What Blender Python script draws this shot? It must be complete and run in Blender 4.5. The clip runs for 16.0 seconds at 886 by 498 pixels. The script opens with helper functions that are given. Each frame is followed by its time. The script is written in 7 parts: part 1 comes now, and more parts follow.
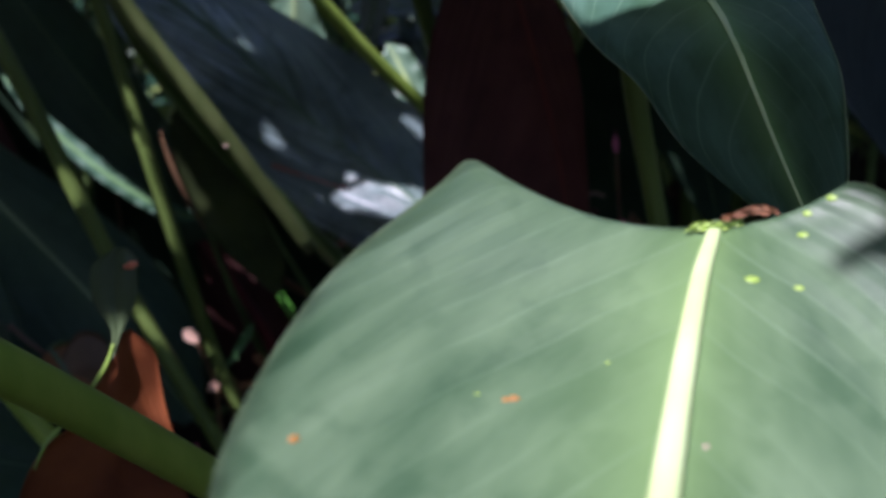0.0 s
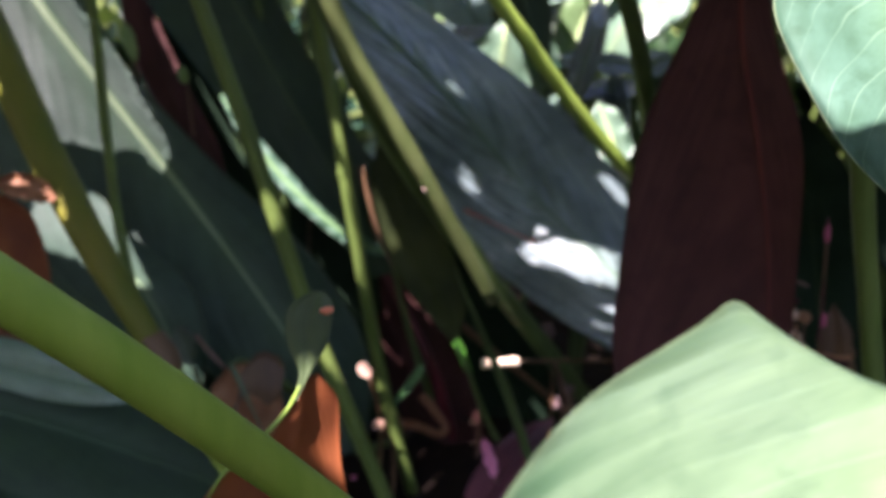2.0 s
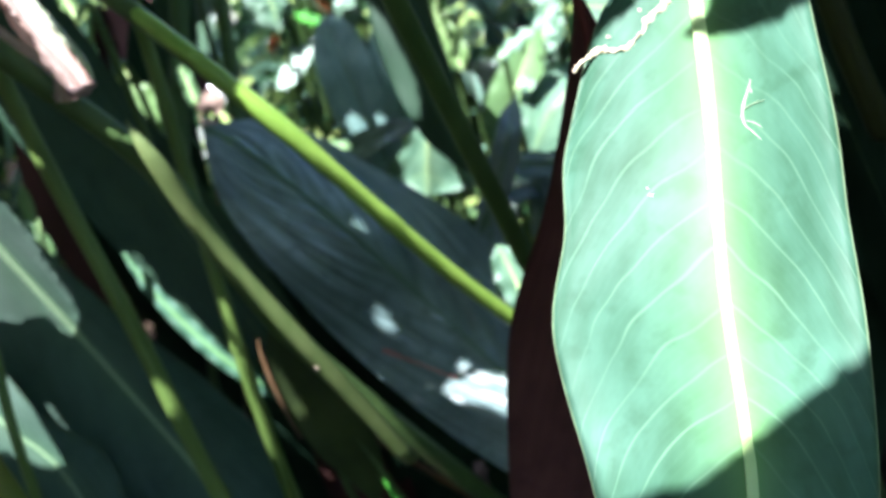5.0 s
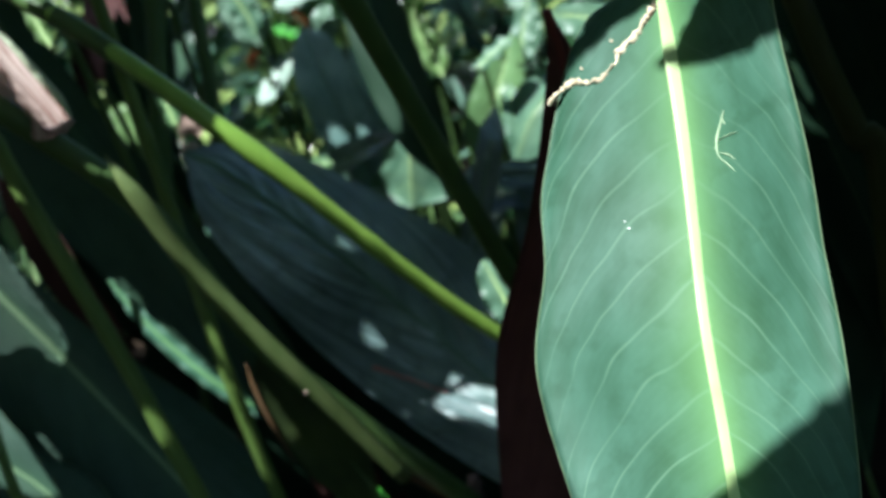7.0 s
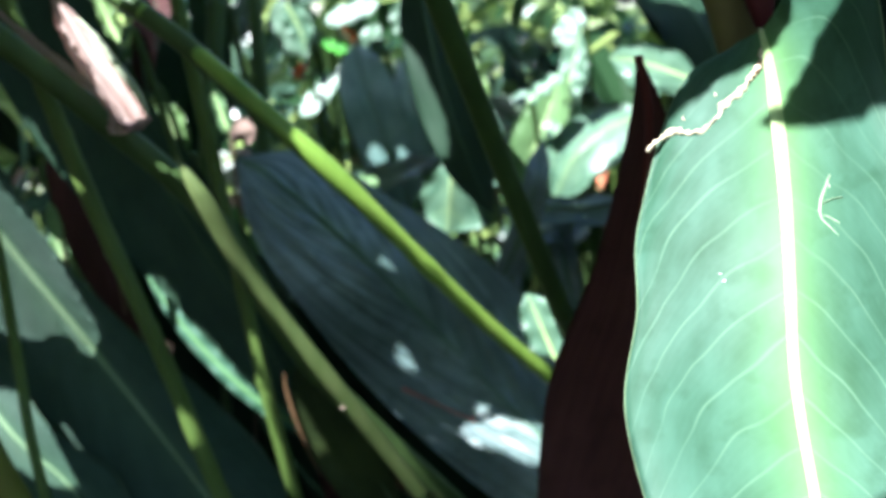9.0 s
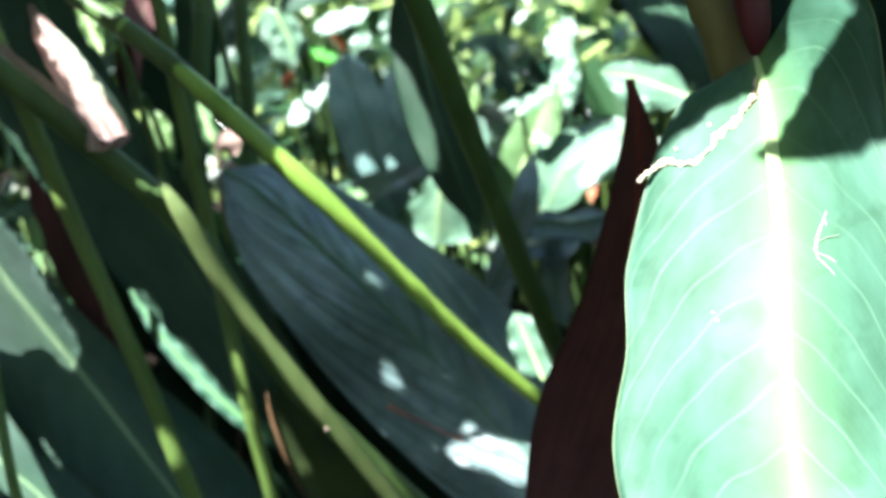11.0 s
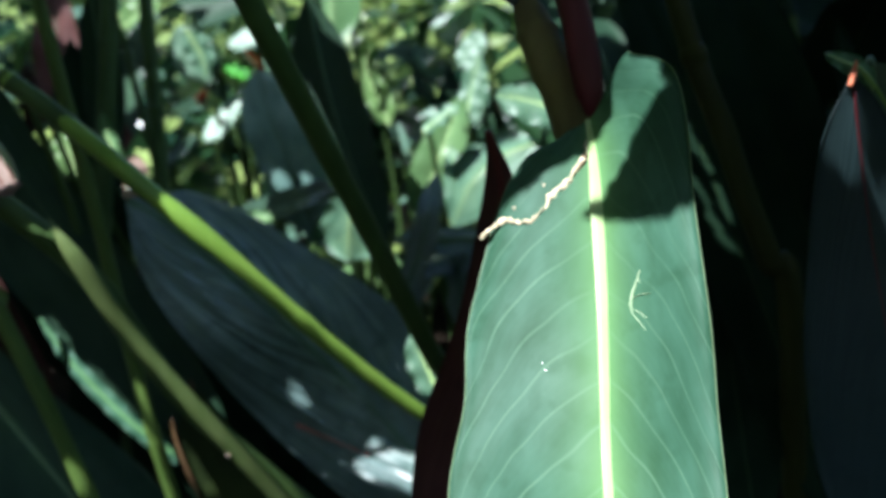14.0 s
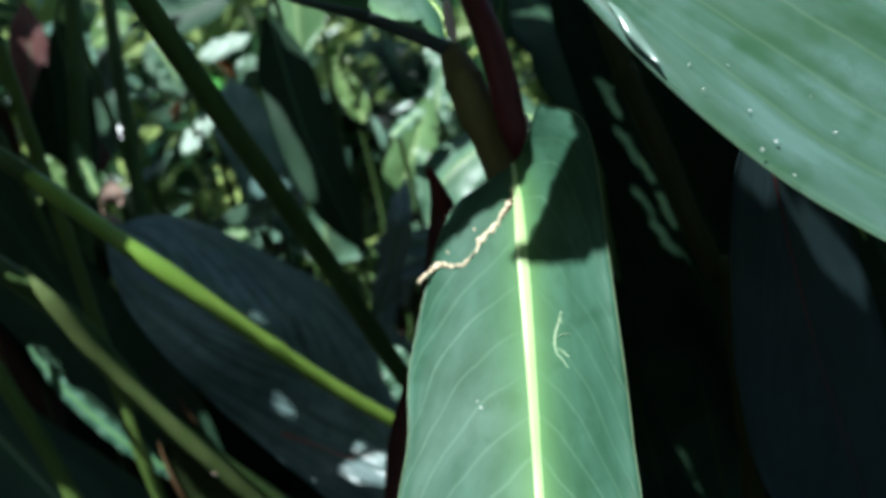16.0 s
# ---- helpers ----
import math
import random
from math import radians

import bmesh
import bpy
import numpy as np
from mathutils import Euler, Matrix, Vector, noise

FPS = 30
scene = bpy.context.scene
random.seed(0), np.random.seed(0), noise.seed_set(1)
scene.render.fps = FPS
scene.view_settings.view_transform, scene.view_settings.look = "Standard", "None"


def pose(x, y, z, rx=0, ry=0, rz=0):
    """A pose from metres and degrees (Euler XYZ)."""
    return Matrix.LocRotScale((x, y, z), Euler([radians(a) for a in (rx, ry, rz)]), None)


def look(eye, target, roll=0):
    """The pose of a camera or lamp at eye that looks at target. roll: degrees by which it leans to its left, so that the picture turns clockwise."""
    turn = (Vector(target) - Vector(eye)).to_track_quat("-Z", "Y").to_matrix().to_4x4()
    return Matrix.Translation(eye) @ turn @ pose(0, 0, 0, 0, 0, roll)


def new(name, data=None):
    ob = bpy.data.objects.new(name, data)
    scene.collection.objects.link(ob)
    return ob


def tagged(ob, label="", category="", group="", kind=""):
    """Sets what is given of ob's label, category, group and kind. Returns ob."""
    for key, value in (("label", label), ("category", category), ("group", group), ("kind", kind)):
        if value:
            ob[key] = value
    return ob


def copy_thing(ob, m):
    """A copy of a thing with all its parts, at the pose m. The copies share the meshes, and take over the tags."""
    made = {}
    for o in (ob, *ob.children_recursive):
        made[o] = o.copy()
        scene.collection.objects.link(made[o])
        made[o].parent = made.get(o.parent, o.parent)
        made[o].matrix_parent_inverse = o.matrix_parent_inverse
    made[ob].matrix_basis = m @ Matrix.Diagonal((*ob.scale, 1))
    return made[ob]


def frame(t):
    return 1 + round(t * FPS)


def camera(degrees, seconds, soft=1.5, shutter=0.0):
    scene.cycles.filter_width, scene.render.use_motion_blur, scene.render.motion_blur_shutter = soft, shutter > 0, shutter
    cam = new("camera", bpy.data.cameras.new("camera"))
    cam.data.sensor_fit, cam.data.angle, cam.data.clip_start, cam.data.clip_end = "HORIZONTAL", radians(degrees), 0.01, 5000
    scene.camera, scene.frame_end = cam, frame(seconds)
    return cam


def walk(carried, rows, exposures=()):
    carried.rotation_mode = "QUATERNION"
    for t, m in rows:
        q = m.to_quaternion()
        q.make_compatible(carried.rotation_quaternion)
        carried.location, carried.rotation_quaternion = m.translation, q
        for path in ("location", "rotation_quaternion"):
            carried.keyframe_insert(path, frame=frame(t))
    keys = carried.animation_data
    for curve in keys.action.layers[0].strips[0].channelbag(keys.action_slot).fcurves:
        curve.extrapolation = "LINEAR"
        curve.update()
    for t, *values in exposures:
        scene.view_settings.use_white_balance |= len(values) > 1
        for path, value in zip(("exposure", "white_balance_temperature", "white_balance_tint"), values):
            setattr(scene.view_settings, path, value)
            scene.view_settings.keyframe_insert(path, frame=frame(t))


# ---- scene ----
# ---- camera ----
cam = camera(46.0, 16.0, soft=2.8)
PATH = [
    (0, (-0.0499, -0.0797, 0.4019), (0.0393, 0.3966, 0.2787), -2.19),
    (0.5, (-0.0761, -0.0788, 0.3910), (-0.0144, 0.4052, 0.2817), -0.93),
    (1, (-0.0911, -0.0769, 0.3871), (-0.0529, 0.4097, 0.2785), 0.77),
    (1.5, (-0.0838, -0.0744, 0.3983), (-0.0635, 0.4143, 0.2943), 1.80),
    (2, (-0.0639, -0.0598, 0.4156), (-0.0533, 0.4283, 0.3078), 2.99),
    (2.5, (-0.0408, -0.0520, 0.4358), (-0.0304, 0.4369, 0.3315), 3.23),
    (3, (-0.0220, -0.0393, 0.4577), (-0.0191, 0.4499, 0.3546), 1.79),
    (3.5, (-0.0016, -0.0268, 0.4836), (-0.0009, 0.4618, 0.3777), 0.19),
    (4, (0.0182, -0.0114, 0.4985), (0.0149, 0.4778, 0.3950), -1.66),
    (4.5, (0.0274, 0.0005, 0.5175), (0.0239, 0.4881, 0.4068), -2.41),
    (7, (0.0361, 0.0052, 0.5486), (0.0390, 0.4917, 0.4331), -5.07),
    (7.5, (0.0281, 0.0041, 0.5490), (0.0304, 0.4930, 0.4442), -3.64),
    (8, (0.0141, 0.0024, 0.5486), (0.0117, 0.4914, 0.4446), -2.31),
    (8.5, (0.0000, -0.0000, 0.5500), (0.0000, 0.4891, 0.4460), 0.00),
    (11, (0.0022, 0.0169, 0.5618), (0.0107, 0.5061, 0.4589), 1.03),
    (11.5, (0.0046, 0.0149, 0.5604), (0.0158, 0.5025, 0.4504), 1.14),
    (12, (0.0077, 0.0118, 0.5624), (0.0177, 0.4976, 0.4443), 0.74),
    (12.5, (0.0107, 0.0113, 0.5645), (0.0193, 0.4951, 0.4385), 0.27),
    (13, (0.0150, 0.0081, 0.5711), (0.0280, 0.4909, 0.4418), 0.28),
    (13.5, (0.0262, 0.0019, 0.5836), (0.0506, 0.4875, 0.4668), 0.43),
    (14, (0.0392, -0.0086, 0.5961), (0.0734, 0.4784, 0.4879), 0.29),
    (14.5, (0.0527, -0.0165, 0.6089), (0.0925, 0.4702, 0.5019), -0.74),
    (15, (0.0578, -0.0256, 0.6187), (0.0993, 0.4610, 0.5113), -1.66),
    (15.5, (0.0625, -0.0302, 0.6274), (0.1050, 0.4543, 0.5111), -2.11),
    (16, (0.0665, -0.0319, 0.6353), (0.0995, 0.4516, 0.5122), -3.29),
]
EXPOSURE = [
    (0.0, 1.03, 5900, 43), (0.5, 0.86, 6000, 44), (1.0, 1.5, 6200, 45), (1.5, 2.0, 6500, 46), (2.0, 2.45, 6600, 45),
    (2.5, 2.75, 6600, 43), (3.0, 3.0, 6500, 36), (3.5, 3.15, 6300, 30), (4.5, 2.8, 5900, 20), (7.0, 1.22, 5800, 5),
    (8.0, 1.53, 5800, 9), (8.5, 1.86, 5800, 11), (11.0, 2.71, 6000, 11), (11.5, 2.46, 6100, 5), (12.0, 2.21, 5900, 9),
    (12.5, 1.96, 5800, 11), (13.0, 1.76, 5800, 11), (13.5, 1.56, 5800, 9), (14.0, 1.36, 5800, 7), (14.5, 1.16, 5800, 5),
    (16.0, 1.0, 5800, 5),
]
cam.data.dof.use_dof = True
cam.data.dof.focus_distance = 0.31
cam.data.dof.aperture_fstop = 13.0
walk(cam, [(t, look(eye, target, roll)) for t, eye, target, roll in PATH], exposures=EXPOSURE)

# ---- light ----
SUN = Vector((-0.405, -0.482, 0.777)).normalized()
world = bpy.data.worlds.new("world")
scene.world = world
world.use_nodes = True
wn, wl = world.node_tree.nodes, world.node_tree.links
sky = wn.new("ShaderNodeTexSky")
sky.sky_type, sky.sun_disc = "NISHITA", False
sky.sun_elevation = math.asin(SUN.z)
sky.sun_rotation = math.atan2(SUN.x, SUN.y)
wn["Background"].inputs[1].default_value = 0.112
wl.new(sky.outputs[0], wn["Background"].inputs[0])
lamp = bpy.data.lights.new("sun", "SUN")
lamp.energy, lamp.angle, lamp.color = 4.25, radians(0.45), (1.0, 0.97, 0.92)
new("sun", lamp).matrix_world = look(SUN * 6, (0, 0, 0))


# ---- materials ----
def base_material(name):
    m = bpy.data.materials.new(name)
    m.use_nodes = True
    return m, m.node_tree.nodes, m.node_tree.links, m.node_tree.nodes["Principled BSDF"]


def node(nodes, links, kind, *ins, operation="", data_type="", uv_map=""):
    n = nodes.new(kind)
    if operation:
        n.operation = operation
    if data_type:
        n.data_type = data_type
    if uv_map:
        n.uv_map = uv_map
    for i, v in enumerate(ins):
        if v is None:
            continue
        if isinstance(v, bpy.types.NodeSocket):
            links.new(v, n.inputs[i])
        else:
            n.inputs[i].default_value = v
    return n


def math_node(nodes, links, op, a, b=0.0, c=0.0):
    return node(nodes, links, "ShaderNodeMath", a, b, c, operation=op).outputs[0]


def leaf_material(name, dark, light, vein, rough=0.35, glow=0.25, veins=0.5, pitch=0.011, slant=0.05, pleat=0.25, specks=0.0, spec=0.5, halo=0.0, streak=0.0, rim=0.0, width=0.09, threads=0.16, warm=None, bloom=0.0, grain=0.0, vary=None, bands=0.0):
    """A blade: mottled green, side veins that sweep from the midrib to the edge, and some light let through."""
    m, ns, ls, bsdf = base_material(name)
    uv = node(ns, ls, "ShaderNodeUVMap", uv_map="UVMap").outputs[0]
    sep = node(ns, ls, "ShaderNodeSeparateXYZ", uv).outputs
    coord = node(ns, ls, "ShaderNodeTexCoord").outputs["Object"]
    across = math_node(ns, ls, "ABSOLUTE", math_node(ns, ls, "MULTIPLY_ADD", sep[0], 2.0, -1.0))
    sweep = math_node(ns, ls, "MULTIPLY_ADD", math_node(ns, ls, "POWER", across, 3.0), 1.0, across)
    bend = node(ns, ls, "ShaderNodeTexNoise", coord).outputs[0]
    ns[-1].inputs["Scale"].default_value = 18.0
    wob = math_node(ns, ls, "MULTIPLY_ADD", bend, min(pitch, 0.02) * 1.2, 0.0)
    run = math_node(ns, ls, "ADD", math_node(ns, ls, "MULTIPLY_ADD", sweep, -slant, sep[1]), wob)
    if bands:
        run = math_node(ns, ls, "ADD", math_node(ns, ls, "MULTIPLY", sep[0], bands), wob)
    phase = math_node(ns, ls, "FRACT", math_node(ns, ls, "DIVIDE", run, pitch))
    ridge = math_node(ns, ls, "ABSOLUTE", math_node(ns, ls, "SUBTRACT", phase, 0.5))
    line = node(ns, ls, "ShaderNodeMapRange", ridge, 0.0, width, 1.0, 0.0).outputs[0]
    fine = math_node(ns, ls, "FRACT", math_node(ns, ls, "DIVIDE", run, pitch * 0.21))
    fine = math_node(ns, ls, "ABSOLUTE", math_node(ns, ls, "SUBTRACT", fine, 0.5))
    mott = node(ns, ls, "ShaderNodeTexNoise", coord).outputs[0]
    ns[-1].inputs["Scale"].default_value, ns[-1].inputs["Detail"].default_value = 26.0, 6.0
    mott = node(ns, ls, "ShaderNodeMapRange", mott, 0.35, 0.65, 0.0, 1.0).outputs[0]
    tone = mott
    if streak:
        along = node(ns, ls, "ShaderNodeCombineXYZ", math_node(ns, ls, "MULTIPLY", run, grain or max(0.42 / pitch, 24.0)), math_node(ns, ls, "MULTIPLY", sep[1 if bands else 0], 14.0 if bands else 5.0), 0.0).outputs[0]
        smear = node(ns, ls, "ShaderNodeTexNoise", along).outputs[0]
        ns[-1].inputs["Scale"].default_value, ns[-1].inputs["Detail"].default_value = 1.3, 4.0
        smear = node(ns, ls, "ShaderNodeMapRange", smear, 0.34, 0.66, 0.0, 1.0).outputs[0]
        tone = math_node(ns, ls, "ADD", math_node(ns, ls, "MULTIPLY", smear, streak), math_node(ns, ls, "MULTIPLY", mott, 1.0 - streak))
        blot = node(ns, ls, "ShaderNodeTexNoise", coord).outputs[0]
        ns[-1].inputs["Scale"].default_value, ns[-1].inputs["Detail"].default_value = 70.0, 3.0
        tone = math_node(ns, ls, "MULTIPLY", tone, node(ns, ls, "ShaderNodeMapRange", blot, 0.28, 0.46, 0.35, 1.0).outputs[0])
    body = node(ns, ls, "ShaderNodeMix", data_type="RGBA")
    ls.new(tone, body.inputs[0])
    body.inputs[6].default_value, body.inputs[7].default_value = (*dark, 1), (*light, 1)
    thread = node(ns, ls, "ShaderNodeMapRange", fine, 0.0, 0.25, threads, 0.0).outputs[0]
    patchy = node(ns, ls, "ShaderNodeMapRange", bend, 0.35, 0.62, 0.25, 1.0).outputs[0]
    fade = math_node(ns, ls, "MULTIPLY", math_node(ns, ls, "MULTIPLY", math_node(ns, ls, "MAXIMUM", line, thread), veins), patchy)
    inner = math_node(ns, ls, "POWER", math_node(ns, ls, "SUBTRACT", 1.0, across), 5.0)
    skirt = body.outputs[2]
    if halo:
        warmed = node(ns, ls, "ShaderNodeMix", data_type="RGBA")
        ls.new(math_node(ns, ls, "MULTIPLY", inner, halo), warmed.inputs[0])
        ls.new(skirt, warmed.inputs[6])
        warmed.inputs[7].default_value = (*(warm or vein), 1)
        skirt = warmed.outputs[2]
    veined = node(ns, ls, "ShaderNodeMix", data_type="RGBA")
    ls.new(fade, veined.inputs[0])
    ls.new(skirt, veined.inputs[6])
    veined.inputs[7].default_value = (*vein, 1)
    out = veined.outputs[2]
    if vary:
        own = node(ns, ls, "ShaderNodeObjectInfo").outputs["Random"]
        shift = node(ns, ls, "ShaderNodeMix", data_type="RGBA")
        ls.new(math_node(ns, ls, "MULTIPLY", own, 0.4), shift.inputs[0])
        ls.new(out, shift.inputs[6])
        shift.inputs[7].default_value = (*vary, 1)
        out = shift.outputs[2]
    if rim:
        hem = node(ns, ls, "ShaderNodeMix", data_type="RGBA")
        ls.new(node(ns, ls, "ShaderNodeMapRange", across, 0.982, 0.997, 0.0, rim).outputs[0], hem.inputs[0])
        ls.new(out, hem.inputs[6])
        hem.inputs[7].default_value = (0.42, 0.50, 0.26, 1)
        out = hem.outputs[2]
    if specks:
        cell = node(ns, ls, "ShaderNodeTexVoronoi", coord)
        cell.inputs["Scale"].default_value = 95.0
        dot = node(ns, ls, "ShaderNodeMapRange", cell.outputs["Distance"], 0.09, 0.13, 1.0, 0.0).outputs[0]
        some = math_node(ns, ls, "GREATER_THAN", node(ns, ls, "ShaderNodeSeparateColor", cell.outputs["Color"]).outputs[0], 1.0 - specks)
        pale = node(ns, ls, "ShaderNodeMix", data_type="RGBA")
        ls.new(math_node(ns, ls, "MULTIPLY", dot, some), pale.inputs[0])
        ls.new(out, pale.inputs[6])
        pale.inputs[7].default_value = (0.50, 0.36, 0.16, 1)
        out = pale.outputs[2]
    ls.new(out, bsdf.inputs["Base Color"])
    gloss = node(ns, ls, "ShaderNodeMapRange", tone, 0.0, 1.0, rough + 0.10 - bloom, rough).outputs[0]
    ls.new(gloss, bsdf.inputs["Roughness"])
    bsdf.inputs["Specular IOR Level"].default_value = spec
    height = math_node(ns, ls, "ADD", math_node(ns, ls, "MULTIPLY", ridge, pleat), math_node(ns, ls, "MULTIPLY", fine, 0.012))
    height = math_node(ns, ls, "ADD", height, math_node(ns, ls, "MULTIPLY", mott, 0.08))
    bump = node(ns, ls, "ShaderNodeBump")
    bump.inputs["Strength"].default_value, bump.inputs["Distance"].default_value = 0.5, 0.003
    ls.new(height, bump.inputs["Height"])
    ls.new(bump.outputs[0], bsdf.inputs["Normal"])
    if glow:
        thin = node(ns, ls, "ShaderNodeBsdfTranslucent")
        tint = node(ns, ls, "ShaderNodeMix", data_type="RGBA")
        tint.blend_type = "MULTIPLY"
        tint.inputs[0].default_value = 1.0
        ls.new(out, tint.inputs[6])
        tint.inputs[7].default_value = (1.35, 1.5, 0.7, 1)
        ls.new(tint.outputs[2], thin.inputs[0])
        mix = node(ns, ls, "ShaderNodeMixShader", glow, bsdf.outputs[0], thin.outputs[0])
        ls.new(mix.outputs[0], ns["Material Output"].inputs[0])
    return m


def skin_material(name, dark, light, rough=0.4, scale=60.0, stretch=(1, 1, 0.12), bump=0.3, spec=0.5, vary=0.0, glow=0.0):
    """Stems, ribs, husks, soil and litter: two-tone grain and fine relief."""
    m, ns, ls, bsdf = base_material(name)
    coord = node(ns, ls, "ShaderNodeTexCoord").outputs["Object"]
    place = node(ns, ls, "ShaderNodeMapping", coord)
    place.inputs["Scale"].default_value = stretch
    grain = node(ns, ls, "ShaderNodeTexNoise", place.outputs[0]).outputs[0]
    ns[-1].inputs["Scale"].default_value, ns[-1].inputs["Detail"].default_value = scale, 7.0
    blot = node(ns, ls, "ShaderNodeTexNoise", coord).outputs[0]
    ns[-1].inputs["Scale"].default_value = 14.0
    f = math_node(ns, ls, "ADD", math_node(ns, ls, "MULTIPLY", grain, 0.6), math_node(ns, ls, "MULTIPLY", blot, 0.4))
    if vary:
        own = node(ns, ls, "ShaderNodeNewGeometry").outputs["Random Per Island"]
        f = math_node(ns, ls, "ADD", math_node(ns, ls, "MULTIPLY", f, 1.0 - vary), math_node(ns, ls, "MULTIPLY", own, vary))
    f = node(ns, ls, "ShaderNodeMapRange", f, 0.36, 0.64, 0.0, 1.0).outputs[0]
    mix = node(ns, ls, "ShaderNodeMix", data_type="RGBA")
    ls.new(f, mix.inputs[0])
    mix.inputs[6].default_value, mix.inputs[7].default_value = (*dark, 1), (*light, 1)
    ls.new(mix.outputs[2], bsdf.inputs["Base Color"])
    bsdf.inputs["Roughness"].default_value = rough
    bsdf.inputs["Specular IOR Level"].default_value = spec
    b = node(ns, ls, "ShaderNodeBump")
    b.inputs["Strength"].default_value, b.inputs["Distance"].default_value = bump, 0.002
    ls.new(grain, b.inputs["Height"])
    ls.new(b.outputs[0], bsdf.inputs["Normal"])
    if glow:
        thin = node(ns, ls, "ShaderNodeBsdfTranslucent")
        ls.new(mix.outputs[2], thin.inputs[0])
        both = node(ns, ls, "ShaderNodeMixShader", glow, bsdf.outputs[0], thin.outputs[0])
        ls.new(both.outputs[0], ns["Material Output"].inputs[0])
    return m


GREEN = leaf_material("leaf_green", (0.022, 0.076, 0.038), (0.066, 0.160, 0.108), (0.22, 0.375, 0.24), 0.54, 0.15, 0.34, 0.0200, 0.036, 0.14, 0.0, 0.32, 0.80, 0.5, 0.35, 0.060, 0.06, (0.165, 0.345, 0.11))
NEAR = leaf_material("leaf_near", (0.016, 0.068, 0.022), (0.124, 0.210, 0.112), (0.20, 0.33, 0.19), 0.32, 0.12, 0.40, 0.015, -0.040, 0.26, 0.0, 0.85, 0.75, 0.75, 0.15, 0.04, 0.12, (0.160, 0.300, 0.090), -0.15)
HIGH = leaf_material("leaf_high", (0.024, 0.078, 0.026), (0.112, 0.200, 0.172), (0.17, 0.27, 0.15), 0.24, 0.12, 0.30, 0.030, 0.0, 0.55, 0.0, 0.75, 0.0, 0.72, 0.1, 0.05, 0.0, None, 0.0, 46.0, bands=0.22)
BROAD = leaf_material("leaf_broad", (0.022, 0.054, 0.034), (0.040, 0.088, 0.058), (0.05, 0.10, 0.07), 0.5, 0.10, 0.2, 0.036, 0.14, 0.35, 0.0, 0.3, 0.55, 0.5, 0.2, 0.09, 0.05, (0.08, 0.15, 0.08))
# streak colours stand in for shaded pleat grooves and the bluish sheen between
DEEP = leaf_material("leaf_deep", (0.036, 0.078, 0.074), (0.215, 0.300, 0.295), (0.11, 0.17, 0.14), 0.30, 0.08, 0.25, 0.030, -0.15, 1.6, 0.0, 1.0, 0.5, 0.75, 0.0, 0.14, 0.08, (0.10, 0.18, 0.12))
# leaf green darkened for blades that stand in shade
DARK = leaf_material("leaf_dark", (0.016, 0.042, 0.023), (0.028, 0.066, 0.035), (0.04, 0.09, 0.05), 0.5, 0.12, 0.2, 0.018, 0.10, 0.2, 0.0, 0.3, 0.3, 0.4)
GREY = leaf_material("leaf_grey_green", (0.032, 0.074, 0.052), (0.064, 0.124, 0.088), (0.16, 0.25, 0.15), 0.24, 0.22, 0.25, 0.02, 0.09, 0.3, 0.0, 0.8, 0.3, 0.4, vary=(0.05, 0.075, 0.03))
# grey-green raised towards blue, sky light put into the colour
SKYLIT = leaf_material("leaf_skylit", (0.100, 0.200, 0.180), (0.240, 0.370, 0.330), (0.15, 0.24, 0.20), 0.4, 0.25, 0.3, 0.03, 0.10, 0.4, 0.0, 0.6, 0.3, 0.5)
# blue-black leaf colour with the shade of that side painted in
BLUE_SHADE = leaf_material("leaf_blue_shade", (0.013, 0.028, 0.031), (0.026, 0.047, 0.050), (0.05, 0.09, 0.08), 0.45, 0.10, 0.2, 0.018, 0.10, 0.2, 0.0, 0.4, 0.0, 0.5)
MAROON = leaf_material("leaf_maroon", (0.068, 0.026, 0.024), (0.118, 0.046, 0.040), (0.14, 0.045, 0.033), 0.55, 0.16, 0.12, 0.030, 0.12, 0.3, 0.0, 0.3, 0.0, 0.5)
# dried red-brown, darkened further for the shade it hangs in
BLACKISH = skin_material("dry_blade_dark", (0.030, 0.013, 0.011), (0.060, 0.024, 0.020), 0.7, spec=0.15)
# leaf green taken almost to black, shade put into the colour
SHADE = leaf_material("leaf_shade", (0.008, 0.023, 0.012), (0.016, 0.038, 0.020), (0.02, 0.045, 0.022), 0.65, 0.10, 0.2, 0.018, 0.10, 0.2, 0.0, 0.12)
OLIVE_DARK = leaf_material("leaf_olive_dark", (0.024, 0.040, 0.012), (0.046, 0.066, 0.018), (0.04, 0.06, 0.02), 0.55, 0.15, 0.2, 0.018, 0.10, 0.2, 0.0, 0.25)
RUST = leaf_material("leaf_rust", (0.200, 0.056, 0.020), (0.330, 0.105, 0.032), (0.30, 0.11, 0.03), 0.5, 0.45, 0.2, 0.012, 0.04, 0.2)
# leaf greens raised for leaves that catch the sun
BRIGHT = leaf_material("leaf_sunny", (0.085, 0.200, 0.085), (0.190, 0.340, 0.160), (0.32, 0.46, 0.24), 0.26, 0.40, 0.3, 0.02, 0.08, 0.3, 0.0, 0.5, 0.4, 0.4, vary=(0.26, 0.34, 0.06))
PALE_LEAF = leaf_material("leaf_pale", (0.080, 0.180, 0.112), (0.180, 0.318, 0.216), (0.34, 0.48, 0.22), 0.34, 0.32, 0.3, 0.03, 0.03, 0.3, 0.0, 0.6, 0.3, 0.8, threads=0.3)
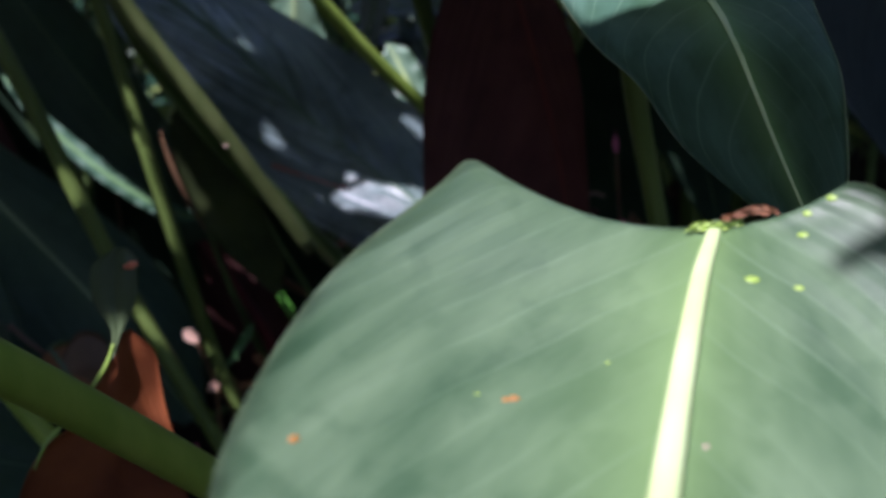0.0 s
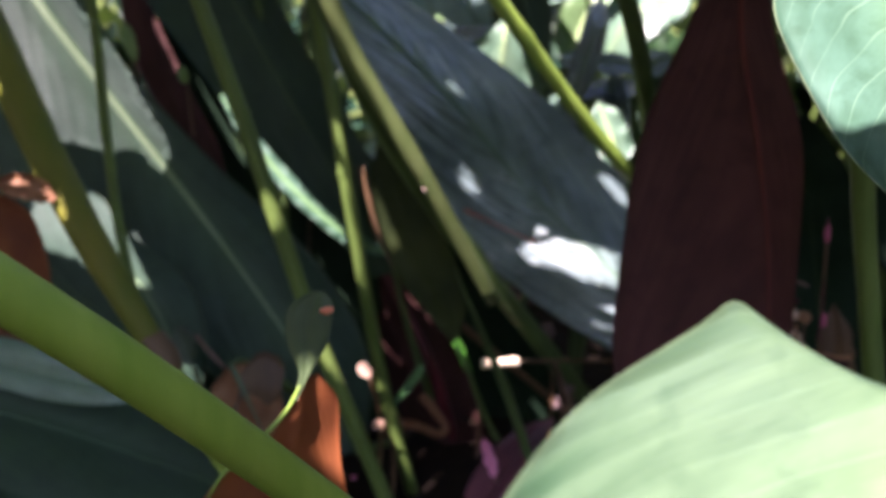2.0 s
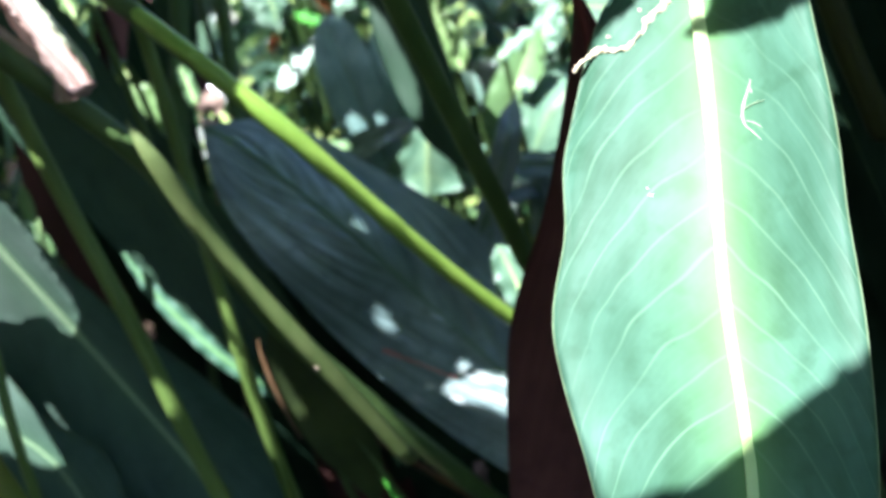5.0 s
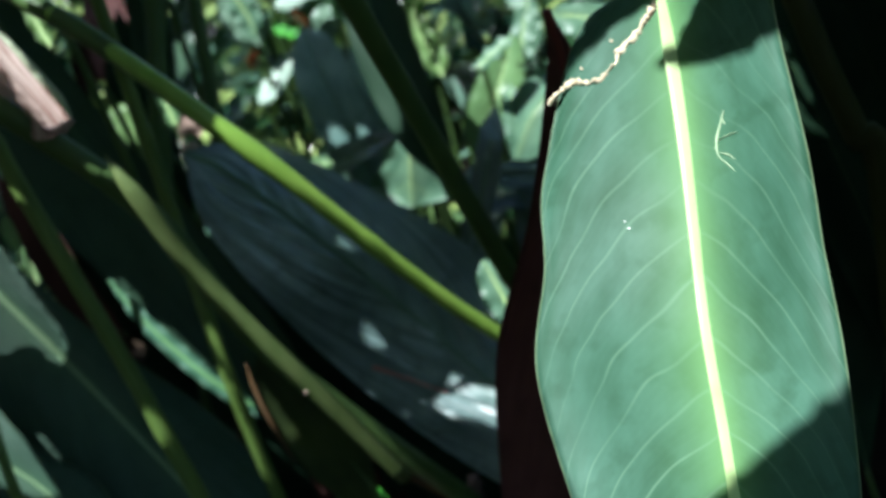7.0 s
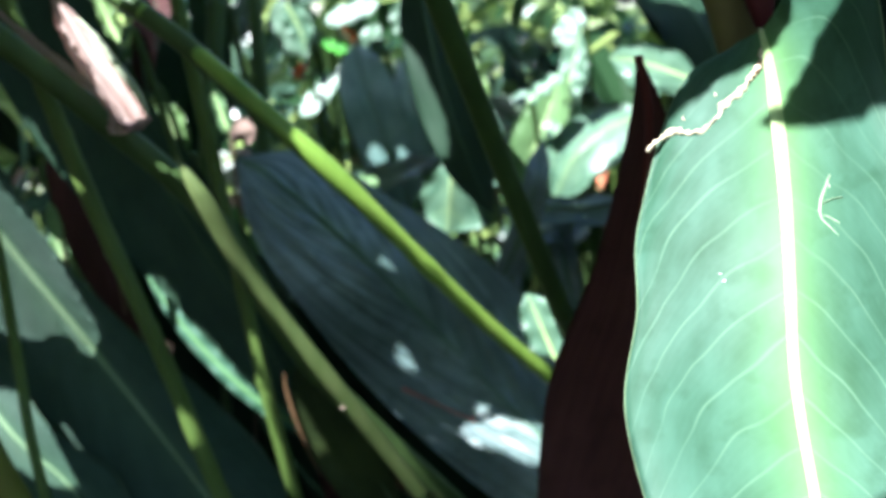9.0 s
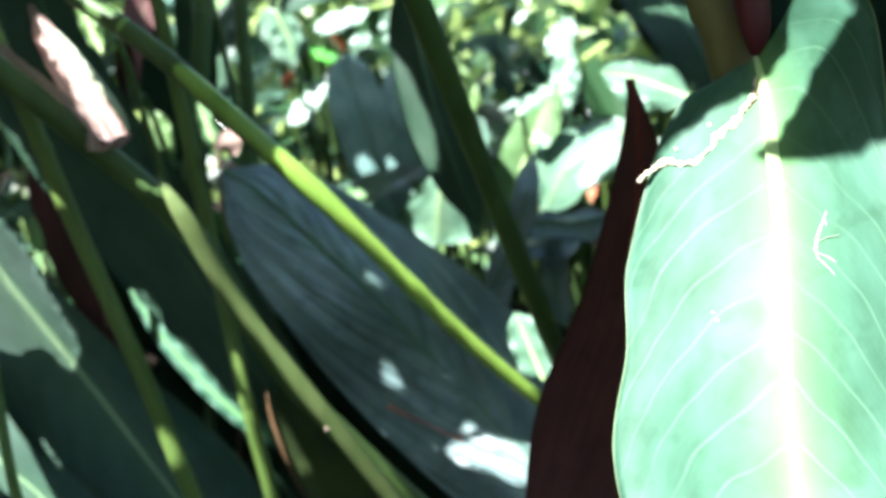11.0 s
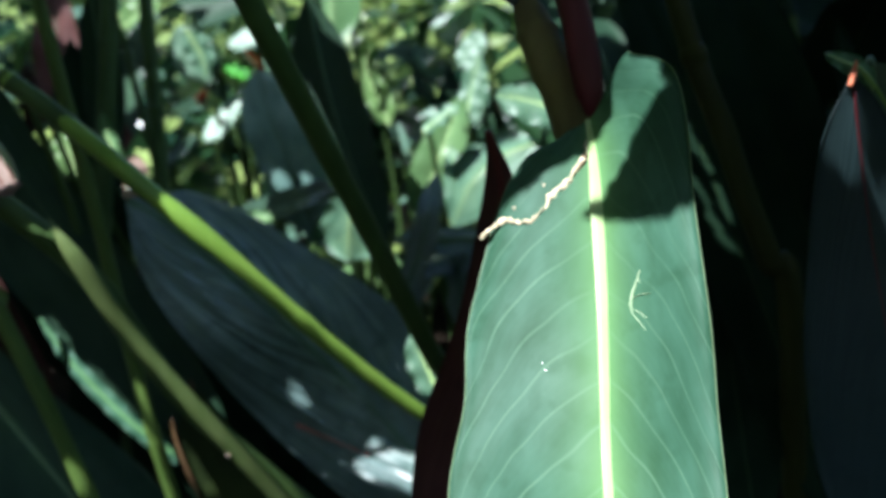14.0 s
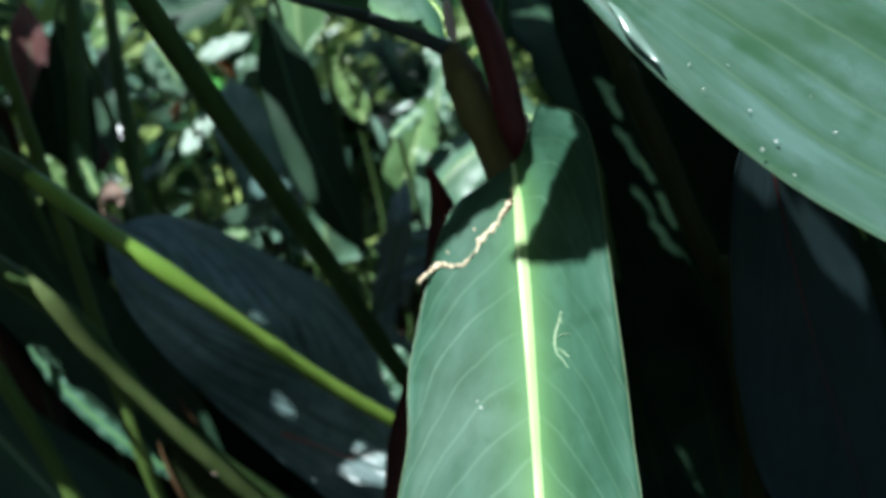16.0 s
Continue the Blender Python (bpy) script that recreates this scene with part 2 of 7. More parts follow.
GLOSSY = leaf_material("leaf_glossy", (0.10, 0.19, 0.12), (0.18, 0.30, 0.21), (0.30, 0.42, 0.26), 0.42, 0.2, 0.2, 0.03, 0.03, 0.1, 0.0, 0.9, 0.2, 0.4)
RIB = skin_material("midrib_pale", (0.37, 0.52, 0.20), (0.47, 0.62, 0.30), 0.4, bump=0.1)
RIB_SOFT = skin_material("midrib_soft", (0.15, 0.25, 0.12), (0.21, 0.32, 0.17), 0.45, bump=0.1)
RIB_DARK = skin_material("midrib_dull", (0.06, 0.13, 0.07), (0.09, 0.18, 0.09), 0.4, bump=0.1)
RIB_RED = skin_material("midrib_red", (0.120, 0.030, 0.024), (0.170, 0.046, 0.034), 0.55, bump=0.1, spec=0.25)
STEM = skin_material("stem_green", (0.066, 0.118, 0.024), (0.118, 0.184, 0.044), 0.5, spec=0.3)
STEM_YELLOW = skin_material("stem_yellow_green", (0.148, 0.265, 0.026), (0.250, 0.355, 0.056), 0.5, spec=0.3)
SPRIG = skin_material("sprig_green", (0.07, 0.34, 0.035), (0.12, 0.46, 0.06), 0.45, glow=0.3)
THREAD = skin_material("thread_red", (0.42, 0.12, 0.10), (0.56, 0.22, 0.18), 0.6)
STEM_LIME = skin_material("stem_lime", (0.190, 0.335, 0.050), (0.275, 0.430, 0.078), 0.35)
STEM_DARK = skin_material("stem_dark", (0.048, 0.092, 0.026), (0.078, 0.138, 0.040), 0.5, spec=0.35)
STEM_OLIVE = skin_material("stem_olive", (0.098, 0.150, 0.044), (0.158, 0.208, 0.074), 0.45)
STEM_RED = skin_material("stem_red", (0.062, 0.011, 0.015), (0.130, 0.022, 0.026), 0.5, spec=0.3)
# stem colour darkened to stand for deep shade
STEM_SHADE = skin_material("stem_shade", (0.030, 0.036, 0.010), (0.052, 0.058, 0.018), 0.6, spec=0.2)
STEM_NAVY = skin_material("petiole_dark", (0.022, 0.036, 0.040), (0.040, 0.060, 0.058), 0.45)
STEM_MOTTLED = skin_material("stem_mottled", (0.040, 0.028, 0.034), (0.235, 0.210, 0.065), 0.6, 30.0, (1, 1, 0.4), spec=0.2)
SPOON = skin_material("leaf_spoon", (0.045, 0.082, 0.030), (0.080, 0.125, 0.050), 0.45, 30.0, (1, 1, 1), 0.2, 0.4, 0.0, 0.2)
WITHERED = skin_material("withered_pink", (0.16, 0.105, 0.10), (0.32, 0.22, 0.21), 0.75, 70.0, (1, 1, 1), 0.3, 0.4)
PALE_PINK = skin_material("withered_pale", (0.52, 0.36, 0.36), (0.72, 0.56, 0.55), 0.6, 70.0)
CREAM = skin_material("leaf_cream", (0.60, 0.52, 0.28), (0.78, 0.70, 0.44), 0.5, 30.0, glow=0.2)
# paler, very glossy green for the lip that imitates edge glare
GLAZED = skin_material("leaf_glazed", (0.16, 0.25, 0.20), (0.24, 0.34, 0.30), 0.18, 60.0, (1, 1, 1), 0.2, 0.9)
SPRIG_LEAF = skin_material("sprig_leaf", (0.05, 0.16, 0.05), (0.09, 0.26, 0.08), 0.4, 30.0, (1, 1, 1), 0.2, 0.5, glow=0.3)
SCRAP = skin_material("scrap_brown", (0.22, 0.09, 0.035), (0.42, 0.22, 0.12), 0.6, 60.0, (1, 1, 1), 0.5, 0.3, 0.0, 0.35)
STEM_RUSTY = skin_material("stem_rusty", (0.085, 0.118, 0.012), (0.150, 0.145, 0.020), 0.55, 26.0, (1, 1, 0.25), spec=0.25)
PLUM = skin_material("leaf_plum", (0.064, 0.016, 0.026), (0.115, 0.032, 0.044), 0.5, 40.0, spec=0.3)
STEM_BROWN = skin_material("stem_brown", (0.080, 0.045, 0.022), (0.15, 0.085, 0.035), 0.55)
HUSK = skin_material("husk_dry", (0.38, 0.25, 0.20), (0.60, 0.46, 0.38), 0.75, 40.0, bump=0.6)
FUZZ = skin_material("husk_grey", (0.075, 0.045, 0.030), (0.20, 0.135, 0.10), 0.85, 90.0, bump=0.8)
def husk_material(name, dark, light):
    """Dry sheath: pinkish and pale fibres that run along it."""
    m, ns, ls, bsdf = base_material(name)
    uv = node(ns, ls, "ShaderNodeUVMap", uv_map="UVMap").outputs[0]
    place = node(ns, ls, "ShaderNodeMapping", uv)
    place.inputs["Scale"].default_value = (9.0, 14.0, 1.0)
    fibre = node(ns, ls, "ShaderNodeTexNoise", place.outputs[0]).outputs[0]
    ns[-1].inputs["Scale"].default_value, ns[-1].inputs["Detail"].default_value = 1.0, 6.0
    f = node(ns, ls, "ShaderNodeMapRange", fibre, 0.36, 0.62, 0.0, 1.0).outputs[0]
    mix = node(ns, ls, "ShaderNodeMix", data_type="RGBA")
    ls.new(f, mix.inputs[0])
    mix.inputs[6].default_value, mix.inputs[7].default_value = (*dark, 1), (*light, 1)
    ls.new(mix.outputs[2], bsdf.inputs["Base Color"])
    bsdf.inputs["Roughness"].default_value = 0.7
    b = node(ns, ls, "ShaderNodeBump")
    b.inputs["Strength"].default_value, b.inputs["Distance"].default_value = 0.7, 0.002
    ls.new(fibre, b.inputs["Height"])
    ls.new(b.outputs[0], bsdf.inputs["Normal"])
    thin = node(ns, ls, "ShaderNodeBsdfTranslucent")
    ls.new(mix.outputs[2], thin.inputs[0])
    both = node(ns, ls, "ShaderNodeMixShader", 0.25, bsdf.outputs[0], thin.outputs[0])
    ls.new(both.outputs[0], ns["Material Output"].inputs[0])
    return m


SHEATH = husk_material("husk_fibrous", (0.27, 0.145, 0.115), (0.56, 0.45, 0.40))
PEACH = skin_material("petal_peach", (0.70, 0.42, 0.28), (0.88, 0.66, 0.50), 0.6, 50.0, glow=0.2)
PALE_GREEN = skin_material("leaf_scrap_pale", (0.40, 0.58, 0.26), (0.60, 0.74, 0.44), 0.5, 40.0, glow=0.2)
PALE = skin_material("fleck_white", (0.70, 0.72, 0.68), (0.82, 0.84, 0.80), 0.4, 120.0)
TAN = skin_material("scar_tan", (0.62, 0.48, 0.32), (0.80, 0.70, 0.50), 0.7, 120.0)
ORANGE = skin_material("joint_orange", (0.24, 0.10, 0.02), (0.38, 0.20, 0.04), 0.5)
CORAL = skin_material("petal_coral", (0.65, 0.16, 0.08), (0.80, 0.30, 0.16), 0.6)
MAGENTA = skin_material("petal_magenta", (0.55, 0.14, 0.28), (0.75, 0.28, 0.42), 0.6)
HUSK_GREEN = skin_material("husk_green", (0.24, 0.29, 0.17), (0.40, 0.45, 0.30), 0.6, 60.0)
GRAZED = skin_material("leaf_grazed", (0.30, 0.44, 0.26), (0.50, 0.60, 0.38), 0.6, 90.0)
PINK = skin_material("petal_pink", (0.45, 0.08, 0.18), (0.62, 0.16, 0.28), 0.6)
# soil and litter taken towards black, for the shade under the plants
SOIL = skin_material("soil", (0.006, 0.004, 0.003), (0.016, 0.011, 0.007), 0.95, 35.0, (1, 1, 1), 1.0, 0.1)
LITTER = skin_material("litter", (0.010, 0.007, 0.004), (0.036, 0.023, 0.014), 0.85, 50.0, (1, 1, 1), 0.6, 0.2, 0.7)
TEAL = skin_material("far_leaves_teal", (0.020, 0.060, 0.036), (0.190, 0.330, 0.240), 0.22, 20.0, (1, 1, 1), 0.2, 0.9, 0.7, 0.25)
FAR = skin_material("far_leaves", (0.035, 0.090, 0.035), (0.380, 0.500, 0.160), 0.28, 20.0, (1, 1, 1), 0.2, 0.6, 0.7, 0.4)


# ---- building blocks ----
def part(name, bm, material, parent=None, label="", smooth=True):
    me = bpy.data.meshes.new(name)
    bm.normal_update()
    bm.to_mesh(me)
    bm.free()
    me.materials.append(material)
    if smooth:
        me.polygons.foreach_set("use_smooth", [True] * len(me.polygons))
    ob = new(name, me)
    if parent:
        ob.parent = parent
        ob.matrix_parent_inverse = parent.matrix_basis.inverted()
    if label:
        ob["label"] = label
    return ob


def thing(name, base, label, category, group=""):
    ob = new(name)
    ob.location = base
    ob.empty_display_size = 0.02
    return tagged(ob, label, category, group)


def spline(points, n):
    """n + 1 places along a smooth line through the points."""
    p = [Vector(q) for q in points]
    p = [p[0] * 2 - p[1]] + p + [p[-1] * 2 - p[-2]]
    out = []
    for k in range(n + 1):
        s = k / n * (len(p) - 3)
        i = min(int(s), len(p) - 4)
        t = s - i
        a, b, c, d = p[i : i + 4]
        out.append(0.5 * (2 * b + (c - a) * t + (2 * a - 5 * b + 4 * c - d) * t**2 + (3 * b - 3 * c + d - a) * t**3))
    return out


def tube(points, radii, sides=12, n=None, flat=1.0, knots=()):
    """A tapered round or flattened stalk through the points, closed at both ends; knots: (share, swelling)."""
    n = n or 8 * (len(points) - 1)
    line = spline(points, n)
    bm = bmesh.new()
    rings, side = [], Vector((1, 0.2, 0))
    for k, c in enumerate(line):
        way = (line[min(k + 1, n)] - line[max(k - 1, 0)]).normalized()
        side = (side - way * side.dot(way)).normalized()
        up = way.cross(side)
        s = k / n
        r = float(np.interp(s, np.linspace(0, 1, len(radii)), radii))
        for at, more in knots:
            r *= 1 + more * math.exp(-(((s - at) * n / 1.2) ** 2))
        rings.append([bm.verts.new(c + side * r * math.cos(a) + up * r * flat * math.sin(a)) for a in np.linspace(0, 2 * math.pi, sides, False)])
    for a, b in zip(rings, rings[1:]):
        for i in range(sides):
            bm.faces.new((a[i], a[(i + 1) % sides], b[(i + 1) % sides], b[i]))
    bm.faces.new(list(reversed(rings[0])))
    bm.faces.new(rings[-1])
    return bm


def blade(stations, nu=8, nv=36, bow=0.0, wave=0.0, waves=3.0, pleat=0.0, thick=0.0006, seed=0, ragged=0.0, curl=0.0):
    """A thin leaf through stations of (rib, left edge, right edge); bow: how far the wings arch; wave: how far the edges roll; curl: how far the hem turns away."""
    rib, left, right = (spline([s[i] for s in stations], nv) for i in range(3))
    rows, run = [], 0.0
    for k in range(nv + 1):
        if k:
            run += (rib[k] - rib[k - 1]).length
        way = (rib[min(k + 1, nv)] - rib[max(k - 1, 0)]).normalized()
        wide = right[k] - left[k]
        up = wide.cross(way)
        up = up.normalized() if up.length > 1e-9 else Vector((0, 0, 1))
        row = []
        for j in range(-nu, nu + 1):
            u = j / nu
            edge = (left if u < 0 else right)[k]
            span = edge - rib[k]
            a = abs(u)
            if ragged and a > 0.99:
                span = span * (1 - ragged * (0.5 + 0.5 * math.sin(k * 1.9 + seed + math.sin(k * 0.7) * 2)))
            c = rib[k] + span * a
            lift = bow * 4 * a * (1 - a) * span.length
            lift += curl * a**8 * span.length
            lift += wave * a * a * math.sin(waves * 2 * math.pi * k / nv + seed + (0 if u < 0 else 1.7))
            lift += pleat * math.sin(a * 21 + k * 0.25) * min(1.0, span.length * 20) * (1 - a * 0.4)
            row.append((c + up * lift, up, u, run))
        rows.append(row)
    bm = bmesh.new()
    layer = bm.loops.layers.uv.new("UVMap")
    m = 2 * nu
    top = [[bm.verts.new(c + up * thick / 2) for c, up, _, _ in row] for row in rows]
    low = [[bm.verts.new(c - up * thick / 2) for c, up, _, _ in row] for row in rows]

    def face(vs, ids):
        f = bm.faces.new(vs)
        for loop, (k, j) in zip(f.loops, ids):
            loop[layer].uv = (rows[k][j][2] * 0.5 + 0.5, rows[k][j][3])

    for k in range(nv):
        for j in range(m):
            ids = ((k, j), (k, j + 1), (k + 1, j + 1), (k + 1, j))
            face([top[a][b] for a, b in ids], ids)
            ids = ids[::-1]
            face([low[a][b] for a, b in ids], ids)
        for j in (0, m):
            ids = ((k, j), (k + 1, j))
            vs = [top[k][j], top[k + 1][j], low[k + 1][j], low[k][j]]
            face(vs if j else vs[::-1], (ids + ids[::-1]) if j else (ids + ids[::-1])[::-1])
    for k in (0, nv):
        for j in range(m):
            ids = ((k, j), (k, j + 1))
            vs = [top[k][j], top[k][j + 1], low[k][j + 1], low[k][j]]
            face(vs[::-1] if k else vs, (ids + ids[::-1])[::-1] if k else ids + ids[::-1])
    return bm, rib, [row[nu][1] for row in rows]


def shape_stations(mid, wing, left=1.0, right=1.0, n=6, start=0.35, end=0.8, fold=0.0):
    """Stations for a plain lance-shaped leaf: the rib's points, the wing at its widest, and how blunt its two ends are."""
    rib = spline(mid, n)
    wing = Vector(wing)
    out = []
    peak = start / (start + end)
    top = peak**start * (1 - peak) ** end
    for k, c in enumerate(rib):
        s = k / n
        way = (rib[min(k + 1, n)] - rib[max(k - 1, 0)]).normalized()
        side = wing - way * wing.dot(way)
        w = max(s**start * (1 - s) ** end / top, 0.02)
        up = side.cross(way).normalized() * fold * side.length
        out.append((c, c - (side * left - up) * w, c + (side * right + up) * w))
    return out


def leaf(thing_ob, stations, material, rib_material=None, rib=0.0016, label="", root=1.0, rib_flat=0.6, **shape):
    """A blade and its midrib under a thing."""
    bm, line, ups = blade(stations, **shape)
    ob = part("blade", bm, material, thing_ob, label)
    if rib_material:
        n = len(line) - 1
        idx = [round(n * k / 24) for k in range(24)] + [n - 1]
        raised = []
        for i in idx:
            up = ups[i] if ups[i].dot(Vector((-0.1, -1, 0.4))) > 0 else -ups[i]
            raised.append(line[i] + up * rib * 0.35 * rib_flat)
        part("midrib", tube(raised, [rib * w for w in (root, (root + 0.95) / 2, 0.9, 0.8, 0.7, 0.6, 0.5, 0.4, 0.3, 0.2, 0.1)], 12, 60, rib_flat), rib_material, ob)
    return ob


def spot(thing_ob, blade_ob, place, r, material, label=""):
    """A flat blemish laid on the nearest place of a blade."""
    face = min(blade_ob.data.polygons, key=lambda p: (p.center - Vector(place)).length_squared)
    up = face.normal if face.normal.dot(Vector((-0.1, -1, 0.6))) > 0 else -face.normal
    at = Vector(place) - up * (Vector(place) - face.center).dot(up) + up * 0.0001
    turn = up.to_track_quat("Z", "Y").to_matrix().to_4x4()
    bm = bmesh.new()
    bmesh.ops.create_icosphere(bm, subdivisions=2, radius=1.0, matrix=Matrix.Translation(at) @ turn @ Matrix.Diagonal((r * 1.3, r * 0.8, 0.00022, 1)))
    return part("speck", bm, material, thing_ob, label)


def stalk(points, radius, material, name, label, category="cane", flat=1.0, knots=(), tip=0.85, group="plant stems", joints=(0.42, 0.72)):
    """A free stem that stands in the soil, as a thing of its own, with a sheath ring at each joint."""
    ob = thing(name, (points[0][0], points[0][1], 0), label, category, group)
    part("stem", tube(points, [radius, radius * 0.97, radius * 0.94, radius * tip], 14, None, flat, knots), material, ob)
    line = spline(points, 60)
    for at in joints:
        k = int(at * 60)
        part("joint", tube([line[k - 1], line[k], line[k + 1]], [radius * 0.9, radius * 1.06, radius * 0.9], 14, 6, flat), material, ob)
    return ob

# ---- ground ----
def ground_height(x, y):
    return 0.012 * math.sin(x * 7 + 1.3) * math.cos(y * 5) + 0.008 * math.sin(x * 19 + y * 13)


bm = bmesh.new()
edge = sorted({round(v, 3) for v in [*np.linspace(-1.6, 1.6, 41), -300, -60, -15, -5, -2.5, 2.5, 5, 15, 60, 300]})
grid = [[bm.verts.new((x, y + 0.8, ground_height(x, y) if abs(x) < 2 and abs(y) < 2 else 0)) for y in edge] for x in edge]
for i in range(len(edge) - 1):
    for j in range(len(edge) - 1):
        bm.faces.new((grid[i][j], grid[i + 1][j], grid[i + 1][j + 1], grid[i][j + 1]))
ground = tagged(part("ground", bm, SOIL), "soil under dense plants, coloured near black for shade", "ground", kind="structure")

# ---- the sunlit hanging leaf and its shoot ----
shoot = thing("canna_plant", (0.26, 0.5468, 0), "tall canna shoot with a drooping sunlit green leaf", "plant", "canna plants")
part("stem", tube([(0.2600, 0.5468, 0), (0.2214, 0.5407, 0.1840), (0.2028, 0.5351, 0.2656), (0.1825, 0.5200, 0.3422), (0.1388, 0.4676, 0.5069), (0.1345, 0.4660, 0.5300)], [0.0066, 0.0066, 0.0066, 0.007, 0.0098, 0.0095], 16, 64), STEM, shoot, "green stem")
part("sheath", tube([(0.1330, 0.4670, 0.5450), (0.1260, 0.4670, 0.5640), (0.1190, 0.4700, 0.5800), (0.1150, 0.4760, 0.5920), (0.1120, 0.4820, 0.6010), (0.1090, 0.4880, 0.6060)], [0.0098, 0.0094, 0.0096, 0.0088, 0.0068, 0.0040], 16, 40, 0.85, ((0.30, 0.10), (0.55, 0.12))), STEM_MOTTLED, shoot, "olive sheath with brown and blackish stains")
part("rolled_leaf", tube([(0.1380, 0.4520, 0.5540), (0.1360, 0.4520, 0.5650), (0.1340, 0.4560, 0.5790), (0.1320, 0.4620, 0.5930), (0.1280, 0.4700, 0.6110), (0.1230, 0.4800, 0.6270), (0.1180, 0.5000, 0.6480)], [0.0030, 0.0066, 0.0074, 0.0073, 0.0072, 0.0068, 0.0055], 14, 40, 0.85), STEM_RED, shoot, "maroon rolled young leaf")
MAIN = [
    ((0.1342, 0.4391, 0.5532), (0.1214, 0.4429, 0.5470), (0.1391, 0.4127, 0.5847)),
    ((0.1336, 0.4216, 0.5388), (0.1035, 0.4360, 0.5373), (0.1556, 0.3943, 0.5769)),
    ((0.1317, 0.4008, 0.5184), (0.0872, 0.4233, 0.5105), (0.1577, 0.3686, 0.5310)),
    ((0.1295, 0.3766, 0.4868), (0.0759, 0.3999, 0.4794), (0.1570, 0.3382, 0.4953)),
    ((0.1278, 0.3606, 0.4578), (0.0725, 0.3722, 0.4541), (0.1561, 0.3218, 0.4655)),
    ((0.1254, 0.3412, 0.4292), (0.0643, 0.3424, 0.4285), (0.1571, 0.3047, 0.4364)),
    ((0.1181, 0.2902, 0.4004), (0.0703, 0.3026, 0.3952), (0.1472, 0.2688, 0.4063)),
    ((0.1058, 0.2343, 0.3812), (0.0745, 0.2598, 0.3759), (0.1187, 0.1978, 0.3790)),
    ((0.1067, 0.2053, 0.3509), (0.0887, 0.2351, 0.3474), (0.1120, 0.1799, 0.3538)),
    ((0.1078, 0.1807, 0.3254), (0.1057, 0.1860, 0.3242), (0.1082, 0.1757, 0.3265)),
]
main_blade = leaf(shoot, MAIN, GREEN, RIB, 0.0046, "glossy mid-green blade with pale veins", root=0.4, rib_flat=0.26, curl=0.10, nu=16, nv=96, bow=0.05, wave=0.0015, waves=4, seed=1)
scar = random.Random(3)
scar_line = spline([(0.0862, 0.4208, 0.5056), (0.0879, 0.4211, 0.5070), (0.0925, 0.4219, 0.5109), (0.0984, 0.4203, 0.5126), (0.1042, 0.4171, 0.5126), (0.1102, 0.4168, 0.5169), (0.1142, 0.4191, 0.5230), (0.1196, 0.4192, 0.5273), (0.1255, 0.4212, 0.5336), (0.1298, 0.4247, 0.5396), (0.1326, 0.4313, 0.5467)], 70)
scar_line = [p + Vector((scar.uniform(-1, 1), scar.uniform(-1, 1), scar.uniform(-1, 1))) * 0.0008 for p in scar_line]
part("tear", tube(scar_line, [0.0005] + [scar.choice((0.0008, 0.0012, 0.0016, 0.0021)) for _ in range(30)] + [0.0004], 8, 140, 0.4), TAN, shoot, "cream-tan ragged tear along the leaf edge")
for a, r in ((((0.1120, 0.4240, 0.5278), (0.1123, 0.4231, 0.5268)), 0.0007), (((0.0993, 0.4236, 0.5181), (0.1000, 0.4227, 0.5172)), 0.0006)):
    part("tear", tube([a[0], (Vector(a[0]) + Vector(a[1])) / 2, a[1]], [r * 0.5, r, r * 0.5], 6, 6, 0.5), TAN, shoot)
part("tear", tube([p + Vector((0.0006, 0, 0.0004)) for p in scar_line[54:69]], [0.0003, 0.0009, 0.0011, 0.0008, 0.0010, 0.0003], 7, 30, 0.6), STEM_BROWN, shoot, "brown dried line inside the tear")
part("scratch", tube([(0.1413, 0.3726, 0.5023), (0.1395, 0.3711, 0.4973), (0.1379, 0.3698, 0.4927), (0.1374, 0.3668, 0.4877), (0.1392, 0.3627, 0.4852), (0.1410, 0.3587, 0.4828)], [0.0002, 0.0004, 0.0006, 0.0003, 0.0003, 0.0002], 6, 24, 0.4), GRAZED, shoot, "pale scratch on the leaf")
part("scratch", tube([(0.1433, 0.3639, 0.4956), (0.1408, 0.3668, 0.4944), (0.1383, 0.3691, 0.4924)], [0.0002, 0.0003, 0.0003], 6, 12, 0.4), GRAZED, shoot)
part("scratch", tube([(0.1404, 0.3716, 0.4996), (0.1412, 0.3702, 0.4976), (0.1424, 0.3684, 0.4958)], [0.0002, 0.0003, 0.0001], 6, 12, 0.4), GRAZED, shoot)
part("scratch", tube([(0.1384, 0.3700, 0.4940), (0.1376, 0.3690, 0.4915), (0.1366, 0.3684, 0.4895)], [0.0002, 0.0003, 0.0001], 6, 12, 0.4), GRAZED, shoot)
part("scratch", tube([(0.1378, 0.3668, 0.4885), (0.1398, 0.3637, 0.4881), (0.1417, 0.3602, 0.4868)], [0.0002, 0.0003, 0.0002], 6, 12, 0.4), GRAZED, shoot)

for a, r in (((0.1150, 0.3850, 0.4760), 0.0009), ((0.1050, 0.3750, 0.4650), 0.0007), ((0.0750, 0.3300, 0.4100), 0.0009), ((0.1170, 0.3900, 0.4750), 0.0007), ((0.1050, 0.3700, 0.4650), 0.0009), ((0.1170, 0.3000, 0.4110), 0.0007), ((0.1190, 0.3600, 0.4490), 0.0009)):
    spot(shoot, main_blade, a, r * 0.55, PALE, "tiny white dot on the leaf")

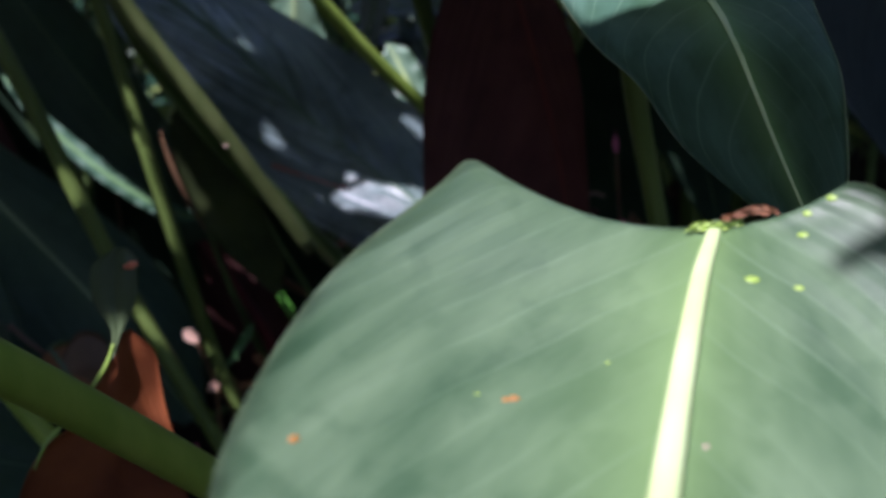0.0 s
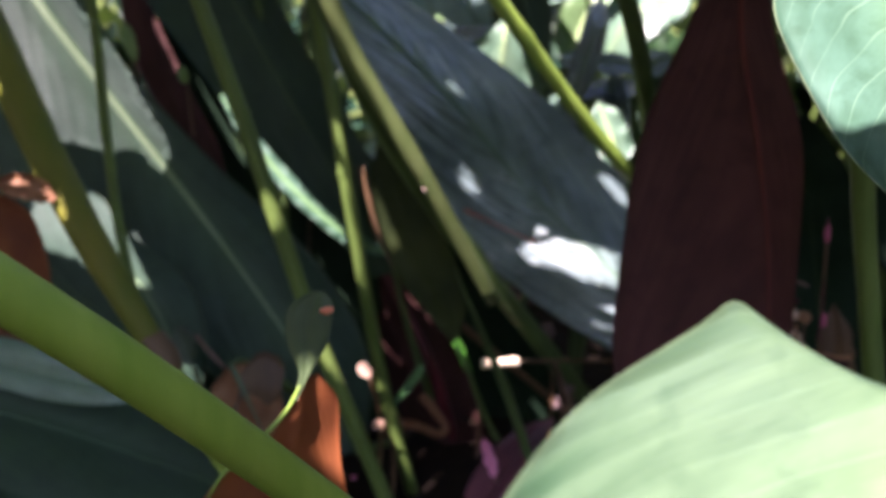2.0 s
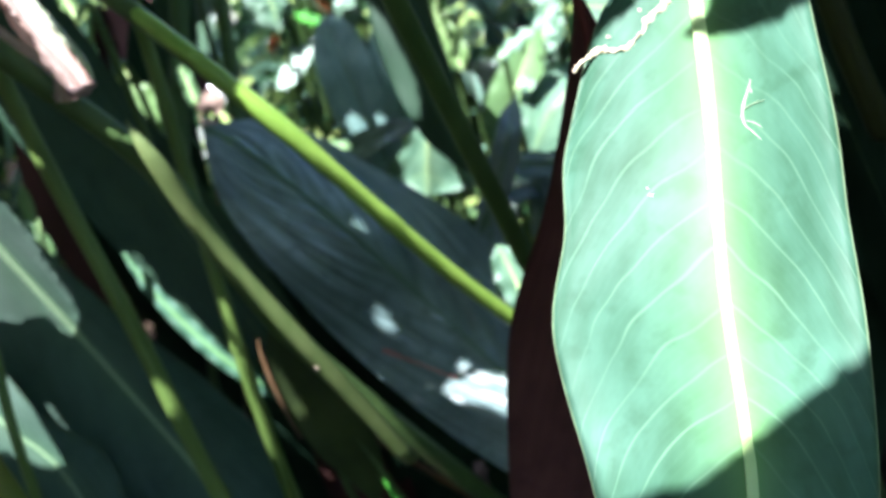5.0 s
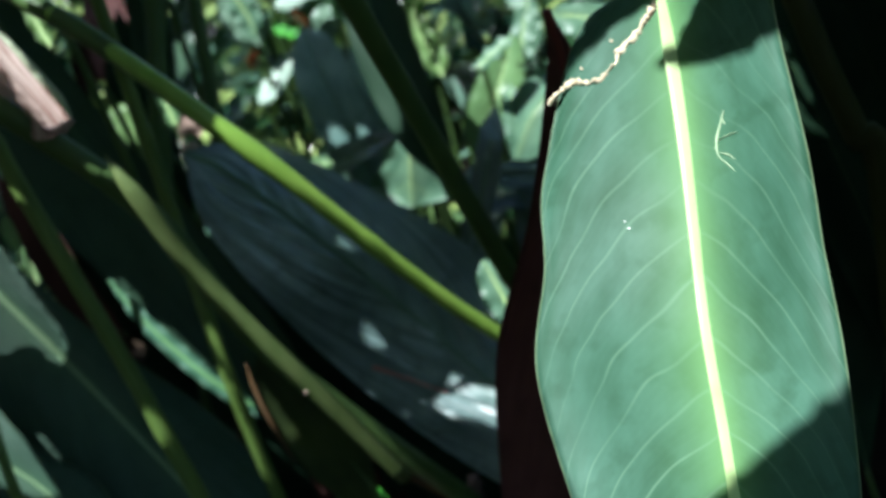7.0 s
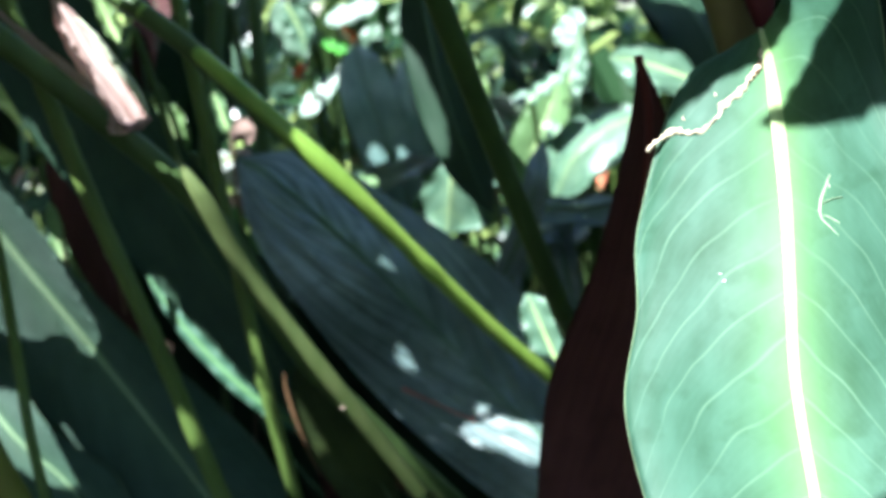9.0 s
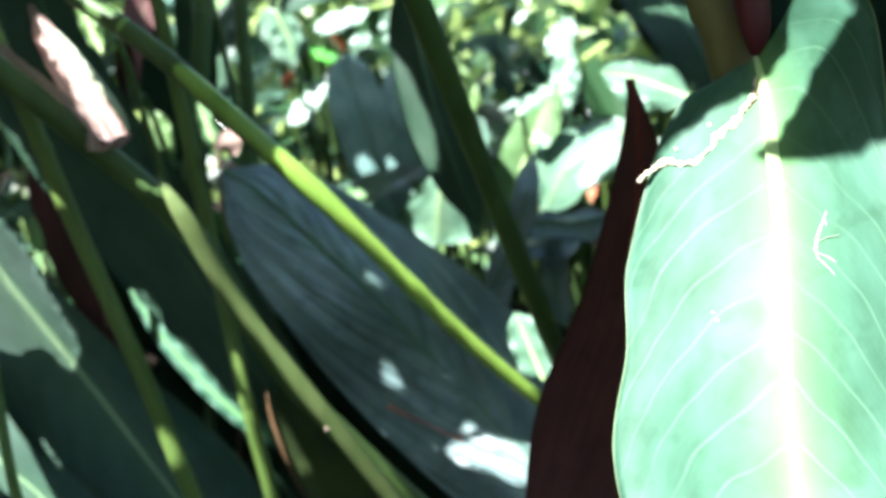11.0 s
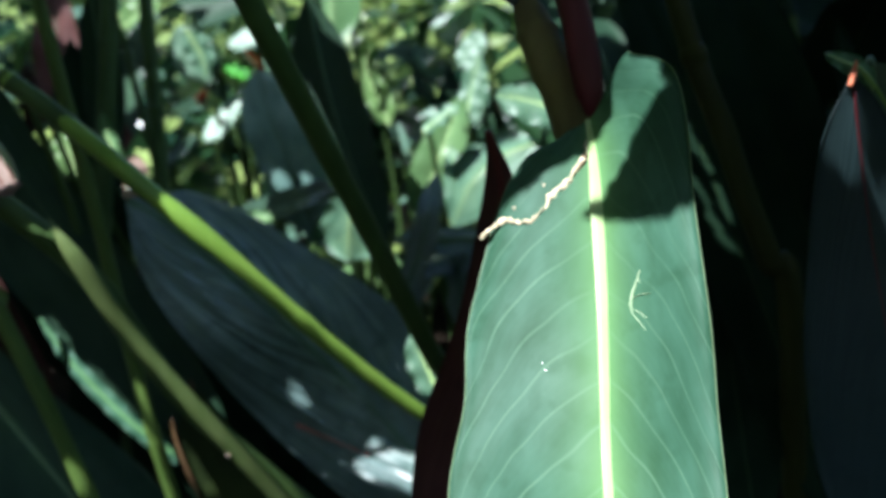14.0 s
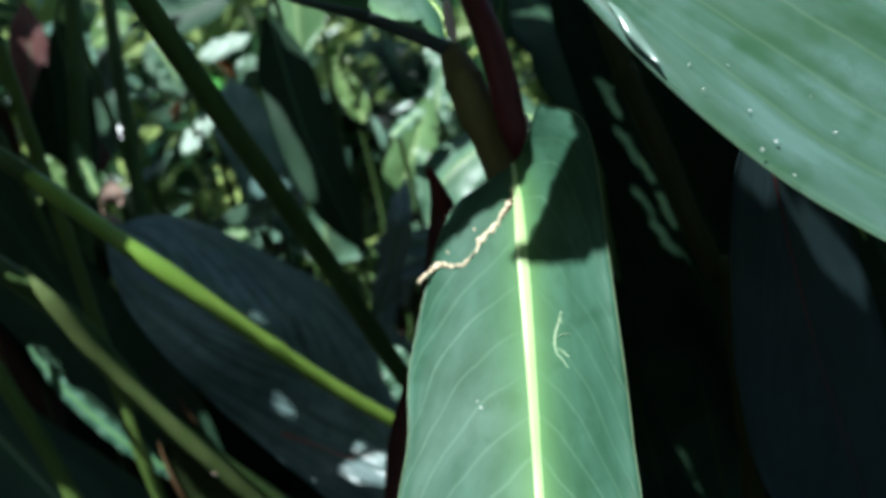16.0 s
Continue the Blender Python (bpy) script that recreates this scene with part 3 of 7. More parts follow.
# the leaf above, that leaves the same shoot
leaf(shoot, [
    ((0.1090, 0.4860, 0.6040), (0.1090, 0.4830, 0.6030), (0.1110, 0.4980, 0.6050)),
    ((0.1000, 0.4900, 0.6100), (0.0990, 0.4870, 0.6070), (0.1110, 0.5020, 0.6200)),
    ((0.0840, 0.5000, 0.6170), (0.0830, 0.4970, 0.6130), (0.1030, 0.5120, 0.6360)),
    ((0.0700, 0.5100, 0.6230), (0.0690, 0.5070, 0.6190), (0.0910, 0.5220, 0.6480)),
    ((0.0500, 0.5300, 0.6290), (0.0490, 0.5270, 0.6250), (0.0710, 0.5420, 0.6550)),
    ((0.0290, 0.5500, 0.6340), (0.0290, 0.5470, 0.6320), (0.0370, 0.5620, 0.6420)),
], GREEN, None, label="upper leaf on a dark petiole", bow=0.06, wave=0.001, nv=40)
part("petiole", tube([(0.1090, 0.4820, 0.6040), (0.1000, 0.4860, 0.6090), (0.0840, 0.4960, 0.6160), (0.0700, 0.5060, 0.6220), (0.0500, 0.5260, 0.6270), (0.0300, 0.5460, 0.6330)], [0.0040, 0.0038, 0.0034, 0.0030, 0.0024, 0.0010], 12, 40), STEM_NAVY, shoot, "blackish green petiole of the upper leaf")
part("margin", tube([(0.1100, 0.4890, 0.6060), (0.1100, 0.4920, 0.6130), (0.1090, 0.4970, 0.6200), (0.1040, 0.5030, 0.6280), (0.0980, 0.5120, 0.6370)], [0.0004, 0.0012, 0.0014, 0.0012, 0.0006], 8, 30, 0.5), STEM_LIME, shoot, "yellow-green margin")
bm, _, _ = blade(shape_stations([(0.1130, 0.4780, 0.6070), (0.1110, 0.4780, 0.6140), (0.1100, 0.4780, 0.6210), (0.1100, 0.4780, 0.6300)], (0.0030, 0.0, 0.001), start=0.5, end=0.5), nu=4, nv=24, bow=0.4, wave=0.0008, waves=4, thick=0.0006, ragged=0.3)
part("dried_scale", bm, PALE_PINK, shoot, "pinkish dry scale at the joint")
# white sliver added where bright background shows past the stem
bm, _, _ = blade(shape_stations([(0.1480, 0.4740, 0.5630), (0.1460, 0.4740, 0.5660), (0.1450, 0.4740, 0.5690), (0.1440, 0.4740, 0.5720)], (0.0018, 0.0, 0.001), start=0.4, end=0.4), nu=4, nv=16, bow=0.3, thick=0.0006, ragged=0.2)
part("dried_scale", bm, PALE, shoot, "white sliver added for bright background by the maroon leaf")
leaf(shoot, shape_stations([(0.1420, 0.5300, 0.6020), (0.1420, 0.5300, 0.6130), (0.1430, 0.5300, 0.6240), (0.1440, 0.5300, 0.6370)], (0.0070, 0.0, 0.002), start=0.05, end=0.8), GREEN, None, label="small green leaf tip behind the maroon one", nv=24, bow=0.1)

# ---- the near arched leaf ----
near = thing("canna_plant", (0.10, -0.03, 0), "low canna leaf arching over, glossy and rust-specked", "plant", "canna plants")
NEARLEAF = [
    ((-0.0143, 0.0104, 0.3089), (-0.0290, 0.0081, 0.3100), (-0.0015, 0.0078, 0.3084)),
    ((-0.0029, 0.0359, 0.3143), (-0.0561, 0.0392, 0.3212), (0.0427, 0.0224, 0.3157)),
    ((0.0109, 0.0624, 0.3214), (-0.0598, 0.0708, 0.3269), (0.0628, 0.0443, 0.3216)),
    ((0.0263, 0.0898, 0.3329), (-0.0486, 0.0988, 0.3378), (0.0777, 0.0681, 0.3351)),
    ((0.0368, 0.1070, 0.3423), (-0.0331, 0.1170, 0.3505), (0.0807, 0.0902, 0.3496)),
    ((0.0448, 0.1190, 0.3472), (-0.0120, 0.1260, 0.3620), (0.0755, 0.1040, 0.3568)),
    ((0.0489, 0.1253, 0.3486), (-0.0031, 0.1319, 0.3648), (0.0708, 0.1114, 0.3594)),
    ((0.0540, 0.1330, 0.3455), (0.0080, 0.1390, 0.3580), (0.0760, 0.1180, 0.3540)),
    ((0.0638, 0.1459, 0.3333), (0.0300, 0.1530, 0.3440), (0.0893, 0.1300, 0.3392)),
    ((0.0732, 0.1535, 0.3049), (0.0606, 0.1531, 0.3064), (0.0830, 0.1459, 0.3066)),
]
near_blade = leaf(near, NEARLEAF, NEAR, RIB, 0.0030, "broad arched blade", nu=12, nv=70, bow=-0.09, wave=0.0008, waves=3, seed=2)
part("petiole", tube([(0.10, -0.03, 0), (0.06, -0.02, 0.2), (-0.0140, 0.0111, 0.3081)], [0.006, 0.005, 0.003], 10), STEM, near)
bm, _, _ = blade([
    ((0.0480, 0.1210, 0.3520), (0.0480, 0.1210, 0.3510), (0.0480, 0.1210, 0.3520)),
    ((0.0500, 0.1200, 0.3520), (0.0490, 0.1200, 0.3510), (0.0510, 0.1200, 0.3530)),
    ((0.0540, 0.1200, 0.3530), (0.0530, 0.1200, 0.3520), (0.0550, 0.1200, 0.3540)),
    ((0.0570, 0.1190, 0.3530), (0.0580, 0.1190, 0.3520), (0.0570, 0.1190, 0.3540)),
    ((0.0600, 0.1190, 0.3520), (0.0600, 0.1190, 0.3520), (0.0600, 0.1190, 0.3530)),
], nu=5, nv=24, bow=0.5, wave=0.0006, waves=4, thick=0.0005, ragged=0.15)
part("dried_edge", bm, SCRAP, near, "brown curled scrap")
bm, _, _ = blade([
    ((0.0400, 0.1220, 0.3490), (0.0400, 0.1220, 0.3490), (0.0400, 0.1220, 0.3490)),
    ((0.0430, 0.1220, 0.3500), (0.0420, 0.1220, 0.3490), (0.0430, 0.1220, 0.3510)),
    ((0.0460, 0.1210, 0.3500), (0.0460, 0.1210, 0.3490), (0.0460, 0.1210, 0.3510)),
    ((0.0490, 0.1210, 0.3500), (0.0490, 0.1210, 0.3490), (0.0490, 0.1210, 0.3510)),
    ((0.0530, 0.1210, 0.3500), (0.0530, 0.1210, 0.3500), (0.0530, 0.1210, 0.3510)),
], nu=4, nv=24, bow=0.4, wave=0.0005, waves=5, thick=0.0005, ragged=0.2)
part("margin", bm, STEM_LIME, near, "yellowed leaf margin")
for a, r, mat in (
    ((-0.0054, 0.0930, 0.3280), 0.0009, ORANGE), ((-0.0458, 0.0843, 0.3290), 0.0009, ORANGE), ((-0.0399, 0.0676, 0.3207), 0.0010, ORANGE), ((-0.0069, 0.0930, 0.3279), 0.0007, ORANGE),
    ((0.0136, 0.0959, 0.3320), 0.0004, STEM_LIME), ((-0.0118, 0.0951, 0.3288), 0.0004, STEM_LIME), ((0.0474, 0.1055, 0.3426), 0.0012, STEM_LIME), ((0.0601, 0.1100, 0.3506), 0.0009, STEM_LIME),
    ((0.0626, 0.1128, 0.3536), 0.0008, STEM_LIME), ((0.0670, 0.1111, 0.3566), 0.0009, STEM_LIME), ((0.0548, 0.1005, 0.3416), 0.0008, STEM_LIME), ((0.0224, 0.0719, 0.3245), 0.0005, HUSK),
):
    spot(near, near_blade, a, r, mat, "small rust or yellow leaf spot")

# ---- the large leaf that hangs in from above ----
upper = thing("canna_plant", (0.55, 0.05, 0), "broad grey-green canna leaf drooping from above", "plant", "canna plants")
leaf(upper, [
    ((0.1088, 0.2282, 0.6527), (0.1080, 0.2279, 0.6514), (0.1103, 0.2284, 0.6539)),
    ((0.1353, 0.2243, 0.6446), (0.1170, 0.2156, 0.6342), (0.1600, 0.2283, 0.6669)),
    ((0.1688, 0.2140, 0.6335), (0.1412, 0.1993, 0.6051), (0.2079, 0.2136, 0.6628)),
    ((0.2039, 0.2004, 0.6100), (0.1698, 0.1853, 0.5821), (0.2474, 0.1987, 0.6351)),
    ((0.2373, 0.1869, 0.5862), (0.2046, 0.1747, 0.5658), (0.2725, 0.1846, 0.6069)),
    ((0.2764, 0.1790, 0.5655), (0.2700, 0.1770, 0.5599), (0.2783, 0.1788, 0.5693)),
], HIGH, None, 0.003, "broad glossy blade with parallel veins", nu=14, nv=60, bow=0.05, curl=0.08, wave=0.001, waves=2)
# small white dots modelled in place of glints on the blade
for a, r in (((0.1583, 0.1944, 0.5968), 0.00042), ((0.1726, 0.1960, 0.5976), 0.00030), ((0.1413, 0.2042, 0.6143), 0.00024), ((0.1535, 0.1983, 0.6036), 0.00030), ((0.1609, 0.1900, 0.5897), 0.00024), ((0.1545, 0.1929, 0.5954), 0.00036), ((0.1436, 0.2006, 0.6088), 0.00024), ((0.1685, 0.2005, 0.6057), 0.00018), ((0.1504, 0.2045, 0.6136), 0.00018)):
    bm = bmesh.new()
    bmesh.ops.create_icosphere(bm, subdivisions=1, radius=1.0, matrix=Matrix.Translation(a) @ Matrix.Diagonal((r * 1.2, r, r * 0.7, 1)))
    part("speck", bm, PALE, upper, "tiny white dot standing for a glint")
# glossy lip added to give the glare along the leaf tip
part("hem", tube([(0.1250, 0.2130, 0.6290), (0.1270, 0.2100, 0.6260), (0.1290, 0.2070, 0.6220), (0.1320, 0.2050, 0.6180), (0.1340, 0.2020, 0.6150)], [0.0003, 0.0013, 0.0016, 0.0011, 0.0003], 10, 30, 0.5), GLAZED, upper, "pale glossy lip added for the glare on the edge")
part("stem", tube([(0.55, 0.05, 0), (0.50, 0.06, 0.4), (0.2773, 0.1799, 0.5652)], [0.012, 0.010, 0.004], 12), STEM, upper)

# ---- the maroon leaf ----
maroon = thing("canna_plant", (0.16, 0.80, 0), "upright dark maroon canna leaf", "plant", "canna plants")
leaf(maroon, [
    ((0.0990, 0.5220, 0.5400), (0.0985, 0.5220, 0.5400), (0.1005, 0.5220, 0.5400)),
    ((0.1080, 0.5300, 0.5050), (0.0980, 0.5320, 0.5050), (0.1180, 0.5300, 0.5020)),
    ((0.1104, 0.5446, 0.4299), (0.0847, 0.5446, 0.4299), (0.1279, 0.5446, 0.4300)),
    ((0.1327, 0.5595, 0.3573), (0.0648, 0.5596, 0.3571), (0.1557, 0.5498, 0.3595)),
    ((0.1545, 0.5792, 0.2828), (0.0615, 0.5745, 0.2841), (0.1686, 0.5649, 0.2876)),
    ((0.1688, 0.5965, 0.1973), (0.0660, 0.5919, 0.1991), (0.1805, 0.5872, 0.2016)),
    ((0.1767, 0.6083, 0.1104), (0.0933, 0.6084, 0.1101), (0.1898, 0.5992, 0.1158)),
    ((0.1851, 0.6294, 0.0186), (0.1730, 0.6294, 0.0186), (0.1951, 0.6294, 0.0186)),
], MAROON, RIB_RED, 0.0024, "dark maroon blade", nu=10, nv=60, bow=0.08, wave=0.002, waves=3)
part("petiole", tube([(0.16, 0.80, 0), (0.165, 0.80, 0.03), (0.1856, 0.6311, 0.0173)], [0.005, 0.005, 0.003], 10), STEM_RED, maroon)

# ---- the dark pleated leaf ----
pleated = thing("canna_plant", (0.26, 0.86, 0), "dark blue-green pleated canna leaf in shade", "plant", "canna plants")
leaf(pleated, [
    ((-0.1670, 0.8780, 0.4440), (-0.1647, 0.8796, 0.4457), (-0.1680, 0.8760, 0.4420)),
    ((-0.1310, 0.8770, 0.4220), (-0.1063, 0.9265, 0.4389), (-0.1530, 0.8480, 0.3920)),
    ((-0.0500, 0.8590, 0.3530), (0.0034, 0.9272, 0.3768), (-0.1100, 0.8290, 0.3290)),
    ((0.0210, 0.8640, 0.2770), (0.0734, 0.9192, 0.3243), (-0.0500, 0.8460, 0.2460)),
    ((0.0980, 0.8090, 0.2130), (0.1485, 0.8959, 0.2459), (0.0410, 0.7990, 0.1810)),
    ((0.1670, 0.7760, 0.1530), (0.2063, 0.8399, 0.1705), (0.1280, 0.7540, 0.1430)),
    ((0.2250, 0.7980, 0.0900), (0.2327, 0.8001, 0.0964), (0.2170, 0.7920, 0.0860)),
], DEEP, RIB_DARK, 0.0022, "dark pleated blade", nu=28, nv=60, bow=0.04, wave=0.002, waves=2.0, pleat=0.0008)
part("petiole", tube([(0.26, 0.86, 0), (0.25, 0.84, 0.05), (0.2244, 0.7940, 0.0923)], [0.006, 0.005, 0.003], 10), STEM_DARK, pleated)
part("dried_tip", tube([(-0.1778, 0.9146, 0.4418), (-0.1725, 0.9149, 0.4434), (-0.1666, 0.9149, 0.4439), (-0.1617, 0.9143, 0.4416)], [0.002, 0.0048, 0.0045, 0.0015], 10, 16), HUSK, pleated, "pale dried leaf tip")
part("thread", tube([(-0.0272, 0.8464, 0.2521), (-0.0113, 0.8435, 0.2457), (0.0050, 0.8390, 0.2397), (0.0216, 0.8330, 0.2338), (0.0348, 0.8281, 0.2297)], [0.0021, 0.0013, 0.0011, 0.0010, 0.0009], 6, 20, 0.6), THREAD, pleated, "red thread-like streak")

# ---- the broad leaf with a pale midrib, far side ----
broad = thing("canna_plant", (-0.05, 0.95, 0), "broad canna leaf, half sunlit, with a pale midrib", "plant", "canna plants")
leaf(broad, [
    ((-0.4915, 0.9672, 0.4876), (-0.4811, 0.9705, 0.5030), (-0.5072, 0.9638, 0.4721)),
    ((-0.4343, 0.9415, 0.4166), (-0.3979, 0.9448, 0.4320), (-0.4759, 0.9216, 0.3719)),
    ((-0.3678, 0.9150, 0.3421), (-0.3465, 0.9238, 0.3591), (-0.4253, 0.8814, 0.2809)),
    ((-0.3001, 0.8889, 0.2692), (-0.2659, 0.8970, 0.2832), (-0.3608, 0.8558, 0.2102)),
    ((-0.2287, 0.8610, 0.1880), (-0.1693, 0.8839, 0.1995), (-0.2926, 0.8294, 0.1364)),
    ((-0.1680, 0.8439, 0.1095), (-0.1099, 0.8648, 0.1117), (-0.2159, 0.8262, 0.0744)),
    ((-0.1147, 0.8452, 0.0212), (-0.1045, 0.8457, 0.0238), (-0.1250, 0.8441, 0.0161)),
], BROAD, RIB_SOFT, 0.0042, "broad grey-green blade", nu=10, nv=44, bow=0.08, wave=0.003, pleat=0.0006)
part("petiole", tube([(-0.05, 0.95, 0), (-0.1150, 0.8465, 0.0177)], [0.004, 0.003], 10), STEM_DARK, broad)

second = thing("canna_plant", (-0.22, 0.95, 0), "pale canna leaf with a yellowing edge behind stems", "plant", "canna plants")
leaf(second, [
    ((-0.4508, 0.8645, 0.3444), (-0.4411, 0.8655, 0.3492), (-0.4606, 0.8635, 0.3396)),
    ((-0.3974, 0.8393, 0.2755), (-0.3661, 0.8403, 0.2803), (-0.4167, 0.8215, 0.2405)),
    ((-0.3451, 0.8164, 0.2175), (-0.3184, 0.8232, 0.2254), (-0.3715, 0.8046, 0.1865)),
    ((-0.3021, 0.8083, 0.1804), (-0.2631, 0.8140, 0.1835), (-0.3288, 0.7965, 0.1496)),
    ((-0.2710, 0.7972, 0.1292), (-0.2438, 0.8029, 0.1320), (-0.3019, 0.7921, 0.1059)),
    ((-0.2571, 0.7963, 0.0782), (-0.2513, 0.7968, 0.0805), (-0.2643, 0.7958, 0.0758)),
], BROAD, RIB_SOFT, 0.0020, "pale grey-green blade", nv=30, bow=0.08, wave=0.004)
part("petiole", tube([(-0.22, 0.95, 0), (-0.2571, 0.7963, 0.0782)], [0.005, 0.003], 10), STEM, second)

# ---- the dark blade behind the stems ----
behind = thing("canna_plant", (-0.02, 0.90, 0), "long dark canna blade with a bright lower edge", "plant", "canna plants")
leaf(behind, [
    ((-0.3399, 0.9418, 0.7020), (-0.3448, 0.9418, 0.7020), (-0.3350, 0.9418, 0.7020)),
    ((-0.3350, 0.9317, 0.6082), (-0.4024, 0.9255, 0.5790), (-0.3150, 0.9360, 0.6050)),
    ((-0.2930, 0.9292, 0.5029), (-0.3566, 0.9116, 0.4683), (-0.2600, 0.9360, 0.4980)),
    ((-0.2120, 0.9104, 0.3690), (-0.2695, 0.8973, 0.3552), (-0.1760, 0.9225, 0.3780)),
    ((-0.1438, 0.8975, 0.2624), (-0.1830, 0.8856, 0.2547), (-0.1089, 0.9094, 0.2704)),
    ((-0.0957, 0.8896, 0.1790), (-0.1081, 0.8837, 0.1755), (-0.0805, 0.8949, 0.1800)),
], DARK, STEM_DARK, 0.0012, "dark green blade", nu=10, nv=44, bow=0.05, wave=0.003, pleat=0.0008)
part("petiole", tube([(-0.02, 0.90, 0), (-0.0486, 0.8719, 0.0978), (-0.0958, 0.8915, 0.1783)], [0.006, 0.005, 0.003], 10), STEM_RED, behind)

# the dark blades between the stems
folded = thing("canna_plant", (0.10, 0.93, 0), "dark olive canna blade folded behind a stem, rusty edge", "plant", "canna plants")
leaf(folded, [
    ((-0.0940, 0.7350, 0.3260), (-0.0970, 0.7350, 0.3250), (-0.0920, 0.7350, 0.3260)),
    ((-0.0890, 0.7350, 0.2950), (-0.1050, 0.7350, 0.2930), (-0.0730, 0.7350, 0.3060)),
    ((-0.0710, 0.7400, 0.2500), (-0.0950, 0.7400, 0.2440), (-0.0500, 0.7400, 0.2570)),
    ((-0.0540, 0.7450, 0.2170), (-0.0730, 0.7450, 0.2030), (-0.0320, 0.7450, 0.2200)),
    ((-0.0410, 0.7500, 0.1860), (-0.0510, 0.7500, 0.1760), (-0.0260, 0.7500, 0.1900)),
    ((-0.0320, 0.7550, 0.1600), (-0.0340, 0.7550, 0.1580), (-0.0290, 0.7550, 0.1620)),
], OLIVE_DARK, None, label="dark olive blade", nu=6, nv=40, bow=0.12, wave=0.002)
part("edge", tube([(-0.1110, 0.7370, 0.3020), (-0.1090, 0.7370, 0.2880), (-0.1020, 0.7370, 0.2630), (-0.0930, 0.7370, 0.2390), (-0.0850, 0.7370, 0.2210)], [0.0005, 0.0014, 0.0020, 0.0014, 0.0006], 8, 30), STEM_BROWN, folded, "rusty dry edge")
part("petiole", tube([(0.10, 0.93, 0), (0.0190, 0.8000, 0.0490), (-0.0310, 0.7550, 0.1590)], [0.004, 0.003, 0.0015], 8), STEM_DARK, folded)
maroon_low = thing("canna_plant", (0.06, 1.0, 0), "dark maroon canna blade low among the stems", "plant", "canna plants")
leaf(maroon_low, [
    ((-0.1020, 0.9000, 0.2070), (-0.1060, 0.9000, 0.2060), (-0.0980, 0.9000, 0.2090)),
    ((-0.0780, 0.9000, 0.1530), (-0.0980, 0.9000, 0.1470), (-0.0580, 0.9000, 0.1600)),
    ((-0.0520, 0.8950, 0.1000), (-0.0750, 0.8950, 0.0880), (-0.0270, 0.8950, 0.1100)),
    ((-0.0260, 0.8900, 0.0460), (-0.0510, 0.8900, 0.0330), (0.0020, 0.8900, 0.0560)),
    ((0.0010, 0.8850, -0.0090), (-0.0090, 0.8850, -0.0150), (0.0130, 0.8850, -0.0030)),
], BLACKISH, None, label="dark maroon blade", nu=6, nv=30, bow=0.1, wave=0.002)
part("petiole", tube([(0.06, 1.0, 0), (0.0210, 0.9000, -0.0450), (0.0020, 0.8850, -0.0100)], [0.005, 0.004, 0.002], 8), STEM_RED, maroon_low)
# dark blades added to fill gaps that hold only shade
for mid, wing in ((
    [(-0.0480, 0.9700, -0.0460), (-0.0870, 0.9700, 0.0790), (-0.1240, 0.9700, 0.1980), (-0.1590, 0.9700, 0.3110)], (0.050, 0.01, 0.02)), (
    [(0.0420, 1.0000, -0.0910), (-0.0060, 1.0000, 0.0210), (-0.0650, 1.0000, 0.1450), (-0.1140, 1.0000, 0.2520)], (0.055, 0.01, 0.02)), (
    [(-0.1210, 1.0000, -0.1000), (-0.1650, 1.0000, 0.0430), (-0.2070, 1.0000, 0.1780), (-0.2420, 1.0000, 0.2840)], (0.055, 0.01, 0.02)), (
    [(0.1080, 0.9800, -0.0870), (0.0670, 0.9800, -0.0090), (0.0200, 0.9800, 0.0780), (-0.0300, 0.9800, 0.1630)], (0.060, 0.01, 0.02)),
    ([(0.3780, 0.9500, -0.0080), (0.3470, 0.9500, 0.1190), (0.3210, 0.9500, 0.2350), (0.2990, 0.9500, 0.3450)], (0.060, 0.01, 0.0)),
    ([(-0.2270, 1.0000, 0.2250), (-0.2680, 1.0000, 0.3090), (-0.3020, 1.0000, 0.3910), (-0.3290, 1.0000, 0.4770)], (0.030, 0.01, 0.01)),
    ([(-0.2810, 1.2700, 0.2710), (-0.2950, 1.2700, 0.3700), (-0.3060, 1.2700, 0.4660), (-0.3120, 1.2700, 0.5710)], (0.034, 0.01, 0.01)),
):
    ob = thing("canna_plant", (mid[0][0] + 0.03, mid[0][1] + 0.04, 0), "dark canna leaf added to fill deep shade", "plant", "canna plants")
    leaf(ob, shape_stations(mid, wing, start=0.35, end=0.5), SHADE, STEM_DARK, 0.0008, "blade coloured dark for shade", nv=30, bow=0.06, wave=0.003)
    part("petiole", tube([(mid[0][0] + 0.03, mid[0][1] + 0.04, 0), mid[0]], [0.005, 0.002], 8), STEM_DARK, ob)

# the bright strip: a narrow lighter blade added for the dark one's sunlit edge
strip = thing("canna_plant", (-0.03, 0.93, 0), "lighter strip added for the sunlit edge of a blade", "plant", "canna plants")
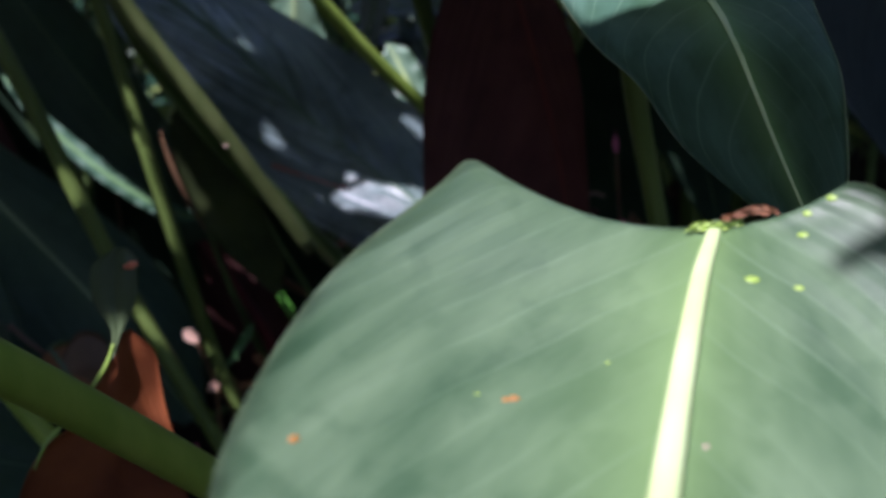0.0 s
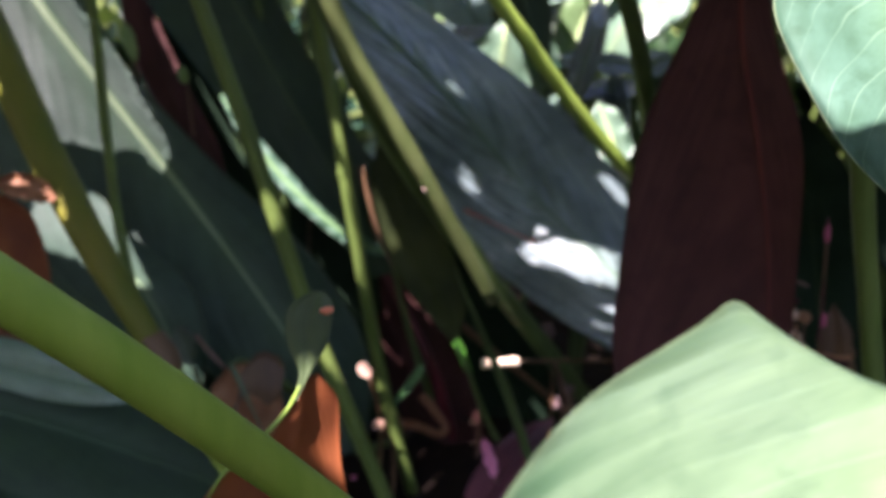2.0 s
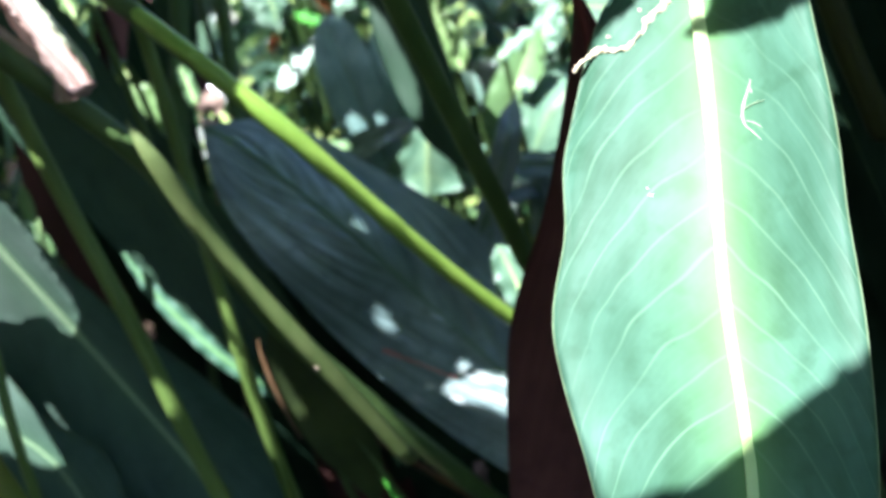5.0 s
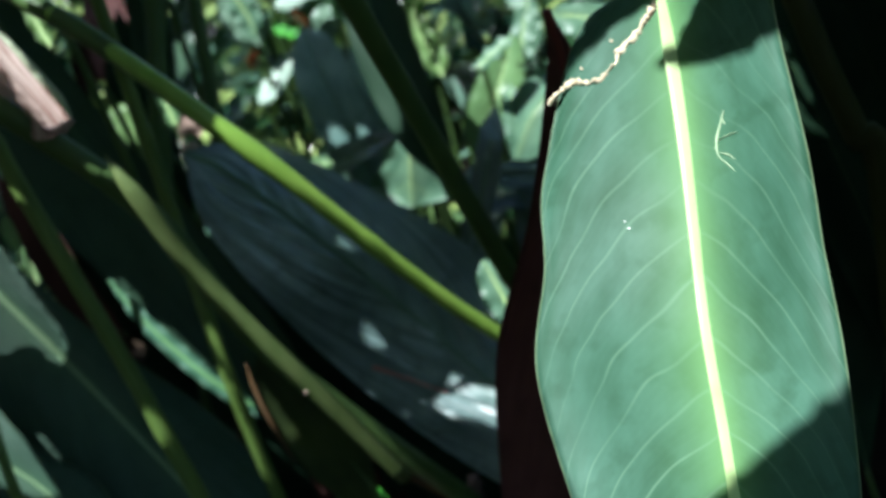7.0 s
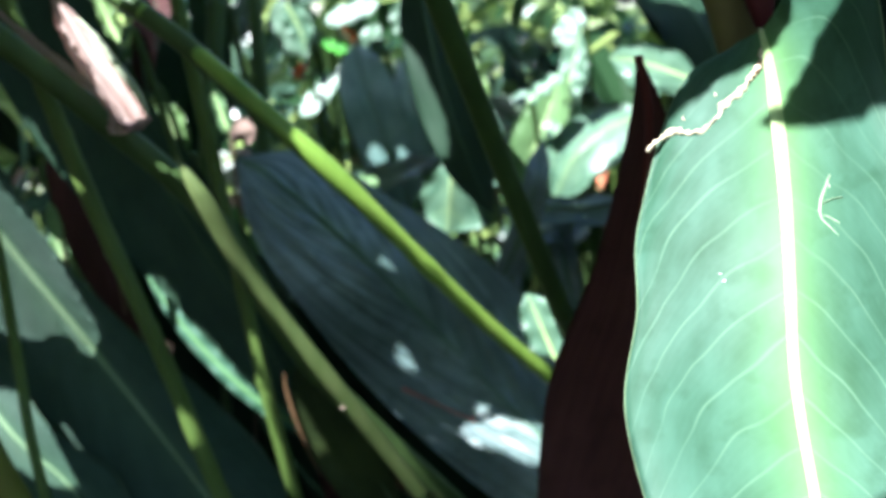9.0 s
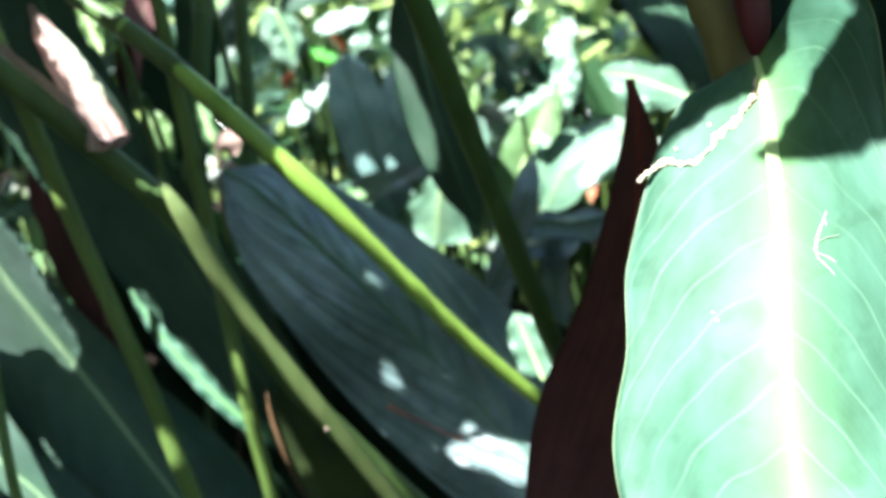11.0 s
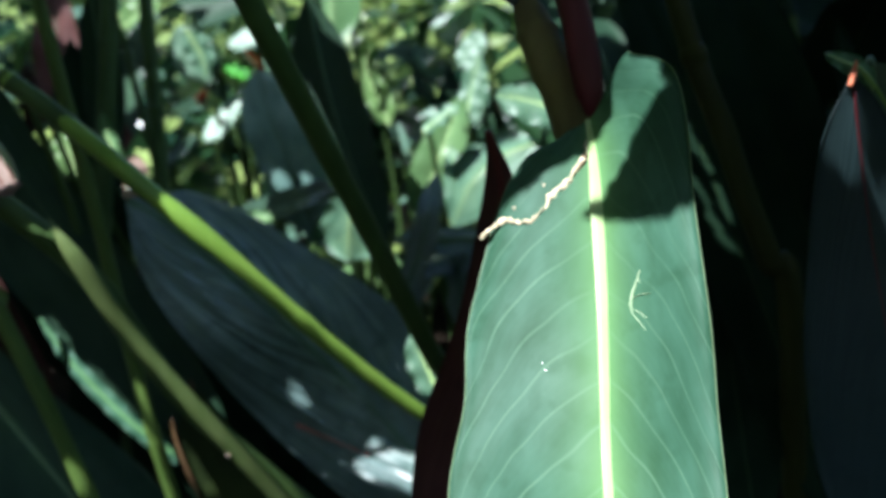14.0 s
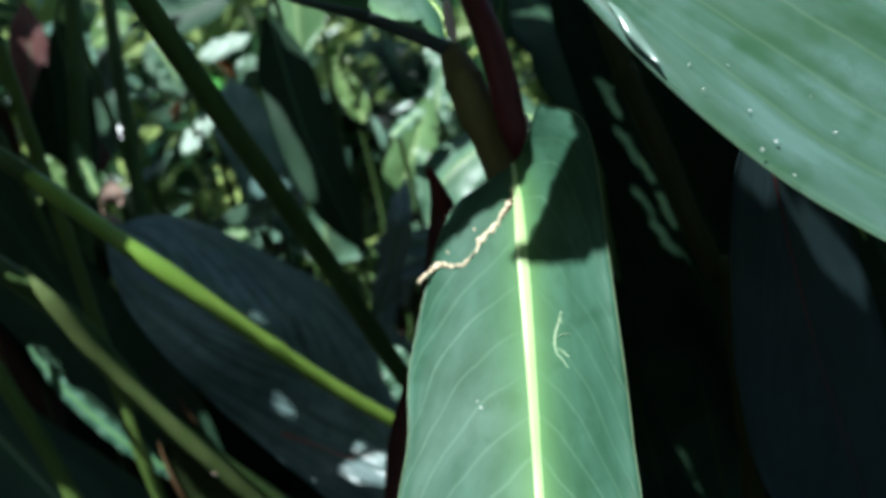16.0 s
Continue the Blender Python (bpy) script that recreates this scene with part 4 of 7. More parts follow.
leaf(strip, [
    ((-0.2505, 0.8886, 0.3388), (-0.2519, 0.8883, 0.3374), (-0.2490, 0.8889, 0.3403)),
    ((-0.2191, 0.8749, 0.2993), (-0.2246, 0.8740, 0.2954), (-0.2136, 0.8757, 0.3032)),
    ((-0.1757, 0.8605, 0.2569), (-0.1811, 0.8592, 0.2510), (-0.1692, 0.8618, 0.2627)),
    ((-0.1384, 0.8542, 0.2279), (-0.1424, 0.8527, 0.2212), (-0.1340, 0.8557, 0.2347)),
    ((-0.1117, 0.8559, 0.2125), (-0.1137, 0.8546, 0.2062), (-0.1088, 0.8573, 0.2189)),
    ((-0.0913, 0.8595, 0.2057), (-0.0923, 0.8590, 0.2033), (-0.0903, 0.8601, 0.2082)),
], GREEN, None, label="narrow rippled blade", nu=6, nv=140, wave=0.0019, waves=13)
part("petiole", tube([(-0.03, 0.93, 0), (-0.0681, 0.8575, 0.1257), (-0.0913, 0.8591, 0.2038)], [0.004, 0.003, 0.0015], 8), STEM_DARK, strip)

# ---- the rust leaf with its green bud, and the low dark leaf ----
rust = thing("canna_plant", (-0.10, 0.47, 0), "withered rust-brown canna leaf with a green tip", "plant", "canna plants")
leaf(rust, [
    ((-0.1149, 0.4064, 0.2475), (-0.1200, 0.4042, 0.2359), (-0.1090, 0.4066, 0.2495)),
    ((-0.1174, 0.4069, 0.2250), (-0.1330, 0.4002, 0.2143), (-0.1004, 0.4133, 0.2346)),
    ((-0.1227, 0.4067, 0.1988), (-0.1543, 0.3972, 0.1965), (-0.0977, 0.4164, 0.2012)),
    ((-0.1283, 0.4092, 0.1617), (-0.1698, 0.3916, 0.1668), (-0.0926, 0.4178, 0.1611)),
    ((-0.1309, 0.4078, 0.1066), (-0.1722, 0.4002, 0.1108), (-0.0967, 0.4157, 0.1022)),
    ((-0.1306, 0.4065, 0.0525), (-0.1365, 0.4067, 0.0523), (-0.1248, 0.4063, 0.0527)),
], RUST, None, label="rust-brown curled blade", nv=40, bow=0.1, wave=0.002, thick=0.001)
leaf(rust, [
    ((-0.1190, 0.4020, 0.2370), (-0.1210, 0.4020, 0.2350), (-0.1180, 0.4020, 0.2380)),
    ((-0.1150, 0.4060, 0.2500), (-0.1180, 0.4060, 0.2500), (-0.1120, 0.4060, 0.2520)),
    ((-0.1150, 0.4090, 0.2610), (-0.1240, 0.4090, 0.2610), (-0.1060, 0.4090, 0.2630)),
    ((-0.1150, 0.4110, 0.2730), (-0.1260, 0.4110, 0.2720), (-0.1040, 0.4110, 0.2740)),
    ((-0.1130, 0.4130, 0.2830), (-0.1240, 0.4130, 0.2810), (-0.1040, 0.4130, 0.2830)),
    ((-0.1100, 0.4140, 0.2880), (-0.1140, 0.4140, 0.2880), (-0.1080, 0.4140, 0.2880)),
], SPOON, None, label="small green spoon-shaped tip", nv=24, bow=0.15, thick=0.001)
part("edge", tube([(-0.1579, 0.3941, 0.1905), (-0.1509, 0.3964, 0.2026), (-0.1388, 0.3984, 0.2146), (-0.1235, 0.4005, 0.2323), (-0.1173, 0.4029, 0.2449)], [0.0006, 0.001, 0.0012, 0.0012, 0.0006], 6, 24), STEM_LIME, rust, "yellow-green leaf margin")
part("bud", tube([(-0.1090, 0.4080, 0.2800), (-0.1060, 0.4060, 0.2810), (-0.1030, 0.4060, 0.2820)], [0.001, 0.0021, 0.0012], 8, 8), CORAL, rust, "coral bud")
part("petiole", tube([(-0.10, 0.47, 0), (-0.10, 0.46, 0.04), (-0.1306, 0.4065, 0.0525)], [0.004, 0.004, 0.002], 8), STEM_BROWN, rust)

low = thing("canna_plant", (-0.10, 0.70, 0), "low dark canna leaf spread near the soil", "plant", "canna plants")
leaf(low, [
    ((-0.4647, 0.6796, 0.1164), (-0.4648, 0.6805, 0.1205), (-0.4646, 0.6787, 0.1123)),
    ((-0.4056, 0.6775, 0.1182), (-0.4233, 0.7268, 0.1538), (-0.3960, 0.6284, 0.0814)),
    ((-0.3378, 0.6721, 0.1058), (-0.3522, 0.7224, 0.1473), (-0.3315, 0.6219, 0.0638)),
    ((-0.2765, 0.6754, 0.0852), (-0.2786, 0.7248, 0.1246), (-0.2778, 0.6277, 0.0531)),
    ((-0.2136, 0.6781, 0.0621), (-0.2086, 0.7021, 0.0800), (-0.2223, 0.6535, 0.0412)),
    ((-0.1621, 0.6811, 0.0381), (-0.1601, 0.6819, 0.0424), (-0.1642, 0.6802, 0.0337)),
], DARK, RIB_DARK, 0.0012, "dark spreading blade", nv=36, bow=0.12, wave=0.003)
leaf(low, [
    ((-0.4090, 0.6800, 0.1530), (-0.4110, 0.6920, 0.1660), (-0.4060, 0.6680, 0.1430)),
    ((-0.3720, 0.6800, 0.1500), (-0.3730, 0.6920, 0.1660), (-0.3700, 0.6680, 0.1360)),
    ((-0.3430, 0.6800, 0.1440), (-0.3440, 0.6920, 0.1620), (-0.3410, 0.6680, 0.1280)),
    ((-0.3140, 0.6800, 0.1380), (-0.3150, 0.6920, 0.1540), (-0.3130, 0.6680, 0.1250)),
    ((-0.2890, 0.6800, 0.1340), (-0.2900, 0.6920, 0.1440), (-0.2880, 0.6680, 0.1250)),
    ((-0.2710, 0.6800, 0.1320), (-0.2720, 0.6920, 0.1350), (-0.2700, 0.6680, 0.1300)),
    ((-0.2650, 0.6800, 0.1320), (-0.2670, 0.6920, 0.1300), (-0.2640, 0.6680, 0.1340)),
], GLOSSY, None, label="curled-over pale underside", nv=24, bow=0.3, wave=0.001)
part("petiole", tube([(-0.10, 0.70, 0), (-0.11, 0.70, 0.03), (-0.1621, 0.6811, 0.0381)], [0.005, 0.004, 0.002], 8), STEM_DARK, low)

brownside = thing("canna_plant", (-0.36, 0.76, 0), "rusty brown leaf hanging among stems", "plant", "canna plants")
leaf(brownside, shape_stations([(-0.3990, 0.7200, 0.2750), (-0.3790, 0.7200, 0.2360), (-0.3700, 0.7200, 0.1920), (-0.3680, 0.7200, 0.1520), (-0.3750, 0.7200, 0.1190)], (0.026, 0.0, 0.004), 1.3, 1.0), RUST, None, label="rust-brown blade", nv=24, bow=0.1)
part("petiole", tube([(-0.36, 0.76, 0), (-0.3750, 0.7200, 0.1190)], [0.004, 0.002], 8), STEM_BROWN, brownside)

# ---- free stems ----
olive = stalk([(0.16, 0.88, 0), (-0.0680, 0.7150, 0.2938), (-0.1405, 0.6540, 0.4322), (-0.1992, 0.6326, 0.4961), (-0.2457, 0.6211, 0.5382), (-0.3002, 0.6207, 0.5844), (-0.3619, 0.6322, 0.6385)], 0.0085, STEM_DARK, "canna_cane", "leaning green canna stem with a split olive sheath", flat=0.8, joints=())
part("sheath", tube([(-0.0036, 0.7400, 0.1975), (-0.0645, 0.6880, 0.3044), (-0.1165, 0.6560, 0.3897), (-0.1390, 0.6340, 0.4432), (-0.1476, 0.6290, 0.4603), (-0.1562, 0.6285, 0.4767)], [0.0056, 0.0066, 0.0070, 0.0064, 0.0044, 0.0003], 14, 48, 0.6), STEM_OLIVE, olive, "olive leaf sheath")
for c, r in (((-0.0630, 0.6900, 0.2940), 0.0024), ((-0.0640, 0.6880, 0.3040), 0.0018), ((-0.1390, 0.6400, 0.4330), 0.0024)):
    bm = bmesh.new()
    bmesh.ops.create_icosphere(bm, subdivisions=2, radius=r, matrix=Matrix.Translation(c))
    part("gall", bm, HUSK, olive, "pale round gall")
bm, _, _ = blade([
    ((-0.2320, 0.6480, 0.5720), (-0.2330, 0.6480, 0.5700), (-0.2300, 0.6480, 0.5720)),
    ((-0.2210, 0.6400, 0.5570), (-0.2260, 0.6400, 0.5480), (-0.2160, 0.6400, 0.5600)),
    ((-0.2080, 0.6320, 0.5380), (-0.2140, 0.6320, 0.5280), (-0.2000, 0.6320, 0.5450)),
    ((-0.1950, 0.6260, 0.5210), (-0.2020, 0.6260, 0.5110), (-0.1870, 0.6260, 0.5280)),
    ((-0.1830, 0.6210, 0.5050), (-0.1900, 0.6210, 0.4990), (-0.1750, 0.6210, 0.5120)),
    ((-0.1760, 0.6190, 0.4950), (-0.1830, 0.6190, 0.4900), (-0.1690, 0.6190, 0.5000)),
], nu=10, nv=40, bow=0.35, wave=0.0010, waves=5, thick=0.0009, ragged=0.09)
part("husk", bm, SHEATH, olive, "dry papery pinkish husk")
part("margin", tube([(-0.2120, 0.6350, 0.5570), (-0.1990, 0.6300, 0.5440), (-0.1860, 0.6240, 0.5280), (-0.1740, 0.6190, 0.5130), (-0.1680, 0.6160, 0.5020)], [0.0006, 0.0020, 0.0026, 0.0024, 0.0010], 8, 30, 0.4), HUSK_GREEN, olive, "pale green margin of the husk")
part("torn_end", tube([(-0.1850, 0.6140, 0.4980), (-0.1800, 0.6140, 0.4950), (-0.1730, 0.6140, 0.4960), (-0.1660, 0.6140, 0.5000)], [0.0012, 0.0030, 0.0032, 0.0014], 8, 20, 0.6, ((0.3, 0.3), (0.7, 0.25))), WITHERED, olive, "greyish torn end of the husk")
bm, _, _ = blade([
    ((-0.2645, 0.6373, 0.5641), (-0.2651, 0.6371, 0.5629), (-0.2638, 0.6375, 0.5651)),
    ((-0.2373, 0.6302, 0.5423), (-0.2392, 0.6297, 0.5398), (-0.2357, 0.6307, 0.5446)),
    ((-0.2119, 0.6238, 0.5238), (-0.2141, 0.6233, 0.5213), (-0.2100, 0.6243, 0.5264)),
    ((-0.1929, 0.6221, 0.5075), (-0.1948, 0.6217, 0.5056), (-0.1910, 0.6225, 0.5095)),
    ((-0.1851, 0.6201, 0.4890), (-0.1949, 0.6204, 0.4894), (-0.1819, 0.6206, 0.4916)),
], nu=4, nv=30, bow=0.2, thick=0.0009, ragged=0.2)
part("husk", bm, SHEATH, olive, "torn papery sheath edge")

lime = stalk([(0.44, 0.92, 0), (0.25, 0.80, 0.17), (0.0670, 0.6800, 0.3300), (-0.0620, 0.6000, 0.4730), (-0.1470, 0.6060, 0.5460), (-0.2059, 0.6207, 0.5844), (-0.2742, 0.6322, 0.6385)], 0.0056, STEM_LIME, "canna_cane", "sunlit lime-green leaf stalk leaning across", knots=((0.5, 0.22),))
part("sheath", tube([(-0.0500, 0.6055, 0.4615), (-0.0700, 0.6000, 0.4800), (-0.1470, 0.6060, 0.5460), (-0.2059, 0.6207, 0.5844), (-0.2742, 0.6322, 0.6385)], [0.0052, 0.0062, 0.0060, 0.0058, 0.005], 14, 40), STEM_DARK, lime, "dark green sheath above the node")
stalk([(0.22, 0.86, 0), (0.1150, 0.7200, 0.2900), (0.0738, 0.6262, 0.3930), (0.0387, 0.5837, 0.4740), (0.0069, 0.5231, 0.5500), (-0.0297, 0.4514, 0.6403), (-0.0500, 0.4150, 0.7022)], 0.0066, STEM_DARK, "canna_cane", "dark green leaning canna stem", joints=(0.3,))
stalk([(-0.07, 0.73, 0), (-0.1464, 0.7251, 0.1800), (-0.1983, 0.7182, 0.3300), (-0.2380, 0.7169, 0.4330), (-0.2647, 0.7097, 0.5160), (-0.3050, 0.7000, 0.6400)], 0.0066, STEM, "canna_cane", "dull green leaning canna stem")
stalk([(-0.24, 0.72, 0), (-0.2879, 0.7209, 0.2153), (-0.3071, 0.7384, 0.3134), (-0.3143, 0.7361, 0.4024), (-0.3381, 0.7522, 0.5298), (-0.3622, 0.7772, 0.6473)], 0.0042, STEM, "canna_cane", "thin green canna stem")
stalk([(-0.06, 0.80, 0), (-0.0913, 0.7763, 0.1155), (-0.1158, 0.7390, 0.2493), (-0.1336, 0.7320, 0.3407), (-0.1554, 0.7436, 0.4433), (-0.1750, 0.7440, 0.5446), (-0.1980, 0.7450, 0.6644)], 0.0056, STEM, "canna_cane", "slender green canna stem with a sunlit stretch")
thick = stalk([(0.1021, 0.4396, 0.0128), (0.0160, 0.3690, 0.1147), (-0.0477, 0.3052, 0.1966), (-0.0937, 0.2588, 0.2580), (-0.1385, 0.2050, 0.3192), (-0.1745, 0.1709, 0.3601), (-0.1960, 0.1530, 0.3856)], 0.0080, STEM_YELLOW, "canna_cane", "thick green leaf stalk with a dried grey end", tip=1.0, joints=())
part("dried_end", tube([(-0.1650, 0.1630, 0.3640), (-0.1710, 0.1600, 0.3690), (-0.1790, 0.1570, 0.3750)], [0.0040, 0.0072, 0.0070], 14, 24, 0.85, ((0.3, 0.12), (0.6, 0.2))), FUZZ, thick, "grey-brown dried sheath")
fray = random.Random(11)
for k in range(26):
    a = Vector((-0.1650, 0.1630, 0.3640)).lerp(Vector((-0.1790, 0.1570, 0.3750)), fray.random()) + Vector((0, -0.0062, 0)) + Vector((fray.uniform(-1, 1), 0, fray.uniform(-1, 1))) * 0.0045
    b = a + Vector((fray.uniform(0.001, 0.006), fray.uniform(-0.002, 0.0005), fray.uniform(-0.007, -0.001)))
    part("fibre", tube([a, (a + b) / 2 + Vector((0, -0.0006, 0.0004)), b], [0.0005, 0.0005, 0.0001], 5, 6), FUZZ, thick)
olive2 = stalk([(-0.14, 0.68, 0), (-0.1900, 0.6480, 0.0800), (-0.2480, 0.6640, 0.1670), (-0.2970, 0.6820, 0.2360)], 0.0078, STEM_YELLOW, "canna_cane", "thick olive canna stem with a brown joint", joints=())
part("sheath", tube([(-0.2450, 0.6600, 0.1630), (-0.2960, 0.6770, 0.2370), (-0.3260, 0.6920, 0.2830), (-0.3500, 0.7060, 0.3210), (-0.3760, 0.7200, 0.3680), (-0.4080, 0.7370, 0.4260), (-0.4400, 0.7540, 0.4840)], [0.0090, 0.0120, 0.0135, 0.0142, 0.0146, 0.0146, 0.0146], 18, 60, 0.8), STEM_RUSTY, olive2, "stout rusty olive sheath")
part("joint", tube([(-0.2390, 0.6550, 0.1580), (-0.2450, 0.6550, 0.1700), (-0.2530, 0.6580, 0.1840)], [0.0100, 0.0118, 0.0085], 12, 10, 0.85), STEM_BROWN, olive2, "brown ring at the joint")
bm, _, _ = blade(shape_stations([(-0.3660, 0.6720, 0.2850), (-0.3530, 0.6720, 0.2850), (-0.3400, 0.6740, 0.2830), (-0.3250, 0.6760, 0.2760)], (0.004, 0, 0.010), start=0.5, end=0.4), nu=5, nv=20, bow=0.3, wave=0.002, thick=0.001, ragged=0.2)
part("flake", bm, SCRAP, olive2, "tan-brown flake of torn sheath")
stalk([(0.12, 0.98, 0), (0.0729, 0.7822, -0.0176), (0.0072, 0.7449, 0.1305), (-0.0384, 0.6973, 0.2348)], 0.0042, STEM_DARK, "canna_cane", "thin olive stem close to a leaning stem", tip=0.08, joints=(0.4,))
stalk([(0.13, 0.95, 0), (-0.0756, 0.8991, 0.1759), (-0.1155, 0.8953, 0.2524), (-0.1245, 0.8910, 0.2797)], 0.0035, STEM_BROWN, "canna_cane", "thin rusty stem in shade", tip=0.3, joints=(0.4,))

# ---- the leaves beside the hanging leaf ----
side = thing("canna_plant", (0.36, 0.62, 0), "canna leaf coloured dark for shade, with a reddish tip", "plant", "canna plants")
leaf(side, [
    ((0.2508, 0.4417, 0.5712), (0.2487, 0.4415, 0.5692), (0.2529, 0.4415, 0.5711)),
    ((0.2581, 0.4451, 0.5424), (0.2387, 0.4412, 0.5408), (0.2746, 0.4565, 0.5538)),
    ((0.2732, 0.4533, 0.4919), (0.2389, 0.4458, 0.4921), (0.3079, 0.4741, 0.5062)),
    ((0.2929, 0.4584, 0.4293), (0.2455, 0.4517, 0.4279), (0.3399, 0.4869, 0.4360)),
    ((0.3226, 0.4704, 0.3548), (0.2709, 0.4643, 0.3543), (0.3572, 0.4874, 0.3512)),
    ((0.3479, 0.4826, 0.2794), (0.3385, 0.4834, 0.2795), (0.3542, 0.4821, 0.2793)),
], BLUE_SHADE, STEM_RED, 0.0008, "blade coloured dark for shade", nv=40, bow=0.05)
part("tip", tube([(0.2490, 0.4400, 0.5675), (0.2510, 0.4411, 0.5732), (0.2526, 0.4432, 0.5786)], [0.0012, 0.0016, 0.0006], 8, 10), CORAL, side, "red withered tip")
# lime tube added along the edge to imitate light on it
part("margin", tube([(0.2600, 0.4550, 0.5750), (0.2740, 0.4620, 0.5630), (0.2890, 0.4700, 0.5460), (0.3040, 0.4770, 0.5250), (0.3260, 0.4850, 0.4920)], [0.0003, 0.0008, 0.0009, 0.0009, 0.0006], 8, 30, 0.6), STEM_LIME, side, "pale green tube added for the lit edge")
part("petiole", tube([(0.36, 0.62, 0), (0.3556, 0.4869, 0.2550), (0.3479, 0.4826, 0.2794)], [0.006, 0.005, 0.003], 10), STEM_DARK, side)
# blades in the near-black copy of the leaf green, for deep shade
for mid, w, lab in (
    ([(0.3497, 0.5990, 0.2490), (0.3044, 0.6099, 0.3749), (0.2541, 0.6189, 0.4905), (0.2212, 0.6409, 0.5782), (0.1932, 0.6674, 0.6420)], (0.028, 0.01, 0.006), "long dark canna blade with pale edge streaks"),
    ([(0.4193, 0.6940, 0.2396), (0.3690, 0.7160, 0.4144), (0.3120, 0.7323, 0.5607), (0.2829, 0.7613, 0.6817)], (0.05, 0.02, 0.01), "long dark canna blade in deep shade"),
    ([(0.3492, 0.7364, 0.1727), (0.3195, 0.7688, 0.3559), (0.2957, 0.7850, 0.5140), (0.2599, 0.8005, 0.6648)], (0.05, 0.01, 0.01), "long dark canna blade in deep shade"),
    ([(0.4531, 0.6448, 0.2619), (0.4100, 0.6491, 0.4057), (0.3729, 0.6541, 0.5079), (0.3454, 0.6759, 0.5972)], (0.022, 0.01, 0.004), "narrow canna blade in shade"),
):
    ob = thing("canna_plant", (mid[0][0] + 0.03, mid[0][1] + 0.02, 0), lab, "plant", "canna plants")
    leaf(ob, shape_stations(mid, w, start=0.45, end=0.6), SHADE, STEM_DARK, 0.0006, "blade coloured dark for shade", nv=36, bow=0.06, wave=0.002)
    part("petiole", tube([(mid[0][0] + 0.03, mid[0][1] + 0.02, 0), (mid[0][0] + 0.02, mid[0][1] + 0.01, mid[0][2] * 0.6), mid[0]], [0.005, 0.004, 0.002], 8), STEM_DARK, ob)
stalk([(0.36, 0.66, 0), (0.2940, 0.5850, 0.4100), (0.2750, 0.5800, 0.4560), (0.2570, 0.5800, 0.4950), (0.2430, 0.5850, 0.5340), (0.2270, 0.5900, 0.5710), (0.2080, 0.6000, 0.6300)], 0.0078, STEM_SHADE, "canna_cane", "olive canna stem coloured dark for deep shade", joints=(0.85,))

# ---- small things near the soil ----
def small_leaf(mid, wing, mat, label, name="fallen_leaf", category="leaf", **shape):
    """A short loose leaf or petal with its own stalk to the soil."""
    mid = [Vector(p) for p in mid]
    foot = (mid[0].x + 0.01, mid[0].y + 0.02, 0)
    ob = thing(name, foot, label, category, "small growth on the soil")
    leaf(ob, shape_stations(mid, wing, start=0.5, end=0.5, fold=0.2), mat, None, nu=4, nv=14, **shape)
    part("stalk", tube([foot, (foot[0], foot[1], mid[0].z * 0.6), mid[0]], [0.0018, 0.0015, 0.001], 6, 10), STEM_BROWN, ob)
    return ob


def twig(points, radius, label, mat):
    ob = thing("twig", (points[0][0], points[0][1], 0), label, "twig", "small growth on the soil")
    part("stick", tube(points, [radius, radius * 0.8, radius], 8, 24), mat, ob)
    return ob


small_leaf([(-0.0120, 0.8350, 0.0990), (-0.0200, 0.8350, 0.1160), (-0.0280, 0.8350, 0.1330), (-0.0360, 0.8350, 0.1500)], (0.0040, 0.001, 0), SPRIG, "bright green grass-like sprig in the shade", "sprig", "sprig")
small_leaf([(-0.0830, 0.8350, 0.0700), (-0.0730, 0.8350, 0.0830), (-0.0630, 0.8350, 0.0980), (-0.0550, 0.8350, 0.1130)], (0.0075, -0.003, 0.005), SPRIG_LEAF, "small bright green leaf near the soil", bow=0.3)
small_leaf([(-0.0120, 0.7200, 0.0130), (0.0050, 0.7450, 0.0370), (0.0290, 0.7700, 0.0630), (0.0610, 0.8000, 0.0800)], (0.026, 0.0, 0.010), PLUM, "dark purple leaf low in the shade", bow=0.2)
small_leaf([(0.0050, 0.7350, 0.0500), (0.0030, 0.7350, 0.0600), (-0.0010, 0.7350, 0.0730), (-0.0060, 0.7350, 0.0850)], (0.0055, -0.003, 0.001), MAGENTA, "magenta petal on a dark purple leaf", "petal", "petal", ragged=0.3, wave=0.001)
small_leaf([(-0.1010, 0.7570, 0.1240), (-0.1040, 0.7570, 0.1290), (-0.1080, 0.7570, 0.1330), (-0.1110, 0.7570, 0.1350)], (0.0042, -0.002, 0.004), PEACH, "small peach petal near the soil", "petal", "petal")
small_leaf([(-0.0890, 0.7650, 0.0790), (-0.0910, 0.7650, 0.0810), (-0.0930, 0.7650, 0.0820), (-0.0950, 0.7650, 0.0840)], (0.0050, -0.003, 0.004), PEACH, "tiny peach petal near the soil", "petal", "petal")
small_leaf([(0.0430, 0.8000, 0.0050), (0.0400, 0.8000, 0.0060), (0.0370, 0.8000, 0.0070), (0.0350, 0.8000, 0.0080)], (0.0042, -0.002, 0.004), PEACH, "tiny pale petal near the soil", "petal", "petal")
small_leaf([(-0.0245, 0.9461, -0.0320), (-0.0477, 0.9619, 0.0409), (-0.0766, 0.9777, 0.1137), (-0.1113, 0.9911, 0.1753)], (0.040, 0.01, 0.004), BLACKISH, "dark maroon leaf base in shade")
